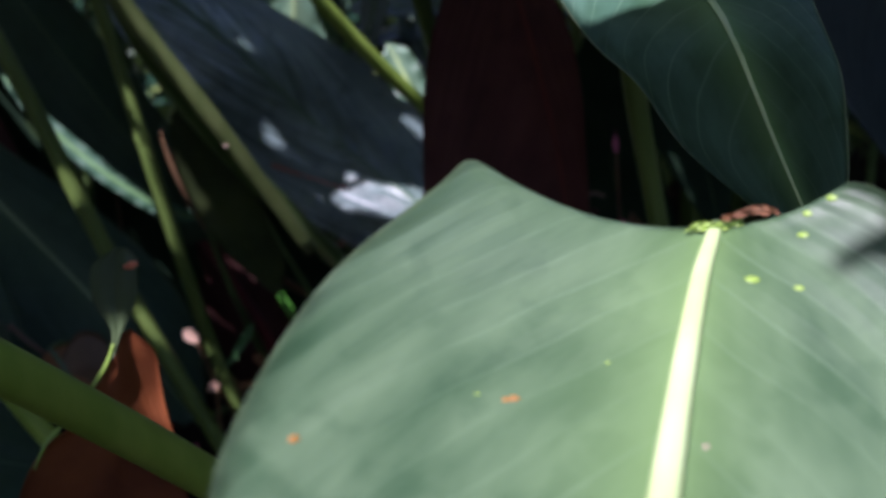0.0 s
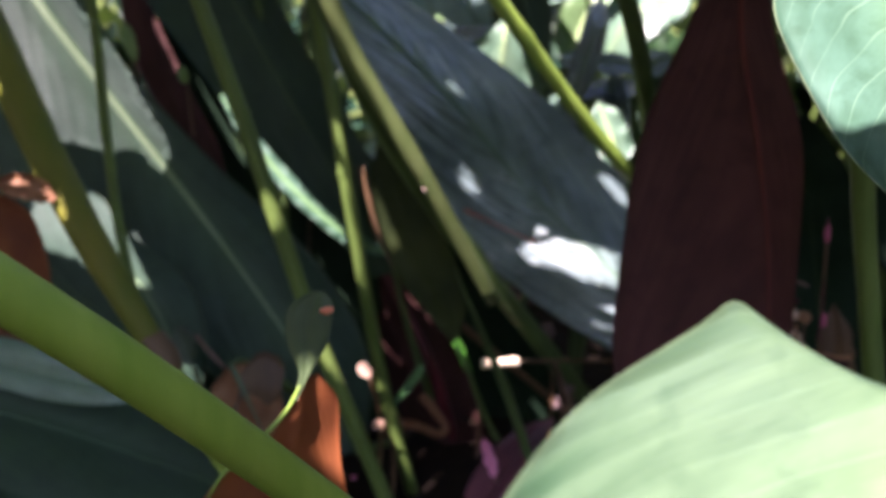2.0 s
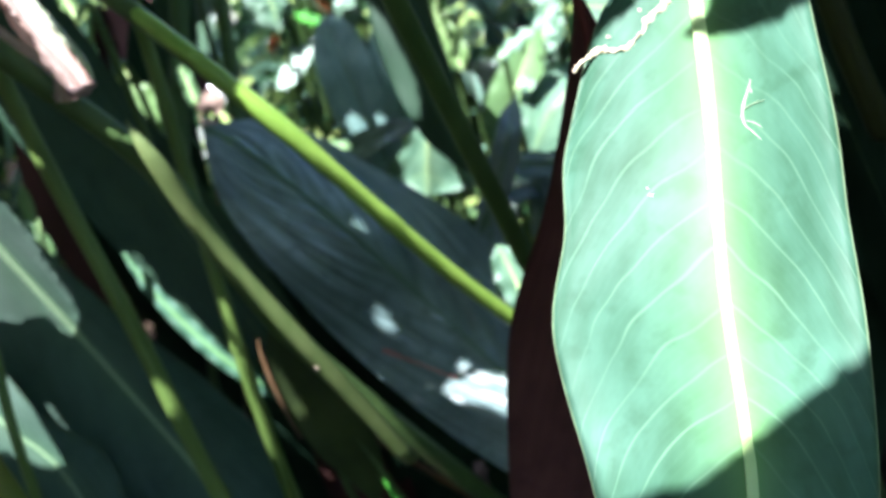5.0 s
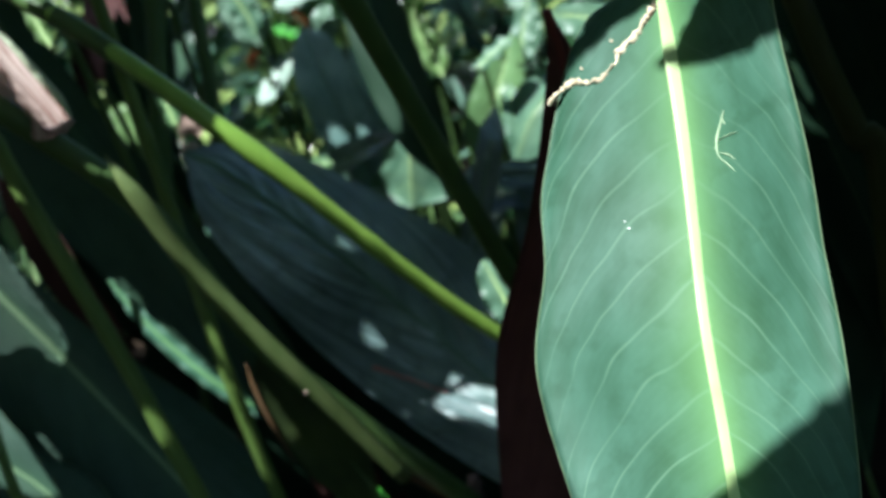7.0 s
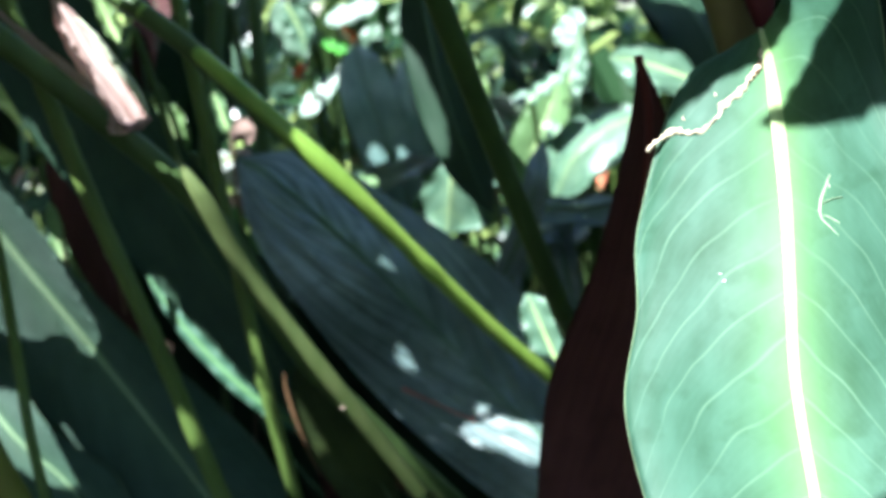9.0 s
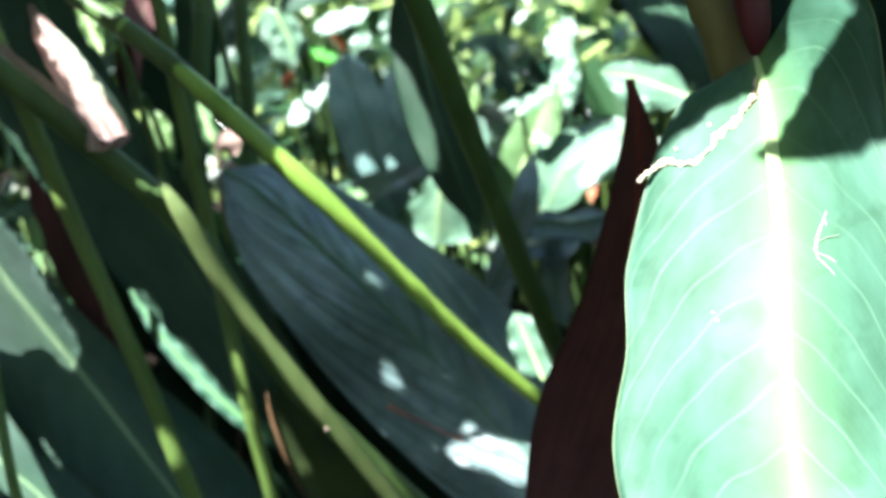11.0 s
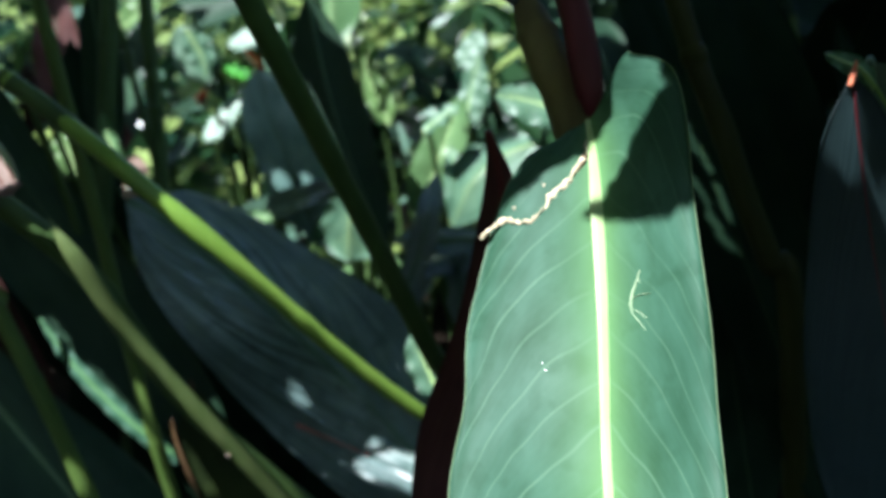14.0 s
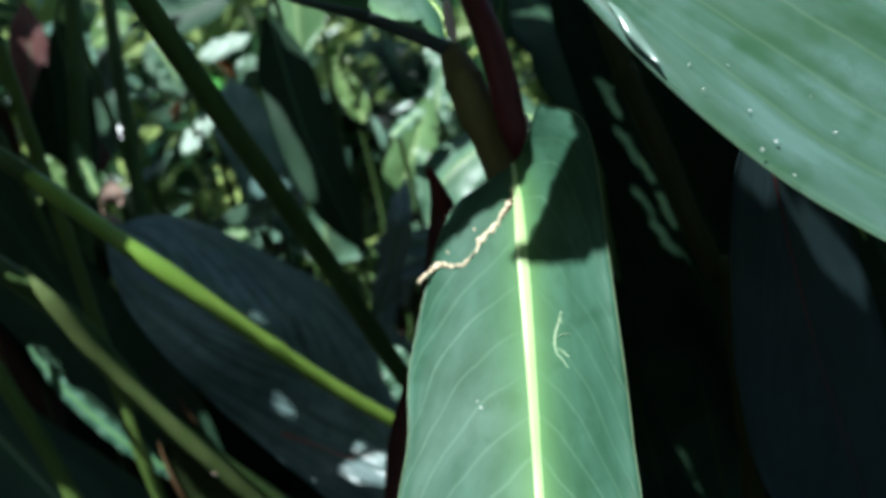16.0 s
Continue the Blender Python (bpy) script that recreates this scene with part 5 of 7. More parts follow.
small_leaf([(-0.2038, 0.6994, 0.1067), (-0.1960, 0.7030, 0.1241), (-0.1835, 0.7046, 0.1333), (-0.1658, 0.7027, 0.1258)], (0.014, 0.004, 0.026), STEM_BROWN, "withered brown leaf in the shade")
twig([(-0.0091, 0.7673, 0.1368), (0.0066, 0.7671, 0.1387), (0.0223, 0.7668, 0.1406)], 0.0042, "short broken twig, pale in the sun", TAN)
twig([(0.0225, 0.7687, 0.1400), (0.0621, 0.7705, 0.1417), (0.1159, 0.7738, 0.1433)], 0.0016, "thin brown twig held among stems", STEM_BROWN)
twig([(0.0864, 0.7964, 0.0518), (0.0633, 0.8003, 0.1134), (0.0421, 0.8002, 0.1568)], 0.0032, "grey weathered stick standing in shade", FUZZ)
twig([(-0.0800, 0.8700, 0.0390), (-0.0600, 0.8700, 0.0380), (-0.0390, 0.8700, 0.0300), (-0.0320, 0.8700, 0.0370), (-0.0410, 0.8700, 0.0500), (-0.0560, 0.8700, 0.0680)], 0.0046, "curled brown dry stalk", SCRAP)

small_leaf([(-0.3612, 0.9695, 0.4535), (-0.3292, 0.9468, 0.3767), (-0.2901, 0.9265, 0.3114), (-0.2464, 0.9080, 0.2548)], (0.016, 0.004, 0.006), BLACKISH, "dark red-brown dry blade between leaves", "canna_leaf", "leaf")
small_leaf([(-0.3336, 0.9181, 0.3619), (-0.3383, 0.9209, 0.3744), (-0.3419, 0.9232, 0.3844), (-0.3457, 0.9260, 0.3969)], (0.007, -0.002, 0.002), BRIGHT, "small pale yellow-green leaf tip")
small_leaf([(-0.2859, 0.9133, 0.3451), (-0.2882, 0.9145, 0.3500), (-0.2905, 0.9156, 0.3550), (-0.2940, 0.9170, 0.3609)], (0.005, -0.002, 0.002), BRIGHT, "tiny pale yellow-green leaf tip")
small_leaf([(0.1446, 0.8249, 0.1246), (0.1011, 0.8226, 0.1563), (0.0588, 0.8189, 0.1821), (0.0176, 0.8139, 0.2018)], (0.008, -0.006, 0.014), GREY, "grey-green leaf tip low in the shade", "canna_leaf", "leaf")
small_leaf([(-0.2473, 0.7618, 0.1250), (-0.2535, 0.7649, 0.1384), (-0.2568, 0.7673, 0.1491), (-0.2628, 0.7690, 0.1561)], (0.010, -0.003, 0.003), GREY, "pale leaf scrap among the stems")
small_leaf([(-0.1169, 0.8229, -0.0037), (-0.1160, 0.8236, -0.0006), (-0.1151, 0.8242, 0.0025), (-0.1132, 0.8249, 0.0056)], (0.004, -0.002, 0.004), PINK, "tiny pink petal near the stems", "petal", "petal")
twig([(-0.2451, 0.7625, 0.1517), (-0.2329, 0.7594, 0.1388), (-0.2173, 0.7560, 0.1246)], 0.0022, "greyish lavender thin stick", FUZZ)
small_leaf([(-0.1899, 0.9718, 0.4471), (-0.1840, 0.9731, 0.4536), (-0.1783, 0.9735, 0.4570), (-0.1673, 0.9733, 0.4590)], (0.006, -0.003, 0.016), HUSK, "pale pink dry leaf in a sun fleck")

# withered flower stalk and scraps beside the shoot's stem
def withered(name, centre, size, mat, label, seed, category="petal"):
    """A shrivelled knob of dry petals on a thin stalk that stands in the soil."""
    c = Vector(centre)
    ob = thing(name, (c.x + 0.012, c.y + 0.02, 0), label, category, "small growth on the soil")
    bm = bmesh.new()
    bmesh.ops.create_icosphere(bm, subdivisions=4, radius=1.0)
    for v in bm.verts:
        p = v.co.copy()
        k = 1 + 0.45 * noise.noise(p * 1.7 + Vector((seed, 0, 0))) + 0.25 * noise.noise(p * 4.5 + Vector((0, seed, 0)))
        v.co = Vector((p.x * size[0], p.y * size[1], p.z * size[2])) * k + c
    part("husk", bm, mat, ob)
    part("stalk", tube([(c.x + 0.012, c.y + 0.02, 0), (c.x + 0.010, c.y + 0.012, c.z * 0.6), c], [0.0018, 0.0015, 0.001], 6, 10), STEM_BROWN, ob)
    return ob


twig([(0.2650, 0.6900, 0.0880), (0.2430, 0.6900, 0.1240), (0.2250, 0.6900, 0.1510), (0.2130, 0.6900, 0.1710)], 0.002, "dark dry stick leaning on the soil", BLACKISH)
twig([(0.2250, 0.6900, 0.1510), (0.2210, 0.6900, 0.1730), (0.2200, 0.6900, 0.1910), (0.2200, 0.6900, 0.2050)], 0.0024, "withered brown flower stalk", SCRAP)
twig([(0.2320, 0.6900, 0.1720), (0.2280, 0.6900, 0.1830), (0.2250, 0.6900, 0.1920), (0.2220, 0.6900, 0.1980)], 0.0022, "pale peach split of a dry stalk", PEACH)
twig([(0.2130, 0.6900, 0.2220), (0.2110, 0.6900, 0.2310), (0.2150, 0.6900, 0.2380), (0.2250, 0.6900, 0.2350)], 0.0014, "grey hooked dry tip of a flower stalk", FUZZ)
twig([(0.2300, 0.6900, 0.1790), (0.2420, 0.6900, 0.1830), (0.2530, 0.6900, 0.1800), (0.2650, 0.6900, 0.1810)], 0.0019, "pinkish brown dry twig beside the stem", SCRAP)
twig([(0.2380, 0.6900, 0.1920), (0.2380, 0.6900, 0.2230), (0.2360, 0.6900, 0.2580), (0.2340, 0.6900, 0.2870)], 0.0009, "thin red-brown strand hanging beside the stem", STEM_RED)
withered("withered_flower", (0.2140, 0.6860, 0.2140), (0.0042, 0.004, 0.005), PEACH, "withered peach flower on a dry stalk", 1)
withered("withered_flower", (0.2240, 0.6860, 0.2120), (0.0044, 0.004, 0.0046), SCRAP, "shrivelled brown flower beside a peach one", 2)
withered("withered_flower", (0.2150, 0.6860, 0.2240), (0.004, 0.004, 0.0022), BLACKISH, "blackened withered flower top on a stalk", 3)
withered("withered_flower", (0.2150, 0.6860, 0.1990), (0.0032, 0.003, 0.003), PEACH, "small withered peach knob on a stalk", 4)
withered("withered_flower", (0.2180, 0.6860, 0.1740), (0.003, 0.003, 0.004), SCRAP, "brown shrivelled bud low on a dry stalk", 5)
withered("withered_flower", (0.2390, 0.6860, 0.2100), (0.002, 0.002, 0.0052), PINK, "magenta withered petal on a thin strand", 6)
withered("withered_flower", (0.2330, 0.6860, 0.2760), (0.0018, 0.002, 0.006), PINK, "magenta withered petal on a thin strand", 7)
withered("withered_flower", (0.2410, 0.6860, 0.1830), (0.0026, 0.0025, 0.0022), SCRAP, "brown shrivelled bud on a twig", 8)
small_leaf([(0.2470, 0.6900, 0.1050), (0.2440, 0.6900, 0.1160), (0.2450, 0.6900, 0.1300), (0.2480, 0.6900, 0.1440)], (0.0065, -0.003, 0.002), PALE, "white dry leaf scrap by the stem", "fallen_leaf", "leaf", wave=0.002, waves=2, ragged=0.25, bow=0.3)
small_leaf([(0.2330, 0.6900, 0.0910), (0.2340, 0.6900, 0.1000), (0.2380, 0.6900, 0.1070), (0.2430, 0.6900, 0.1140)], (0.006, -0.003, 0.004), PALE, "crumpled white dry leaf scrap by the stem", "fallen_leaf", "leaf", wave=0.002, waves=2, ragged=0.25, bow=0.3)
small_leaf([(0.2640, 0.6900, 0.1320), (0.2650, 0.6900, 0.1390), (0.2660, 0.6900, 0.1490), (0.2690, 0.6900, 0.1590)], (0.0062, -0.003, 0.002), PALE_GREEN, "pale green leaf scrap by the stem", "fallen_leaf", "leaf", wave=0.002, waves=2, ragged=0.25, bow=0.3)
small_leaf([(0.2470, 0.6900, 0.1340), (0.2490, 0.6900, 0.1430), (0.2540, 0.6900, 0.1520), (0.2620, 0.6900, 0.1630)], (0.005, -0.003, 0.004), SCRAP, "curled brown dry leaf by the stem", "fallen_leaf", "leaf", wave=0.002, waves=2, ragged=0.25, bow=0.3)
small_leaf([(0.2460, 0.7100, 0.1510), (0.2540, 0.7100, 0.1620), (0.2640, 0.7100, 0.1660), (0.2740, 0.7100, 0.1640)], (0.004, -0.002, 0.008), BLACKISH, "dark brown dry leaf behind a twig", "fallen_leaf", "leaf", wave=0.002, waves=2, ragged=0.25, bow=0.3)
small_leaf([(0.3190, 0.7600, 0.1390), (0.3190, 0.7600, 0.1420), (0.3190, 0.7600, 0.1450), (0.3190, 0.7600, 0.1470)], (0.004, -0.002, 0.001), PALE, "small white petal by the stem", "petal", "petal", wave=0.002, waves=2, ragged=0.25, bow=0.3)
small_leaf([(0.3290, 0.7600, 0.0870), (0.3300, 0.7600, 0.0930), (0.3290, 0.7600, 0.0990), (0.3290, 0.7600, 0.1040)], (0.0045, -0.002, 0.001), PALE_GREEN, "small pale green leaf low by the stem", "fallen_leaf", "leaf", wave=0.002, waves=2, ragged=0.25, bow=0.3)

twig([(0.0870, 0.8200, 0.0410), (0.0750, 0.8200, 0.0810), (0.0650, 0.8200, 0.1080), (0.0560, 0.8200, 0.1320), (0.0490, 0.8200, 0.1540)], 0.0036, "grey-pink withered flower stalk in the shade", WITHERED)
twig([(0.0910, 0.8300, 0.0370), (0.0820, 0.8300, 0.0710), (0.0740, 0.8300, 0.0920), (0.0710, 0.8300, 0.1010)], 0.0022, "thin dry split of a withered stalk", SCRAP)
withered("withered_flower", (0.0500, 0.8150, 0.1530), (0.0055, 0.004, 0.0075), WITHERED, "grey-pink withered bud on a dry stalk", 20)
withered("withered_flower", (0.0630, 0.8150, 0.1220), (0.006, 0.004, 0.005), WITHERED, "pinkish withered knob on a dry stalk", 21)
withered("withered_flower", (0.0740, 0.8150, 0.1030), (0.0045, 0.004, 0.0045), WITHERED, "brown withered knob on a dry stalk", 22)
withered("withered_flower", (0.0640, 0.8150, 0.0860), (0.0032, 0.003, 0.006), WITHERED, "pale withered scale on a dry stalk", 23)
withered("withered_flower", (0.0800, 0.8150, 0.0640), (0.005, 0.004, 0.0055), WITHERED, "pale withered scale low on a dry stalk", 24)
small_leaf([(0.3480, 0.7200, 0.0630), (0.3390, 0.7200, 0.0750), (0.3300, 0.7200, 0.0880), (0.3220, 0.7200, 0.1020)], (0.014, -0.004, 0.002), CREAM, "cream-yellow rounded dead leaf tip by the stem", ragged=0.03, bow=0.5)
small_leaf([(0.2790, 0.7450, 0.1120), (0.2780, 0.7450, 0.1410), (0.2750, 0.7450, 0.1700), (0.2690, 0.7450, 0.2080)], (0.016, -0.003, 0.002), STEM_BROWN, "brown dry bract behind withered flowers", ragged=0.15, bow=0.3)

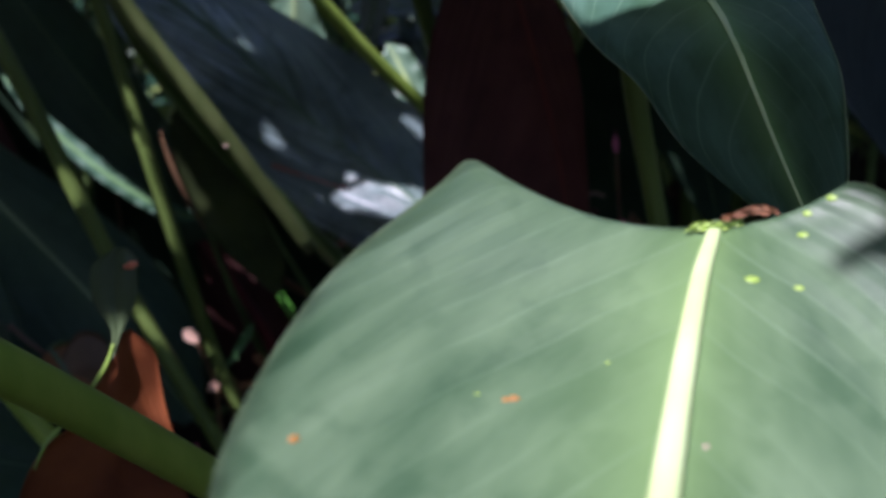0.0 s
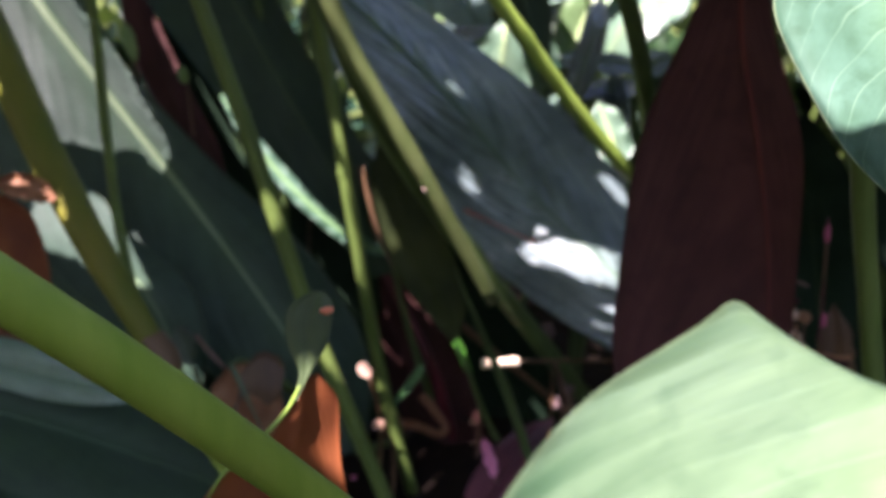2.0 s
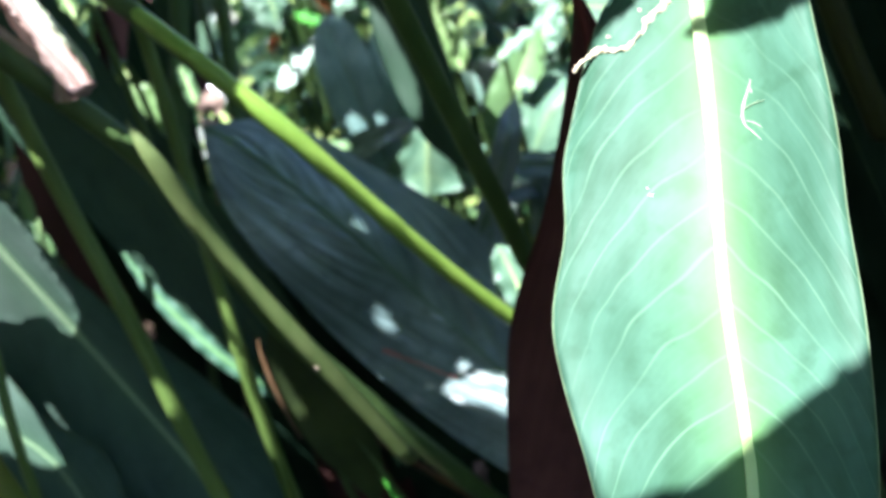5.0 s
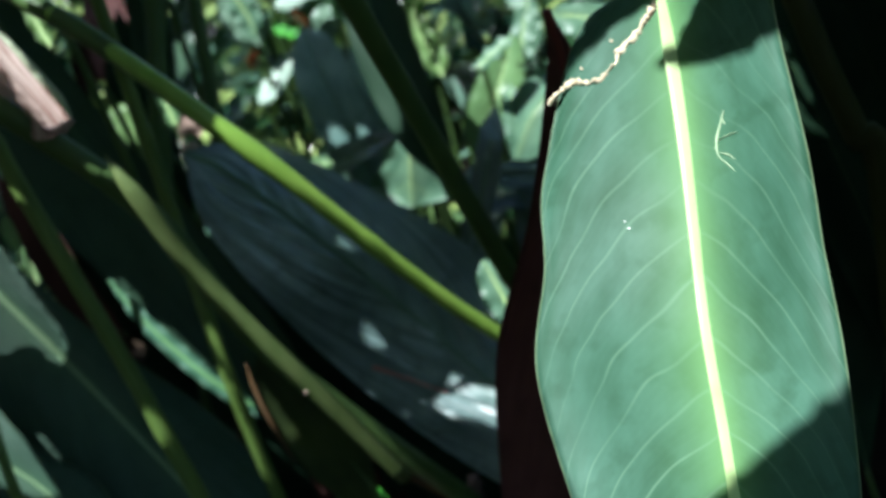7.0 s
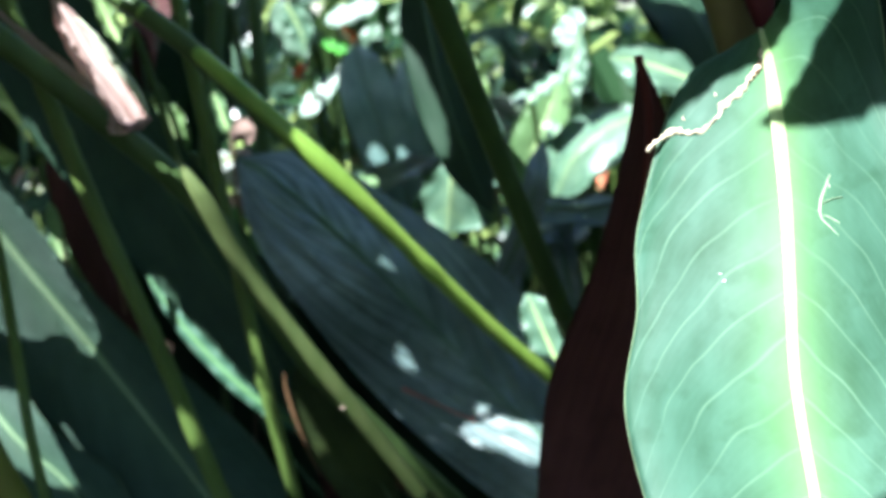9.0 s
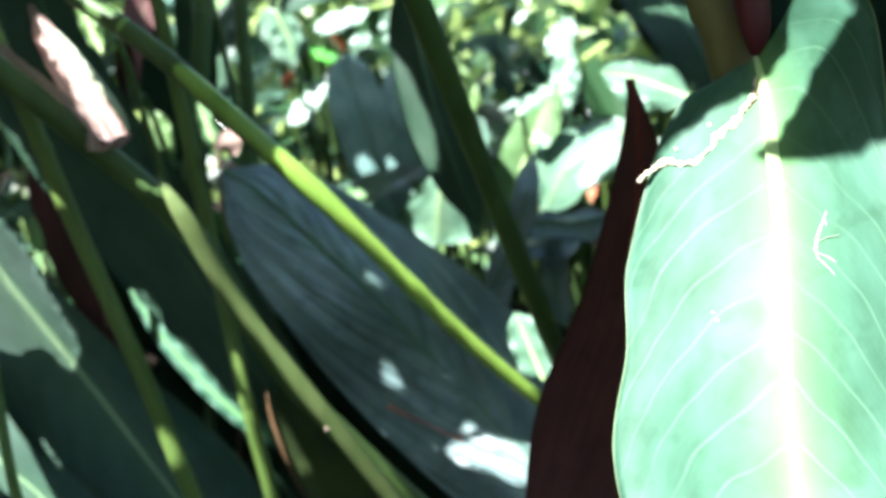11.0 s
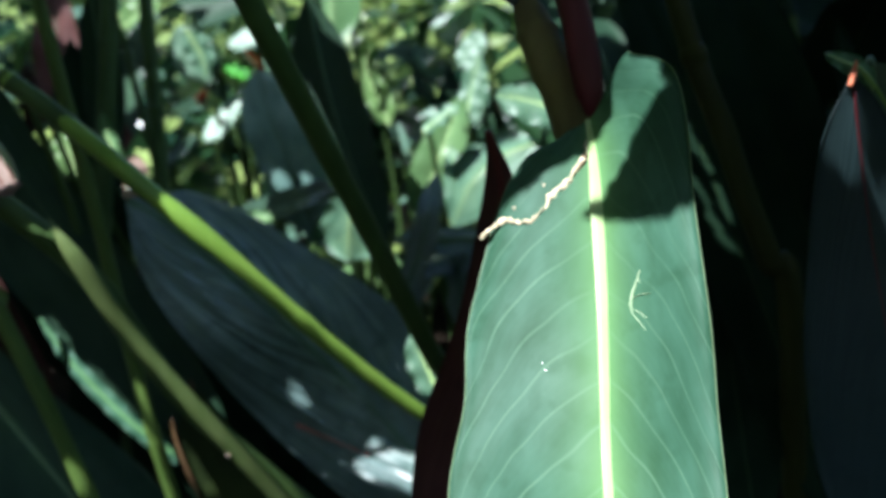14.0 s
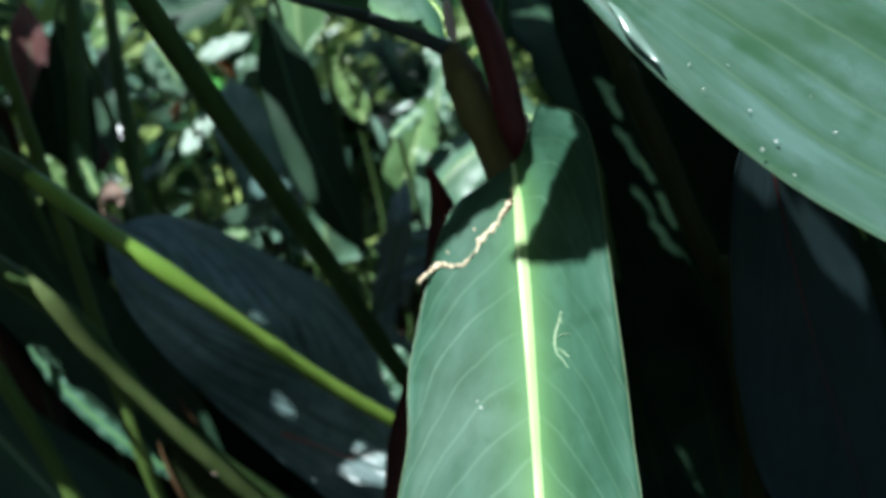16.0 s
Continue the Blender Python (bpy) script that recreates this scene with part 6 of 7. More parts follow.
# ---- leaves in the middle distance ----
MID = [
    ([(-0.0205, 1.2729, 0.3119), (-0.0631, 1.2863, 0.4207), (-0.0880, 1.3080, 0.4850), (-0.1010, 1.3300, 0.5330)], (-0.0361, 1.2923, 0.4515), SKYLIT, "grey-green canna leaf in half shade"),
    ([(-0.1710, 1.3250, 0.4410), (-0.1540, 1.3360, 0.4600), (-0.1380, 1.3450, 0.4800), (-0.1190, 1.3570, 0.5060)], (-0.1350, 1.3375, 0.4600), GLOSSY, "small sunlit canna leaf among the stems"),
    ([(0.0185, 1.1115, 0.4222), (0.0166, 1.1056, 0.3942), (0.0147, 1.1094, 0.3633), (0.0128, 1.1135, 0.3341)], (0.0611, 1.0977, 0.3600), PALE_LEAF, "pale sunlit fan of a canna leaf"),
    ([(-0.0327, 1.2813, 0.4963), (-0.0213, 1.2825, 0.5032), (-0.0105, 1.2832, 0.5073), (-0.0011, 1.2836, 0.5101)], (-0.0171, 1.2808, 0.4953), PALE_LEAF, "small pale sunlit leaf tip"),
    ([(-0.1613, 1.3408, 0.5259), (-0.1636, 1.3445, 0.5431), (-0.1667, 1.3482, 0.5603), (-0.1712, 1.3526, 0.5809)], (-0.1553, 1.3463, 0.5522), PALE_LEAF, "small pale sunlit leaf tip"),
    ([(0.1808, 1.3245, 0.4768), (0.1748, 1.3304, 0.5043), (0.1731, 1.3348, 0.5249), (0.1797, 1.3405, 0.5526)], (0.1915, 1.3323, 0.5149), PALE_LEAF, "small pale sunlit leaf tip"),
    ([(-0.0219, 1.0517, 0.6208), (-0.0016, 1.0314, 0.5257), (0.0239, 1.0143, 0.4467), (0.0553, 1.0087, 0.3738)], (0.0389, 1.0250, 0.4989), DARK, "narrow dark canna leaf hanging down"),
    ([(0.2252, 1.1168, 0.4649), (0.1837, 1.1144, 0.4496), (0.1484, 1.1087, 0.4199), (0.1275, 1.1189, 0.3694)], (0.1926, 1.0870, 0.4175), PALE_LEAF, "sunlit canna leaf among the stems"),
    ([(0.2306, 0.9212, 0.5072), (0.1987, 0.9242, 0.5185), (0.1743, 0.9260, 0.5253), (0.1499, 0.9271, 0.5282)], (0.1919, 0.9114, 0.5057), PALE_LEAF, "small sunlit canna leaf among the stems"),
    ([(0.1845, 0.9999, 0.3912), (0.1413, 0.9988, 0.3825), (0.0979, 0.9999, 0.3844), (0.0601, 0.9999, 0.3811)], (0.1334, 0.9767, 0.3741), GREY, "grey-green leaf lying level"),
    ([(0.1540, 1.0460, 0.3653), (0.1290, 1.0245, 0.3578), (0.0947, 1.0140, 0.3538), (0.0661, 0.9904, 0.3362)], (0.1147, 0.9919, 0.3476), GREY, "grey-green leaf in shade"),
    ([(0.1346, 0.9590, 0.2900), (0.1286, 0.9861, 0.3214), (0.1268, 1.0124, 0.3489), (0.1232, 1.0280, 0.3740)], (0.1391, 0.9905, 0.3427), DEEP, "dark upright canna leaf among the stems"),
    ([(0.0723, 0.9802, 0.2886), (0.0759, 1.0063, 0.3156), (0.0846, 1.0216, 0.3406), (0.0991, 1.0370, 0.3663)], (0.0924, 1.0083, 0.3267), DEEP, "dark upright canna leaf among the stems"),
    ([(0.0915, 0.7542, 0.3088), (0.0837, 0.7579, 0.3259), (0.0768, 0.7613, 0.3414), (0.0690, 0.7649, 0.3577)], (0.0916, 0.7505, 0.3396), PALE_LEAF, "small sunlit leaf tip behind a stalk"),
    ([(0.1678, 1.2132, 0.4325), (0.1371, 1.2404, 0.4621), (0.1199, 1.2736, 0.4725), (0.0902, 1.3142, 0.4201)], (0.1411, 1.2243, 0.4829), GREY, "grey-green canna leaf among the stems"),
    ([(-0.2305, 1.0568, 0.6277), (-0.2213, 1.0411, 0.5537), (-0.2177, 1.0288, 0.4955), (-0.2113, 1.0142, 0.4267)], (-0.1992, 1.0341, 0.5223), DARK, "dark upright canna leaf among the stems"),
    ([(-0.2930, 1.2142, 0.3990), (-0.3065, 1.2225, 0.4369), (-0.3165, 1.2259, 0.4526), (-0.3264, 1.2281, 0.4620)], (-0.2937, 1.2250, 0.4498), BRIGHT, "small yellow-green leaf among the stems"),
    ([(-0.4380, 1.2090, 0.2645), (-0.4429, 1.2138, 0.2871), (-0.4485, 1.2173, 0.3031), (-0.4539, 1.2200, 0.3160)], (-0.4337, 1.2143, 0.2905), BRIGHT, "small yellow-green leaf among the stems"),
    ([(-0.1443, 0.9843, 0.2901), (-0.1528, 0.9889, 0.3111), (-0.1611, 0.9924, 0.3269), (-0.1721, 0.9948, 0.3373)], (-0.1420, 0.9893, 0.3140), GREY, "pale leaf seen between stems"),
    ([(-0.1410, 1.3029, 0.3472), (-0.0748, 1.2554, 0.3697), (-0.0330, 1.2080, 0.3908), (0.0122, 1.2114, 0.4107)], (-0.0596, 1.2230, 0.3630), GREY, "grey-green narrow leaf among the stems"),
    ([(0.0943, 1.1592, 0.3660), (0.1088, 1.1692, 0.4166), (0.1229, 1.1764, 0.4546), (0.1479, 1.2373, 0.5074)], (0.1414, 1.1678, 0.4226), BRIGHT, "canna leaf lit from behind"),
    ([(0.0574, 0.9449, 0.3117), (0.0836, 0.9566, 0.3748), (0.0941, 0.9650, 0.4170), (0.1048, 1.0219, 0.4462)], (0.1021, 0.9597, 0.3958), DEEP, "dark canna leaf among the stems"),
    ([(0.0136, 1.3037, 0.3637), (-0.0118, 1.3056, 0.4194), (-0.0302, 1.3260, 0.4662), (-0.0457, 1.3566, 0.5135)], (0.0018, 1.3119, 0.4504), SKYLIT, "grey-green canna leaf beside another leaf"),
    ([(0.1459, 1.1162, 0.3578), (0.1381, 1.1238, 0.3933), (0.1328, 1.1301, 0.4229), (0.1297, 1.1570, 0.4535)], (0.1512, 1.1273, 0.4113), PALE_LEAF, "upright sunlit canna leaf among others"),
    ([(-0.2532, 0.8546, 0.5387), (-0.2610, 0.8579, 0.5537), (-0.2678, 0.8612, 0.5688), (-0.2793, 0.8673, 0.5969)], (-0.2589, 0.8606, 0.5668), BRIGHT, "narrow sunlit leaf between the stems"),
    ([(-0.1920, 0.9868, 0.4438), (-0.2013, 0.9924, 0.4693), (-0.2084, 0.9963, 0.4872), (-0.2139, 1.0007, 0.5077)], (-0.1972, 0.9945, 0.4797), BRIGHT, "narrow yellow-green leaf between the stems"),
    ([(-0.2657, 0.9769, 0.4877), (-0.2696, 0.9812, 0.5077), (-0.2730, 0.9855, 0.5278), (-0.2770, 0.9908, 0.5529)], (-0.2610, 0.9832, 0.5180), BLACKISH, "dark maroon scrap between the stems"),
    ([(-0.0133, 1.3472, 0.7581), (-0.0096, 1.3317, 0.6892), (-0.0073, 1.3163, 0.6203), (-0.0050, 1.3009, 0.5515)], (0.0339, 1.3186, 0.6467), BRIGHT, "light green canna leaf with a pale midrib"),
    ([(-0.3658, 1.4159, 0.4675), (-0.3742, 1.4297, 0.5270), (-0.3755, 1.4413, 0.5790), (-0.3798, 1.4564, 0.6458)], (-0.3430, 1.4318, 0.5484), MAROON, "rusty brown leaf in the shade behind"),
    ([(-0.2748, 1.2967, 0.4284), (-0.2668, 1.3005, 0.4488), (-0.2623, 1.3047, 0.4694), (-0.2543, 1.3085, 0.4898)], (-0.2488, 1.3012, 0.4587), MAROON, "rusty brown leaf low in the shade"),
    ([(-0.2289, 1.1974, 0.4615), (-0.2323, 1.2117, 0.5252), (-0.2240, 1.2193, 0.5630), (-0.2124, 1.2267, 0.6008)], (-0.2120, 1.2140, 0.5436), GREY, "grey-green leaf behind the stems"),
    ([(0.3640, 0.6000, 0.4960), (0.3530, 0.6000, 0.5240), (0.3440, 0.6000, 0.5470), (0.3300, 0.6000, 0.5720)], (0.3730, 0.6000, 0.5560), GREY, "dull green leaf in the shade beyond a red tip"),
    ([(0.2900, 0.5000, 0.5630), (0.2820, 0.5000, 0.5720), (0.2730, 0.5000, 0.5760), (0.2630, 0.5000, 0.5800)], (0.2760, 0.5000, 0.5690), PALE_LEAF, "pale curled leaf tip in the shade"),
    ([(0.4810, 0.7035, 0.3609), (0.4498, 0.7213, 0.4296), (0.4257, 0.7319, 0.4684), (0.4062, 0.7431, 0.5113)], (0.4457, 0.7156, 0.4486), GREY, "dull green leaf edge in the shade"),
    # three darkened leaves added to cover the soil where shade lies
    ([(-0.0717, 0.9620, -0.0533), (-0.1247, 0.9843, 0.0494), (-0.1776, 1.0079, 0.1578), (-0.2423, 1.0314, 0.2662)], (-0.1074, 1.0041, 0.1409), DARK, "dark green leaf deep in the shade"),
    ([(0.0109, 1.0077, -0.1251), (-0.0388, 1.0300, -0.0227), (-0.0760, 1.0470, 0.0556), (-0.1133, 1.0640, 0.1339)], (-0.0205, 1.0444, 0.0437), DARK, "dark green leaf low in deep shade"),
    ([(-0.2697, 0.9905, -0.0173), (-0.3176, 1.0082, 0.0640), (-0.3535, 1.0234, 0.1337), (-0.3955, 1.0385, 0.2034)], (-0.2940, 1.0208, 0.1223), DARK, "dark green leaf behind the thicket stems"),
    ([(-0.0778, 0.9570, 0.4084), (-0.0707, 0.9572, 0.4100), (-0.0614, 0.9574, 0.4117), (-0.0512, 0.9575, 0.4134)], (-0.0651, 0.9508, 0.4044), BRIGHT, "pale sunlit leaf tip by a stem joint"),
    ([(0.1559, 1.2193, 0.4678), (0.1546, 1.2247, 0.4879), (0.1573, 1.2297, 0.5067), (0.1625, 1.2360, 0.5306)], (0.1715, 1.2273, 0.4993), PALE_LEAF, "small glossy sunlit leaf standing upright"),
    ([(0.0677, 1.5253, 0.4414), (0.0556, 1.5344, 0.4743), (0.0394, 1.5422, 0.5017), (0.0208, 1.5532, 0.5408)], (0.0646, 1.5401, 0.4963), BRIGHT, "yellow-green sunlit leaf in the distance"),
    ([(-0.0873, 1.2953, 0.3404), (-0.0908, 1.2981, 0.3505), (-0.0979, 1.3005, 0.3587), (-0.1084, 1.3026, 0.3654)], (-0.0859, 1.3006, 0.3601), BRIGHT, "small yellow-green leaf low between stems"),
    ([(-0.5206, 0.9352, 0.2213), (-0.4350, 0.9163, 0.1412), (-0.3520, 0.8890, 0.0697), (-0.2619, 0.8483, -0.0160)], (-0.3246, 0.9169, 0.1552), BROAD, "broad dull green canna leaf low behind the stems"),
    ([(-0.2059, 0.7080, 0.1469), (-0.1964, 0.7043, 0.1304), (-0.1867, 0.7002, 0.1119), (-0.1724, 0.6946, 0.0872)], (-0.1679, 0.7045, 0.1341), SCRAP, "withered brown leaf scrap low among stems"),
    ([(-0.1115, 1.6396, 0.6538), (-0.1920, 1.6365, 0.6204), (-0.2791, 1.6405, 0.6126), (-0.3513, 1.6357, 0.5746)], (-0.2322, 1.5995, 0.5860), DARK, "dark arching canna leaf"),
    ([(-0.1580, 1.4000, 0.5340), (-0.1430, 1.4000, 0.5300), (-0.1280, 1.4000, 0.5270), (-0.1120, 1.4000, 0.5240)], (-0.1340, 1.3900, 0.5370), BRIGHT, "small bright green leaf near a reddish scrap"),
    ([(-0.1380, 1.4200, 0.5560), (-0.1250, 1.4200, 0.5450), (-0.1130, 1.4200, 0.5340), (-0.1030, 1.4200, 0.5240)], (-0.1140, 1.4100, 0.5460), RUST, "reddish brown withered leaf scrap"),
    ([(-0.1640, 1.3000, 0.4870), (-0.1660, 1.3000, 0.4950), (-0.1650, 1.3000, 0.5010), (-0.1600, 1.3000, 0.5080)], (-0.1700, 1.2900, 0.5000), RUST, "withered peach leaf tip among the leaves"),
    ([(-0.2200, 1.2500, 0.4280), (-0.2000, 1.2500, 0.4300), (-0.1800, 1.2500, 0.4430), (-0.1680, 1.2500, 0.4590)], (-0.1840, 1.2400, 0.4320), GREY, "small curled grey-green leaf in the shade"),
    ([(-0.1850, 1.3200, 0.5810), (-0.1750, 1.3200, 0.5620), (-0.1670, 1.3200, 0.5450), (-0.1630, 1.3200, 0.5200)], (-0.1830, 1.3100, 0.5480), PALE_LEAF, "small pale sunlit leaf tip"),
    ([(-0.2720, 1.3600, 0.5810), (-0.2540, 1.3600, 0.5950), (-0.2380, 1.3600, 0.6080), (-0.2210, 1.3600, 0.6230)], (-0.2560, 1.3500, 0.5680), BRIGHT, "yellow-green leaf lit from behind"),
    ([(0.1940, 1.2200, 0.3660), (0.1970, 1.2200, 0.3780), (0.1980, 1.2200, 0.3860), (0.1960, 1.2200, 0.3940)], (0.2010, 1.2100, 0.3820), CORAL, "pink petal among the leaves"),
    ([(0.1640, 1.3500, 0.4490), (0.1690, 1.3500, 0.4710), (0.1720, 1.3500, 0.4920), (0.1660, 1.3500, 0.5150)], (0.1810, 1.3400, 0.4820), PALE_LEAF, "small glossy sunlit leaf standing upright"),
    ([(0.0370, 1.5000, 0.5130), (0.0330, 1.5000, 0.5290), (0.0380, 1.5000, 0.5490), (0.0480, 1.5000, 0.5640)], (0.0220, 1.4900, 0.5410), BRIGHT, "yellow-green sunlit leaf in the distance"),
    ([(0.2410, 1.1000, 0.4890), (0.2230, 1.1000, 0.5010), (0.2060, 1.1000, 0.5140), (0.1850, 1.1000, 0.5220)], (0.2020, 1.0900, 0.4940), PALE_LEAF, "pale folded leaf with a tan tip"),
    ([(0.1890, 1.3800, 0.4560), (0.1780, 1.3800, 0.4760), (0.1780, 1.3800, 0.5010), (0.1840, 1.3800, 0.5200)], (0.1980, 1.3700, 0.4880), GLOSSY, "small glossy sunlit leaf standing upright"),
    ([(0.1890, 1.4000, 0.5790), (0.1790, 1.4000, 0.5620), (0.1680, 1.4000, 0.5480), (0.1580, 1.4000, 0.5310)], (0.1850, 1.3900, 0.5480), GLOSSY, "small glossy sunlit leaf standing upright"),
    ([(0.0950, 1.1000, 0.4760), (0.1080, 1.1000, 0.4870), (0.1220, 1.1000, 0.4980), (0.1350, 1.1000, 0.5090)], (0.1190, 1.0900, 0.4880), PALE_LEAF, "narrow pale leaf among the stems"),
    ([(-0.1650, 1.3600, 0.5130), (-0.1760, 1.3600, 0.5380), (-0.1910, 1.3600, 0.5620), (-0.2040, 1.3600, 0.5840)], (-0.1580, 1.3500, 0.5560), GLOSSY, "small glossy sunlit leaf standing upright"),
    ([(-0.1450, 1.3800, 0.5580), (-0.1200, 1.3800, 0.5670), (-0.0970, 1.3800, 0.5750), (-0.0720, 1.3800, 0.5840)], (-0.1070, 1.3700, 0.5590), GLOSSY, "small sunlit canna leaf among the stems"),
    ([(-0.0310, 1.4000, 0.5410), (-0.0380, 1.4000, 0.5560), (-0.0440, 1.4000, 0.5710), (-0.0490, 1.4000, 0.5860)], (-0.0220, 1.3900, 0.5650), GLOSSY, "small glossy sunlit leaf standing upright"),
    ([(-0.1110, 1.3600, 0.5210), (-0.1230, 1.3600, 0.5270), (-0.1360, 1.3600, 0.5310), (-0.1490, 1.3600, 0.5340)], (-0.1290, 1.3500, 0.5220), SPRIG, "small lime-green sunlit leaf among the stems"),
    ([(-0.0740, 1.4200, 0.5130), (-0.0830, 1.4200, 0.5280), (-0.0850, 1.4200, 0.5430), (-0.0760, 1.4200, 0.5580)], (-0.0690, 1.4100, 0.5380), GLOSSY, "small glossy sunlit leaf standing upright"),
]
stalk([(-0.2261, 0.9944, 0.3310), (-0.2198, 1.0199, 0.4530), (-0.2142, 1.0410, 0.5538), (-0.2122, 1.0655, 0.6704)], 0.010, STEM_DARK, "canna_cane", "broad olive canna stem standing behind")
stalk([(-0.1700, 1.0517, 0.3652), (-0.1773, 1.0752, 0.4763), (-0.1856, 1.0964, 0.5764), (-0.1916, 1.1175, 0.6764)], 0.008, STEM_DARK, "canna_cane", "dull green canna stem standing behind")
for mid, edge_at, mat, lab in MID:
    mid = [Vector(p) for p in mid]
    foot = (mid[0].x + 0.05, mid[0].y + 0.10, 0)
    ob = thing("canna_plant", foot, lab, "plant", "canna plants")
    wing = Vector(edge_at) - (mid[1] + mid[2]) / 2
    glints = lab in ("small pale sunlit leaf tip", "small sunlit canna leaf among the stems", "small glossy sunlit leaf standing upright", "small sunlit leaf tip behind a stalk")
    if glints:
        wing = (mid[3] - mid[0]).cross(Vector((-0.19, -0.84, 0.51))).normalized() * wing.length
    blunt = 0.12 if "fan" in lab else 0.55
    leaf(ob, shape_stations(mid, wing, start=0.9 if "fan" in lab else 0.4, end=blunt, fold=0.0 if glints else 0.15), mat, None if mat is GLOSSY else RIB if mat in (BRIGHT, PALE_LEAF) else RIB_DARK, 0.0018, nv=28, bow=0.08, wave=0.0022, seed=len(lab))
    part("petiole", tube([foot, (foot[0], foot[1], mid[0].z * 0.5), mid[0] + Vector((0.01, 0.03, -0.01)), mid[0]], [0.005, 0.004, 0.003, 0.0018], 8), STEM_DARK, ob)

# ---- where the added leaves overhead leave gaps for the sun ----
PATCHES = [
    # outlines of the sunlit places
    [(0.0790, 0.4052, 0.5046), (0.0982, 0.4113, 0.5162), (0.1108, 0.4119, 0.5235), (0.1275, 0.4186, 0.5369), (0.1372, 0.4205, 0.5725), (0.1357, 0.4135, 0.5870), (0.1517, 0.4051, 0.5781), (0.1522, 0.3990, 0.5740), (0.1452, 0.4061, 0.5569), (0.1357, 0.4064, 0.5311), (0.1188, 0.4049, 0.5179), (0.1519, 0.3767, 0.5190), (0.1692, 0.3675, 0.5305), (0.1666, 0.3299, 0.4891),
     (0.1721, 0.3130, 0.4415), (0.1665, 0.2998, 0.4336), (0.1419, 0.2983, 0.4220), (0.1197, 0.2941, 0.4039), (0.0990, 0.2823, 0.4015), (0.0766, 0.2847, 0.3900), (0.0695, 0.2916, 0.3981), (0.0625, 0.3430, 0.4264), (0.0712, 0.3810, 0.4617), (0.0740, 0.4010, 0.4791)],
    [(-0.0199, 0.0173, 0.3114), (-0.0561, 0.0392, 0.3212), (-0.0604, 0.0690, 0.3279), (-0.0494, 0.0989, 0.3378), (-0.0339, 0.1172, 0.3506), (-0.0037, 0.1322, 0.3656), (0.0366, 0.1263, 0.3477), (0.0691, 0.1129, 0.3597), (0.0720, 0.1007, 0.3552), (0.0628, 0.1018, 0.3529), (0.0542, 0.0970, 0.3485), (0.0662, 0.0906, 0.3529), (0.0825, 0.0672, 0.3349), (0.0463, 0.0217, 0.3155)],
    [(0.0931, 0.2392, 0.6714), (0.1154, 0.2155, 0.6332), (0.1335, 0.2042, 0.6138), (0.1484, 0.1935, 0.5962), (0.1650, 0.1860, 0.5836), (0.2044, 0.1741, 0.5634), (0.2761, 0.1759, 0.5571), (0.2777, 0.1848, 0.6090), (0.2476, 0.1993, 0.6376), (0.2081, 0.2142, 0.6653), (0.1614, 0.2329, 0.6853)],
    [(0.0234, 0.8262, 0.2222), (0.0394, 0.8276, 0.2283), (0.0575, 0.8286, 0.2326), (0.0736, 0.8244, 0.2299), (0.1067, 0.8235, 0.2214), (0.1045, 0.7996, 0.2001), (0.0774, 0.8050, 0.2051), (0.0548, 0.8129, 0.2117), (0.0311, 0.8201, 0.2151)],
    [(0.0799, 0.4147, 0.4923), (0.0831, 0.4227, 0.5063), (0.0934, 0.4243, 0.5150), (0.1063, 0.4254, 0.5259), (0.1190, 0.4253, 0.5336), (0.1267, 0.4253, 0.5381), (0.1305, 0.4209, 0.5368), (0.1337, 0.4116, 0.5321), (0.1125, 0.4167, 0.5186), (0.0949, 0.4135, 0.5021)],
    [(-0.4916, 0.9705, 0.5030), (-0.3958, 0.9353, 0.4120), (-0.3481, 0.9238, 0.3591), (-0.2966, 0.8970, 0.2831), (-0.3001, 0.8884, 0.2667), (-0.3707, 0.8947, 0.2718), (-0.4706, 0.8809, 0.2783)],
    [(-0.3929, 0.8260, 0.2615), (-0.3453, 0.8255, 0.2594), (-0.3118, 0.8174, 0.2222), (-0.2855, 0.8083, 0.1804), (-0.3117, 0.8078, 0.1780), (-0.3498, 0.8113, 0.1942), (-0.3927, 0.8134, 0.2033)],
]
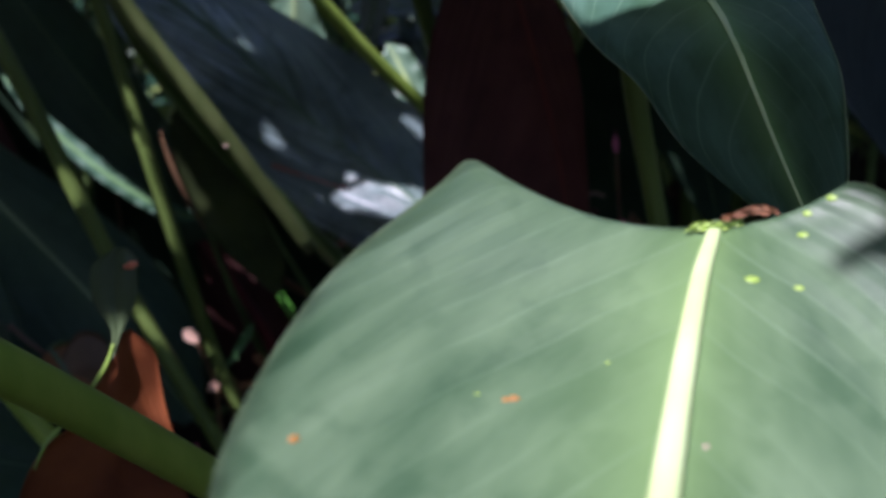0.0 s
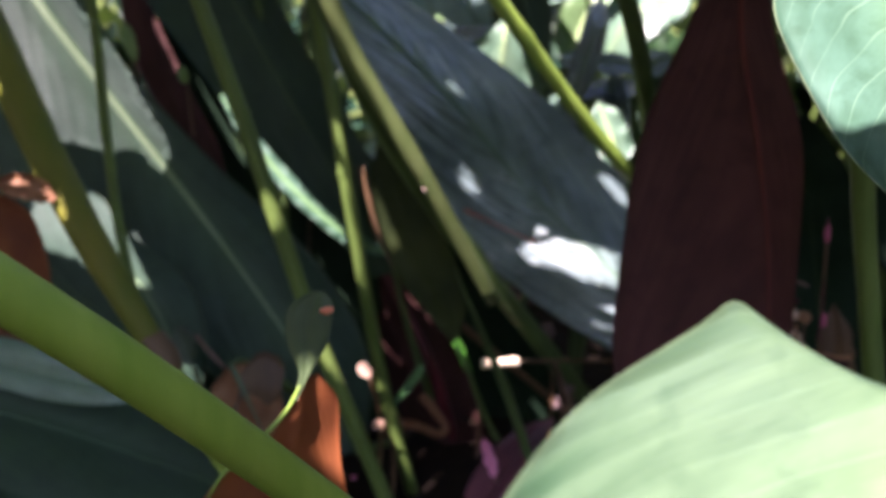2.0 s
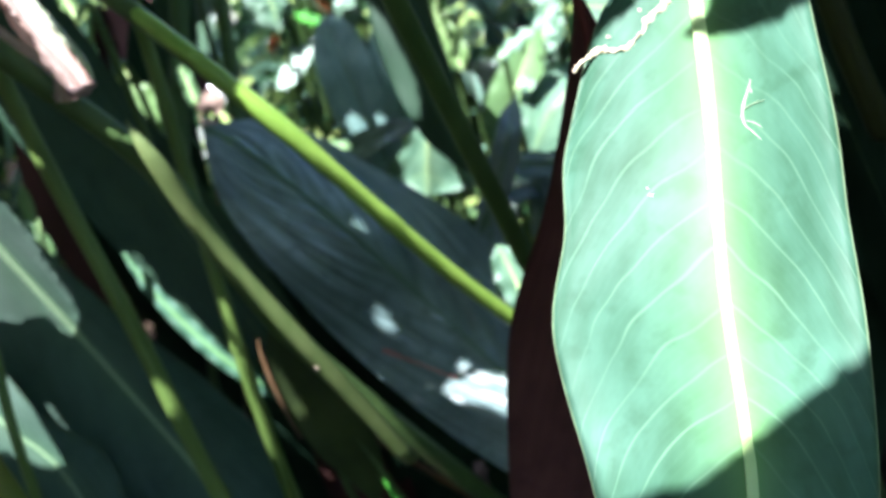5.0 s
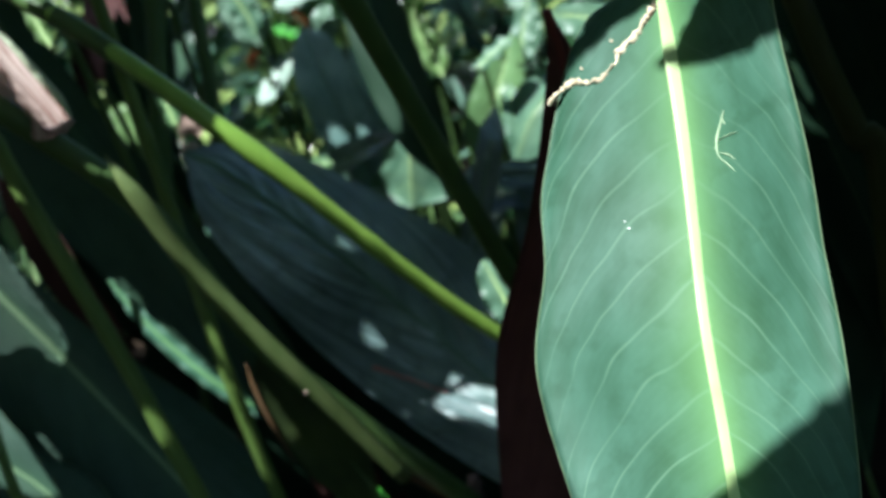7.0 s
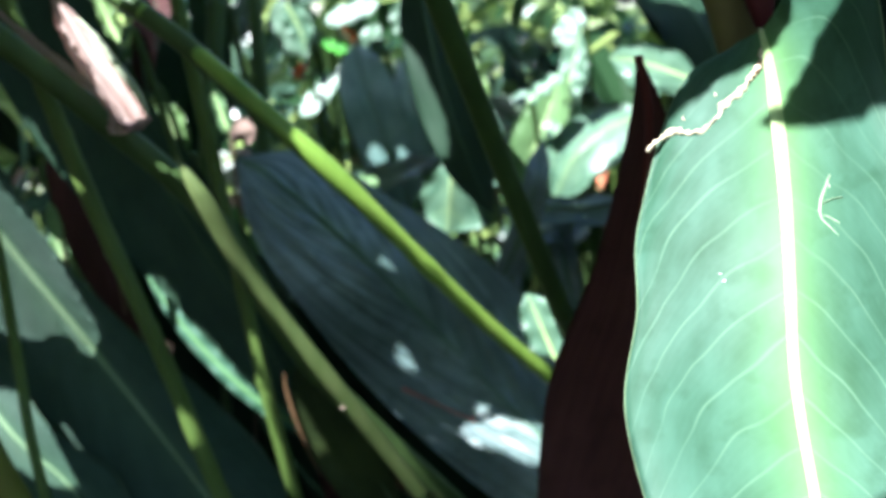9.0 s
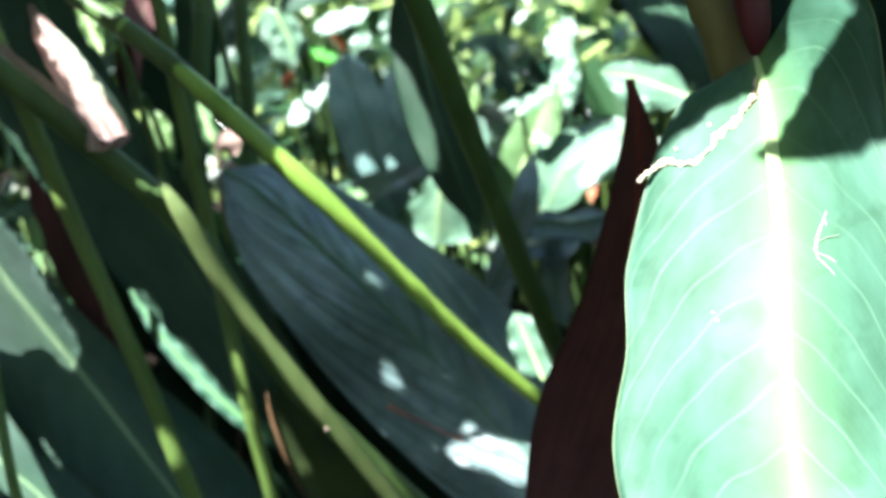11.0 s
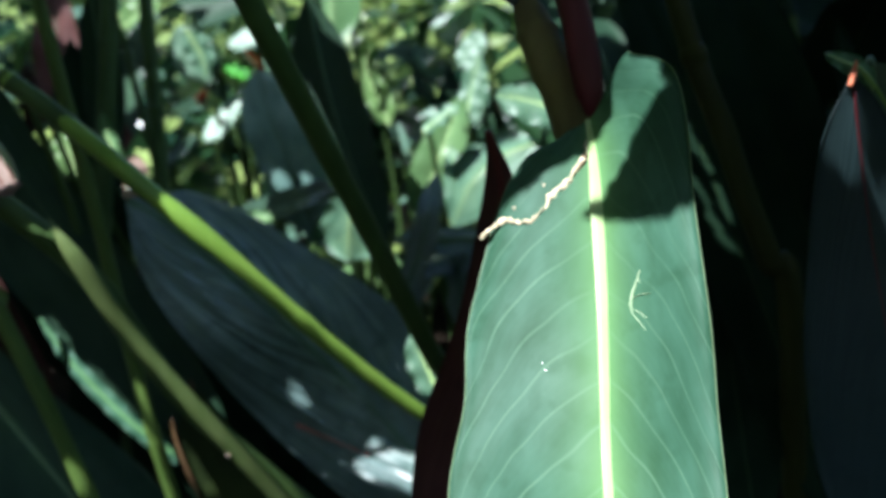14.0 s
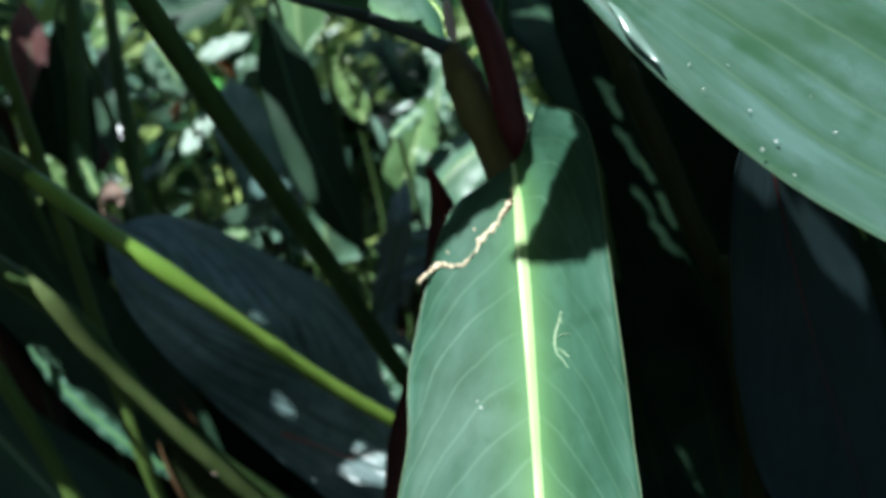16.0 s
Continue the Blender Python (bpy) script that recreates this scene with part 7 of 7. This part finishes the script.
GAPS = [
    # sunlit stretches of stems and small flecks: two ends and a half-width
    ((-0.1710, 1.3250, 0.4410), (-0.1190, 1.3570, 0.5060), 0.022),
    ((-0.0294, 1.2818, 0.4990), (-0.0038, 1.2834, 0.5088), 0.012),
    ((-0.1621, 1.3423, 0.5328), (-0.1660, 1.3470, 0.5500), 0.005),
    ((0.1764, 1.3275, 0.4905), (0.1757, 1.3376, 0.5387), 0.016),
    ((0.0119, 1.1045, 0.3883), (0.0304, 1.0956, 0.3478), 0.035),
    ((0.1956, 1.1142, 0.4498), (0.1485, 1.1075, 0.4140), 0.022),
    ((0.1364, 1.1213, 0.3814), (0.1313, 1.1338, 0.4407), 0.02),
    ((-0.0704, 1.2788, 0.3962), (-0.0684, 1.2782, 0.3943), 0.008),
    ((-0.0402, 1.2780, 0.3964), (-0.0395, 1.2778, 0.3957), 0.006),
    ((0.1599, 1.2338, 0.5224), (0.1578, 1.2213, 0.4753), 0.022),
    ((0.0314, 1.5498, 0.5291), (0.0636, 1.5269, 0.4469), 0.03),
    ((-0.1049, 1.3021, 0.3641), (-0.0887, 1.2963, 0.3438), 0.015),
    ((-0.3099, 1.2245, 0.4464), (-0.3078, 1.2225, 0.4369), 0.015),
    ((-0.4452, 1.2172, 0.3032), (-0.4416, 1.2131, 0.2839), 0.015),
    ((-0.2678, 0.8612, 0.5688), (-0.2564, 0.8560, 0.5451), 0.004),
    ((-0.2030, 0.9951, 0.4822), (-0.1991, 0.9907, 0.4617), 0.004),
    ((0.1265, 1.1788, 0.4672), (0.1086, 1.1678, 0.4103), 0.02),
    ((-0.0060, 1.3222, 0.6478), (-0.0069, 1.3056, 0.5722), 0.03),
    ((-0.1840, 0.9731, 0.4536), (-0.1783, 0.9735, 0.4570), 0.014),
    ((-0.1580, 1.4000, 0.5340), (-0.1120, 1.4000, 0.5240), 0.014),
    ((-0.1380, 1.4200, 0.5560), (-0.1030, 1.4200, 0.5240), 0.006),
    ((-0.1640, 1.3000, 0.4870), (-0.1640, 1.3000, 0.4920), 0.005),
    ((-0.2200, 1.2500, 0.4280), (-0.1680, 1.2500, 0.4590), 0.01),
    ((-0.1850, 1.3200, 0.5810), (-0.1630, 1.3200, 0.5200), 0.018),
    ((-0.2720, 1.3600, 0.5810), (-0.2210, 1.3600, 0.6230), 0.02),
    ((0.1940, 1.2200, 0.3660), (0.1960, 1.2200, 0.3940), 0.008),
    ((0.1640, 1.3500, 0.4490), (0.1660, 1.3500, 0.5150), 0.016),
    ((0.0370, 1.5000, 0.5130), (0.0480, 1.5000, 0.5640), 0.02),
    ((-0.1050, 0.4130, 0.2290), (-0.1034, 0.4142, 0.2100), 0.0065),
    ((-0.0620, 0.6001, 0.4728), (0.0670, 0.6801, 0.3299), 0.0068),
    ((-0.1400, 0.6330, 0.4440), (-0.0300, 0.7130, 0.2500), 0.0068),
    ((-0.1177, 0.8865, 0.2731), (-0.1048, 0.8870, 0.2288), 0.003),
    ((-0.0140, 0.8350, 0.1020), (-0.0350, 0.8350, 0.1480), 0.0045),
    ((-0.0810, 0.8350, 0.0720), (-0.0770, 0.8350, 0.0780), 0.004),
    ((-0.2483, 0.7623, 0.1273), (-0.2530, 0.7640, 0.1350), 0.0025),
    ((-0.2477, 0.8869, 0.3356), (-0.2191, 0.8749, 0.2993), 0.0065),
    ((-0.2191, 0.8749, 0.2993), (-0.1757, 0.8605, 0.2569), 0.0075),
    ((-0.1757, 0.8605, 0.2569), (-0.1384, 0.8542, 0.2279), 0.0075),
    ((-0.1384, 0.8542, 0.2279), (-0.0932, 0.8588, 0.2070), 0.0052),
    ((-0.0249, 0.8543, 0.2790), (-0.0249, 0.8532, 0.2730), 0.0036),
    ((-0.0003, 0.8289, 0.2187), (0.0100, 0.8270, 0.2190), 0.0026),
    ((-0.0295, 0.8403, 0.2321), (-0.0292, 0.8403, 0.2321), 0.0022),
    ((0.0405, 0.8350, 0.2386), (0.0430, 0.8349, 0.2388), 0.0018),
    ((-0.0405, 0.8690, 0.3580), (-0.0406, 0.8670, 0.3557), 0.0022),
    ((-0.1215, 0.7390, 0.2770), (-0.1090, 0.7460, 0.2150), 0.0046),
    ((0.0040, 0.7670, 0.1370), (0.0170, 0.7670, 0.1400), 0.005),
    ((-0.0900, 0.7650, 0.0800), (-0.0940, 0.7650, 0.0830), 0.006),
    ((-0.1050, 0.7570, 0.1290), (-0.1080, 0.7570, 0.1320), 0.0036),
    ((0.1695, 0.9246, 0.5180), (0.2134, 0.9230, 0.5140), 0.015),
    ((0.0724, 0.7633, 0.3503), (0.0863, 0.7570, 0.3218), 0.012),
    ((-0.0743, 0.9571, 0.4095), (-0.0563, 0.9574, 0.4123), 0.010),
    ((-0.2190, 0.6400, 0.5590), (-0.1780, 0.6200, 0.5000), 0.0065),
    ((-0.3566, 0.9116, 0.4683), (-0.3308, 0.9067, 0.4218), 0.0050),
    ((-0.2580, 0.7935, 0.1140), (-0.2566, 0.7921, 0.1060), 0.0060),
    ((0.0804, 0.8600, 0.3271), (0.0975, 0.8559, 0.3082), 0.006),
    ((0.3250, 0.7200, 0.0920), (0.3260, 0.7200, 0.0960), 0.012),
    ((0.3180, 0.7600, 0.1420), (0.3190, 0.7600, 0.1460), 0.004),
    ((0.2220, 0.6350, 0.5660), (0.2290, 0.6290, 0.5480), 0.0013),
    ((0.2300, 0.6250, 0.5350), (0.2390, 0.6230, 0.5210), 0.0014),
    ((0.2410, 0.6225, 0.5180), (0.2490, 0.6210, 0.5060), 0.0012),
    ((0.2370, 0.6150, 0.5000), (0.2440, 0.6140, 0.4890), 0.0011),
    ((0.2540, 0.6190, 0.4920), (0.2610, 0.6170, 0.4790), 0.0012),
    ((0.2490, 0.6110, 0.4750), (0.2560, 0.6110, 0.4660), 0.0014),
    ((0.2580, 0.6120, 0.4640), (0.2640, 0.6130, 0.4570), 0.0012),
    ((0.2475, 0.4408, 0.5660), (0.2435, 0.4430, 0.5450), 0.0042),
    ((0.2435, 0.4430, 0.5450), (0.2530, 0.4445, 0.5430), 0.005),
    ((0.2920, 0.4660, 0.4970), (0.3110, 0.4750, 0.4810), 0.006),
    ((0.2840, 0.4620, 0.5160), (0.2890, 0.4660, 0.5080), 0.0016),
    ((0.2350, 1.1000, 0.4930), (0.1950, 1.1000, 0.5180), 0.016),
    ((0.1860, 1.3800, 0.4630), (0.1830, 1.3800, 0.5110), 0.014),
    ((0.1820, 1.4000, 0.5690), (0.1650, 1.4000, 0.5380), 0.018),
    ((0.1280, 1.1000, 0.5040), (0.1030, 1.1000, 0.4810), 0.008),
    ((0.1020, 0.5080, 0.6200), (0.0850, 0.5080, 0.6260), 0.01),
    ((0.1080, 0.4950, 0.6130), (0.1030, 0.4950, 0.6230), 0.005),
    ((-0.1650, 1.3600, 0.5130), (-0.2040, 1.3600, 0.5840), 0.016),
    ((-0.1450, 1.3800, 0.5580), (-0.0720, 1.3800, 0.5840), 0.01),
    ((-0.0310, 1.4000, 0.5410), (-0.0490, 1.4000, 0.5860), 0.012),
    ((-0.1110, 1.3600, 0.5210), (-0.1490, 1.3600, 0.5340), 0.01),
    ((-0.0740, 1.4200, 0.5130), (-0.0760, 1.4200, 0.5580), 0.008),
]
PLANE = Vector((0, 0.35, 1.1))
U = SUN.cross(Vector((0, 0, 1))).normalized()
V = SUN.cross(U).normalized()


def on_plane(p):
    d = Vector(p) - PLANE
    return d.dot(U), d.dot(V)


gaps = [(*on_plane(a), *on_plane(b), r) for a, b, r in GAPS]
shapes = [[on_plane(p) for p in q] for q in PATCHES]


VEILED = 5


def inside(q, u, v):
    """Whether a place lies within an outline."""
    odd = False
    for (a, b), (c, d) in zip(q, q[1:] + q[:1]):
        if (b > v) != (d > v) and u < (c - a) * (v - b) / (d - b) + a:
            odd = not odd
    return odd


def clear_of_sun(u, v):
    """How far a place in the canopy lies from the nearest gap; below zero inside one."""
    best = 9.0
    for a, b, c, d, r in gaps:
        du, dv = c - a, d - b
        s = max(0.0, min(1.0, ((u - a) * du + (v - b) * dv) / (du * du + dv * dv + 1e-9)))
        best = min(best, math.hypot(u - a - s * du, v - b - s * dv) - r)
    for q in shapes:
        inside, near = False, 9.0
        for (a, b), (c, d) in zip(q, q[1:] + q[:1]):
            if (b > v) != (d > v) and u < (c - a) * (v - b) / (d - b) + a:
                inside = not inside
            du, dv = c - a, d - b
            s = max(0.0, min(1.0, ((u - a) * du + (v - b) * dv) / (du * du + dv * dv + 1e-9)))
            near = min(near, math.hypot(u - a - s * du, v - b - s * dv))
        best = min(best, -near if inside else near)
    return best


hearts = [sum((Vector(p) for p in q), Vector()) / len(q) for q in PATCHES]


def shades_a_patch(points):
    """True where one of the points stands between the sun and a sunlit place."""
    for p in points:
        u, v = on_plane(p)
        for q, c in zip(shapes, hearts):
            if (p - c).dot(SUN) < 0.0:
                continue
            us, vs = [a for a, _ in q], [b for _, b in q]
            if min(us) - 0.03 < u < max(us) + 0.03 and min(vs) - 0.03 < v < max(vs) + 0.03 and clear_of_sun(u, v) < 0.02:
                return True
        for (a, b, c, d, r), (p0, _, _) in zip(gaps, GAPS):
            du, dv = c - a, d - b
            s = max(0.0, min(1.0, ((u - a) * du + (v - b) * dv) / (du * du + dv * dv + 1e-9)))
            if math.hypot(u - a - s * du, v - b - s * dv) < r + 0.01 and (p - Vector(p0)).dot(SUN) > 0.0:
                return True
    return False


# ---- plants behind ----
rng = random.Random(7)


def upright_leaf(material, length, width, droop, seed):
    """A canna leaf on its stalk, the foot at the origin, leaning towards +x."""
    ob = thing("canna_plant", (0, 0, 0), "canna leaf on a tall stalk in the thicket behind", "plant", "thicket leaves")
    h = length * 1.1
    foot = [(0, 0, 0), (0.02, 0, h * 0.5), (0.07, 0, h)]
    mid = [(0.07, 0, h), (0.07 + length * 0.25, 0, h + length * 0.32), (0.07 + length * 0.55, 0, h + length * (0.5 - droop * 0.3)), (0.07 + length * 0.8, 0, h + length * (0.5 - droop))]
    part("stalk", tube(foot, [0.006, 0.005, 0.003], 8, 10), STEM, ob)
    leaf(ob, shape_stations(mid, (0, width, 0), start=0.4, end=0.6, fold=0.2), material, RIB_DARK, 0.002, nu=5, nv=18, bow=0.06, wave=0.006, seed=seed)
    return ob


models = []
for k, (mat, length, width, droop) in enumerate(((GREY, 0.36, 0.055, 0.3), (BRIGHT, 0.32, 0.05, 0.6), (DARK, 0.42, 0.06, 0.1), (BRIGHT, 0.25, 0.045, 0.9), (GREY, 0.30, 0.06, 0.8))):
    models.append(upright_leaf(mat, length, width, droop, k))
spots = []
for k in range(250):
    y = 1.7 + 2.6 * rng.random() ** 1.4
    x = rng.uniform(-0.62, 0.62) * (y + 0.3)
    s = rng.uniform(0.65, 1.4)
    # the far left gets only the darkened leaf, since that side is shade
    spots.append((x, y, s * 0.62, rng.uniform(0, 360), rng.uniform(-18, 18), rng.choice((0, 1, 2, 3, 4, 2)) if x > -0.28 * (y + 0.3) else 2))
# leaves added out of view at both sides, to cut the ambient light
for k in range(190):
    right = k % 5 < 3
    y = rng.uniform(0.15, 1.9) if right else rng.uniform(0.65, 1.9)
    x = (rng.uniform(0.45, 1.3) if right else rng.uniform(-1.4, -0.5)) + (0.40 if right else -0.40) * y
    s = rng.uniform(0.9, 1.6)
    spots.append((x, y, s, rng.uniform(0, 360), rng.uniform(-14, 14), 2 if right else (0, 2, 4)[k % 3]))
# darkened leaves added to fill a shaded gap by the hanging leaf
for k in range(60):
    y = rng.uniform(1.15, 2.3)
    x = rng.uniform(0.27, 0.55) * (y + 0.1)
    spots.append((x, y, rng.uniform(0.8, 1.4), rng.uniform(0, 360), rng.uniform(-14, 14), 2))
spots.sort(key=lambda p: (p[0] ** 2 + p[1] ** 2) if abs(p[0]) < 0.55 * (p[1] + 0.2) else 99)
verts, faces, slots, mats, base = [], [], [], [GREY, BRIGHT, DARK, STEM, RIB_DARK], 0
placed = set()
for n, (x, y, s, turn, lean, which) in enumerate(spots):
    m = pose(x, y, 0, lean, lean * 0.6, turn) @ Matrix.Diagonal((s, s, s, 1))
    if shades_a_patch([m @ v.co for o in models[which].children for v in list(o.data.vertices)[::3]]):
        continue
    if which not in placed:
        placed.add(which)
        models[which].matrix_basis = m
    elif n < 200:
        copy_thing(models[which], m).matrix_basis = m
    else:
        for o in models[which].children_recursive:
            me = o.data
            verts += [m @ v.co for v in me.vertices]
            faces += [[i + base for i in p.vertices] for p in me.polygons]
            slots += [mats.index(me.materials[0])] * len(me.polygons)
            base += len(me.vertices)
me = bpy.data.meshes.new("thicket")
me.from_pydata(verts, [], faces)
for mat in mats:
    me.materials.append(mat)
me.polygons.foreach_set("material_index", slots)
me.polygons.foreach_set("use_smooth", [True] * len(faces))
tagged(new("thicket", me), "thicket of green canna leaves, with unseen ones added at the sides", "foliage", kind="stuff")

rng = random.Random(21)
# far foliage: leafy mass to close the view
bm = bmesh.new()


def leaflet(bm, c, n, size, aspect, spin):
    z = n.normalized()
    a = z.orthogonal().normalized()
    a = (Matrix.Rotation(spin, 3, z) @ a)
    b = z.cross(a)
    pts = [(-1, 0, 0), (-0.45, 0.8, 0.12), (0.35, 0.75, 0.12), (1, 0, -0.1), (0.35, -0.75, 0.12), (-0.45, -0.8, 0.12)]
    vs = [bm.verts.new(c + a * (p * size) + b * (q * size * aspect) + z * (r * size)) for p, q, r in pts]
    bm.faces.new((vs[0], vs[3], vs[2], vs[1]))
    bm.faces.new((vs[0], vs[5], vs[4], vs[3]))


for k in range(4600):
    y = 1.8 + 5.2 * rng.random() ** 1.3
    x = rng.uniform(-0.75, 0.75) * (y + 0.6)
    z = rng.uniform(0.02, 0.5 if k % 3 == 0 else 0.55 + 0.45 * y) + 0.06 * math.sin(x * 5 + y)
    if noise.noise((x * 1.6, y * 1.6, z * 2.2)) < -0.12:
        continue
    n = Vector((rng.uniform(-1, 1), rng.uniform(-1.2, 0.4), rng.uniform(-0.2, 1.2)))
    leaflet(bm, Vector((x, y, z)), n, rng.uniform(0.05, 0.17), rng.uniform(0.25, 0.5), rng.uniform(0, 6.3))
tagged(part("far_foliage", bm, FAR, smooth=False), "dense sunlit shrubs and leaves in the distance", "foliage", kind="stuff")

for name, mat, seed, label in (("far_shrub", FAR, 5, "yellow-green shrub leaves behind the cannas"), ("far_shrub", TEAL, 6, "blue-green glossy leaves behind the cannas")):
    rng = random.Random(seed)
    bm = bmesh.new()
    for k in range(4600):
        y = 1.60 + 1.7 * rng.random() ** 1.2
        x = rng.uniform(-0.58, 0.50) * (y + 0.2)
        z = rng.uniform(0.10, 0.42 + 0.34 * y)
        if noise.noise((x * 4.0 + seed * 3, y * 2.5, z * 4.0)) < 0.06:
            continue
        n = Vector((rng.uniform(-1, 0.6), rng.uniform(-1.2, 0.2), rng.uniform(-0.1, 1.2)))
        leaflet(bm, Vector((x, y, z)), n, rng.uniform(0.016, 0.060), rng.uniform(0.28, 0.5), rng.uniform(0, 6.3))
    tagged(part(name, bm, mat, smooth=False), label, "foliage", kind="stuff")

# leafy ring added all round, lower behind the camera to admit sky light
bm = bmesh.new()
for k in range(7000):
    a = rng.uniform(0, 2 * math.pi)
    r = rng.uniform(7.5, 9.5)
    z = rng.uniform(0, 5.0)
    if math.sin(a) < 0.1 and z > 2.6:
        continue
    leaflet(bm, Vector((r * math.cos(a), r * math.sin(a), z)), Vector((-math.cos(a), -math.sin(a), rng.uniform(-0.3, 0.9))), rng.uniform(0.15, 0.36), 0.6, rng.uniform(0, 6.3))
tagged(part("hedge", bm, FAR, smooth=False), "leafy hedge added to enclose the bed", "hedge", kind="stuff")

# ---- unseen leaf canopy, added to shade all but the gaps ----
rng = random.Random(22)


def canopy_leaf(u, v, size, high=0.0):
    c = PLANE + U * u + V * v
    n = SUN + Vector((rng.uniform(-0.3, 0.3), rng.uniform(-0.3, 0.3), 0))
    lift = 0.12 + 0.30 * noise.noise((u * 3, v * 3, 1.7)) + rng.uniform(0, 0.22)
    drop = (c.z - 0.30) / SUN.z
    low = 0.32 * max(0.0, min(1.0, (c.y - SUN.y * drop - 0.50) / 0.22))
    leaflet(bm, c + SUN * (max(0.0, lift * (1 - low)) + high - low), n, size, 0.8, rng.uniform(0, 6.3))


bm = bmesh.new()
STEP = 0.02
for i in range(-75, 76):
    for j in range(-100, 100):
        u, v = (i + 0.5 * (j % 2)) * STEP, j * STEP * 0.9
        c = PLANE + U * u + V * v
        drop = (c.z - 0.30) / SUN.z
        x, y = c.x - SUN.x * drop, c.y - SUN.y * drop
        ragged = 0.12 * noise.noise((u * 4, v * 4, 8.0))
        if not (-0.75 + ragged < x < 0.75 + ragged and -0.20 + ragged < y < 1.55 + ragged):
            continue
        if y > 1.05 + ragged and noise.noise((u * 6.5, v * 6.5, 4.2)) > (0.60 if y < 1.58 else 0.10):
            continue
        free = clear_of_sun(u, v)
        if free < -0.018:
            continue
        if free < 0.020:
            for a in range(-3, 4):
                for b in range(-3, 4):
                    p, q = u + a * 0.0034, v + b * 0.0034
                    if clear_of_sun(p, q) > 0.0028:
                        canopy_leaf(p, q, 0.0040)
        else:
            for k in range(3):
                canopy_leaf(u + rng.uniform(-0.005, 0.005), v + rng.uniform(-0.005, 0.005), rng.uniform(0.018, 0.022))
# coarser leaves added on the right, only to darken that side
for i in range(-60, 61):
    for j in range(-60, 60):
        u, v = (i + 0.5 * (j % 2)) * 0.05, j * 0.045
        c = PLANE + U * u + V * v
        drop = (c.z - 0.30) / SUN.z
        x, y = c.x - SUN.x * drop, c.y - SUN.y * drop
        if 0.72 < x < 2.3 and -0.4 < y < 1.9 and noise.noise((u * 3, v * 3, 9.1)) < 0.3 and clear_of_sun(u, v) > 0.06:
            for k in range(2):
                canopy_leaf(u + rng.uniform(-0.012, 0.012), v + rng.uniform(-0.012, 0.012), rng.uniform(0.032, 0.045))
# fine leaflets added over this outline to halve the sun on the broad leaf
thin = shapes[VEILED]
lo_u, hi_u = min(a for a, _ in thin), max(a for a, _ in thin)
lo_v, hi_v = min(b for _, b in thin), max(b for _, b in thin)
for j in range(int((hi_v - lo_v) / 0.0029) + 1):
    for i in range(int((hi_u - lo_u) / 0.0034) + 1):
        u, v = lo_u + (i + 0.5 * (j % 2)) * 0.0034, lo_v + j * 0.0029
        if inside(thin, u, v):
            canopy_leaf(u, v, 0.0019, 0.4)
# coarse leaves added further back, to break up the sun there
for i in range(-45, 46):
    for j in range(-60, 60):
        u, v = (i + 0.5 * (j % 2)) * 0.055, j * 0.05
        c = PLANE + U * u + V * v
        drop = (c.z - 0.30) / SUN.z
        x, y = c.x - SUN.x * drop, c.y - SUN.y * drop
        if not (1.5 < y < 2.6 and abs(x) < 0.6 * y + 0.4) or noise.noise((u * 5.5, v * 5.5, 4.2)) > -0.02 or clear_of_sun(u, v) < 0.05:
            continue
        for k in range(2):
            canopy_leaf(u + rng.uniform(-0.015, 0.015), v + rng.uniform(-0.015, 0.015), rng.uniform(0.035, 0.045))
tagged(part("canopy", bm, FAR, smooth=False), "leaf layer added out of view, gapped where sun should fall", "foliage", kind="stuff")

# ---- litter on the soil ----
bm = bmesh.new()
for k in range(900):
    x, y = rng.uniform(-0.8, 0.8), rng.uniform(0.3, 2.2)
    n = Vector((rng.uniform(-0.5, 0.5), rng.uniform(-0.5, 0.5), 1))
    leaflet(bm, Vector((x, y, 0.012 + rng.uniform(0, 0.015) + ground_height(x, y - 0.8))), n, rng.uniform(0.006, 0.022), rng.uniform(0.3, 0.6), rng.uniform(0, 6.3))
tagged(part("leaf_litter", bm, LITTER, smooth=False), "dry brown leaf litter, darkened for shade", "litter", kind="stuff")
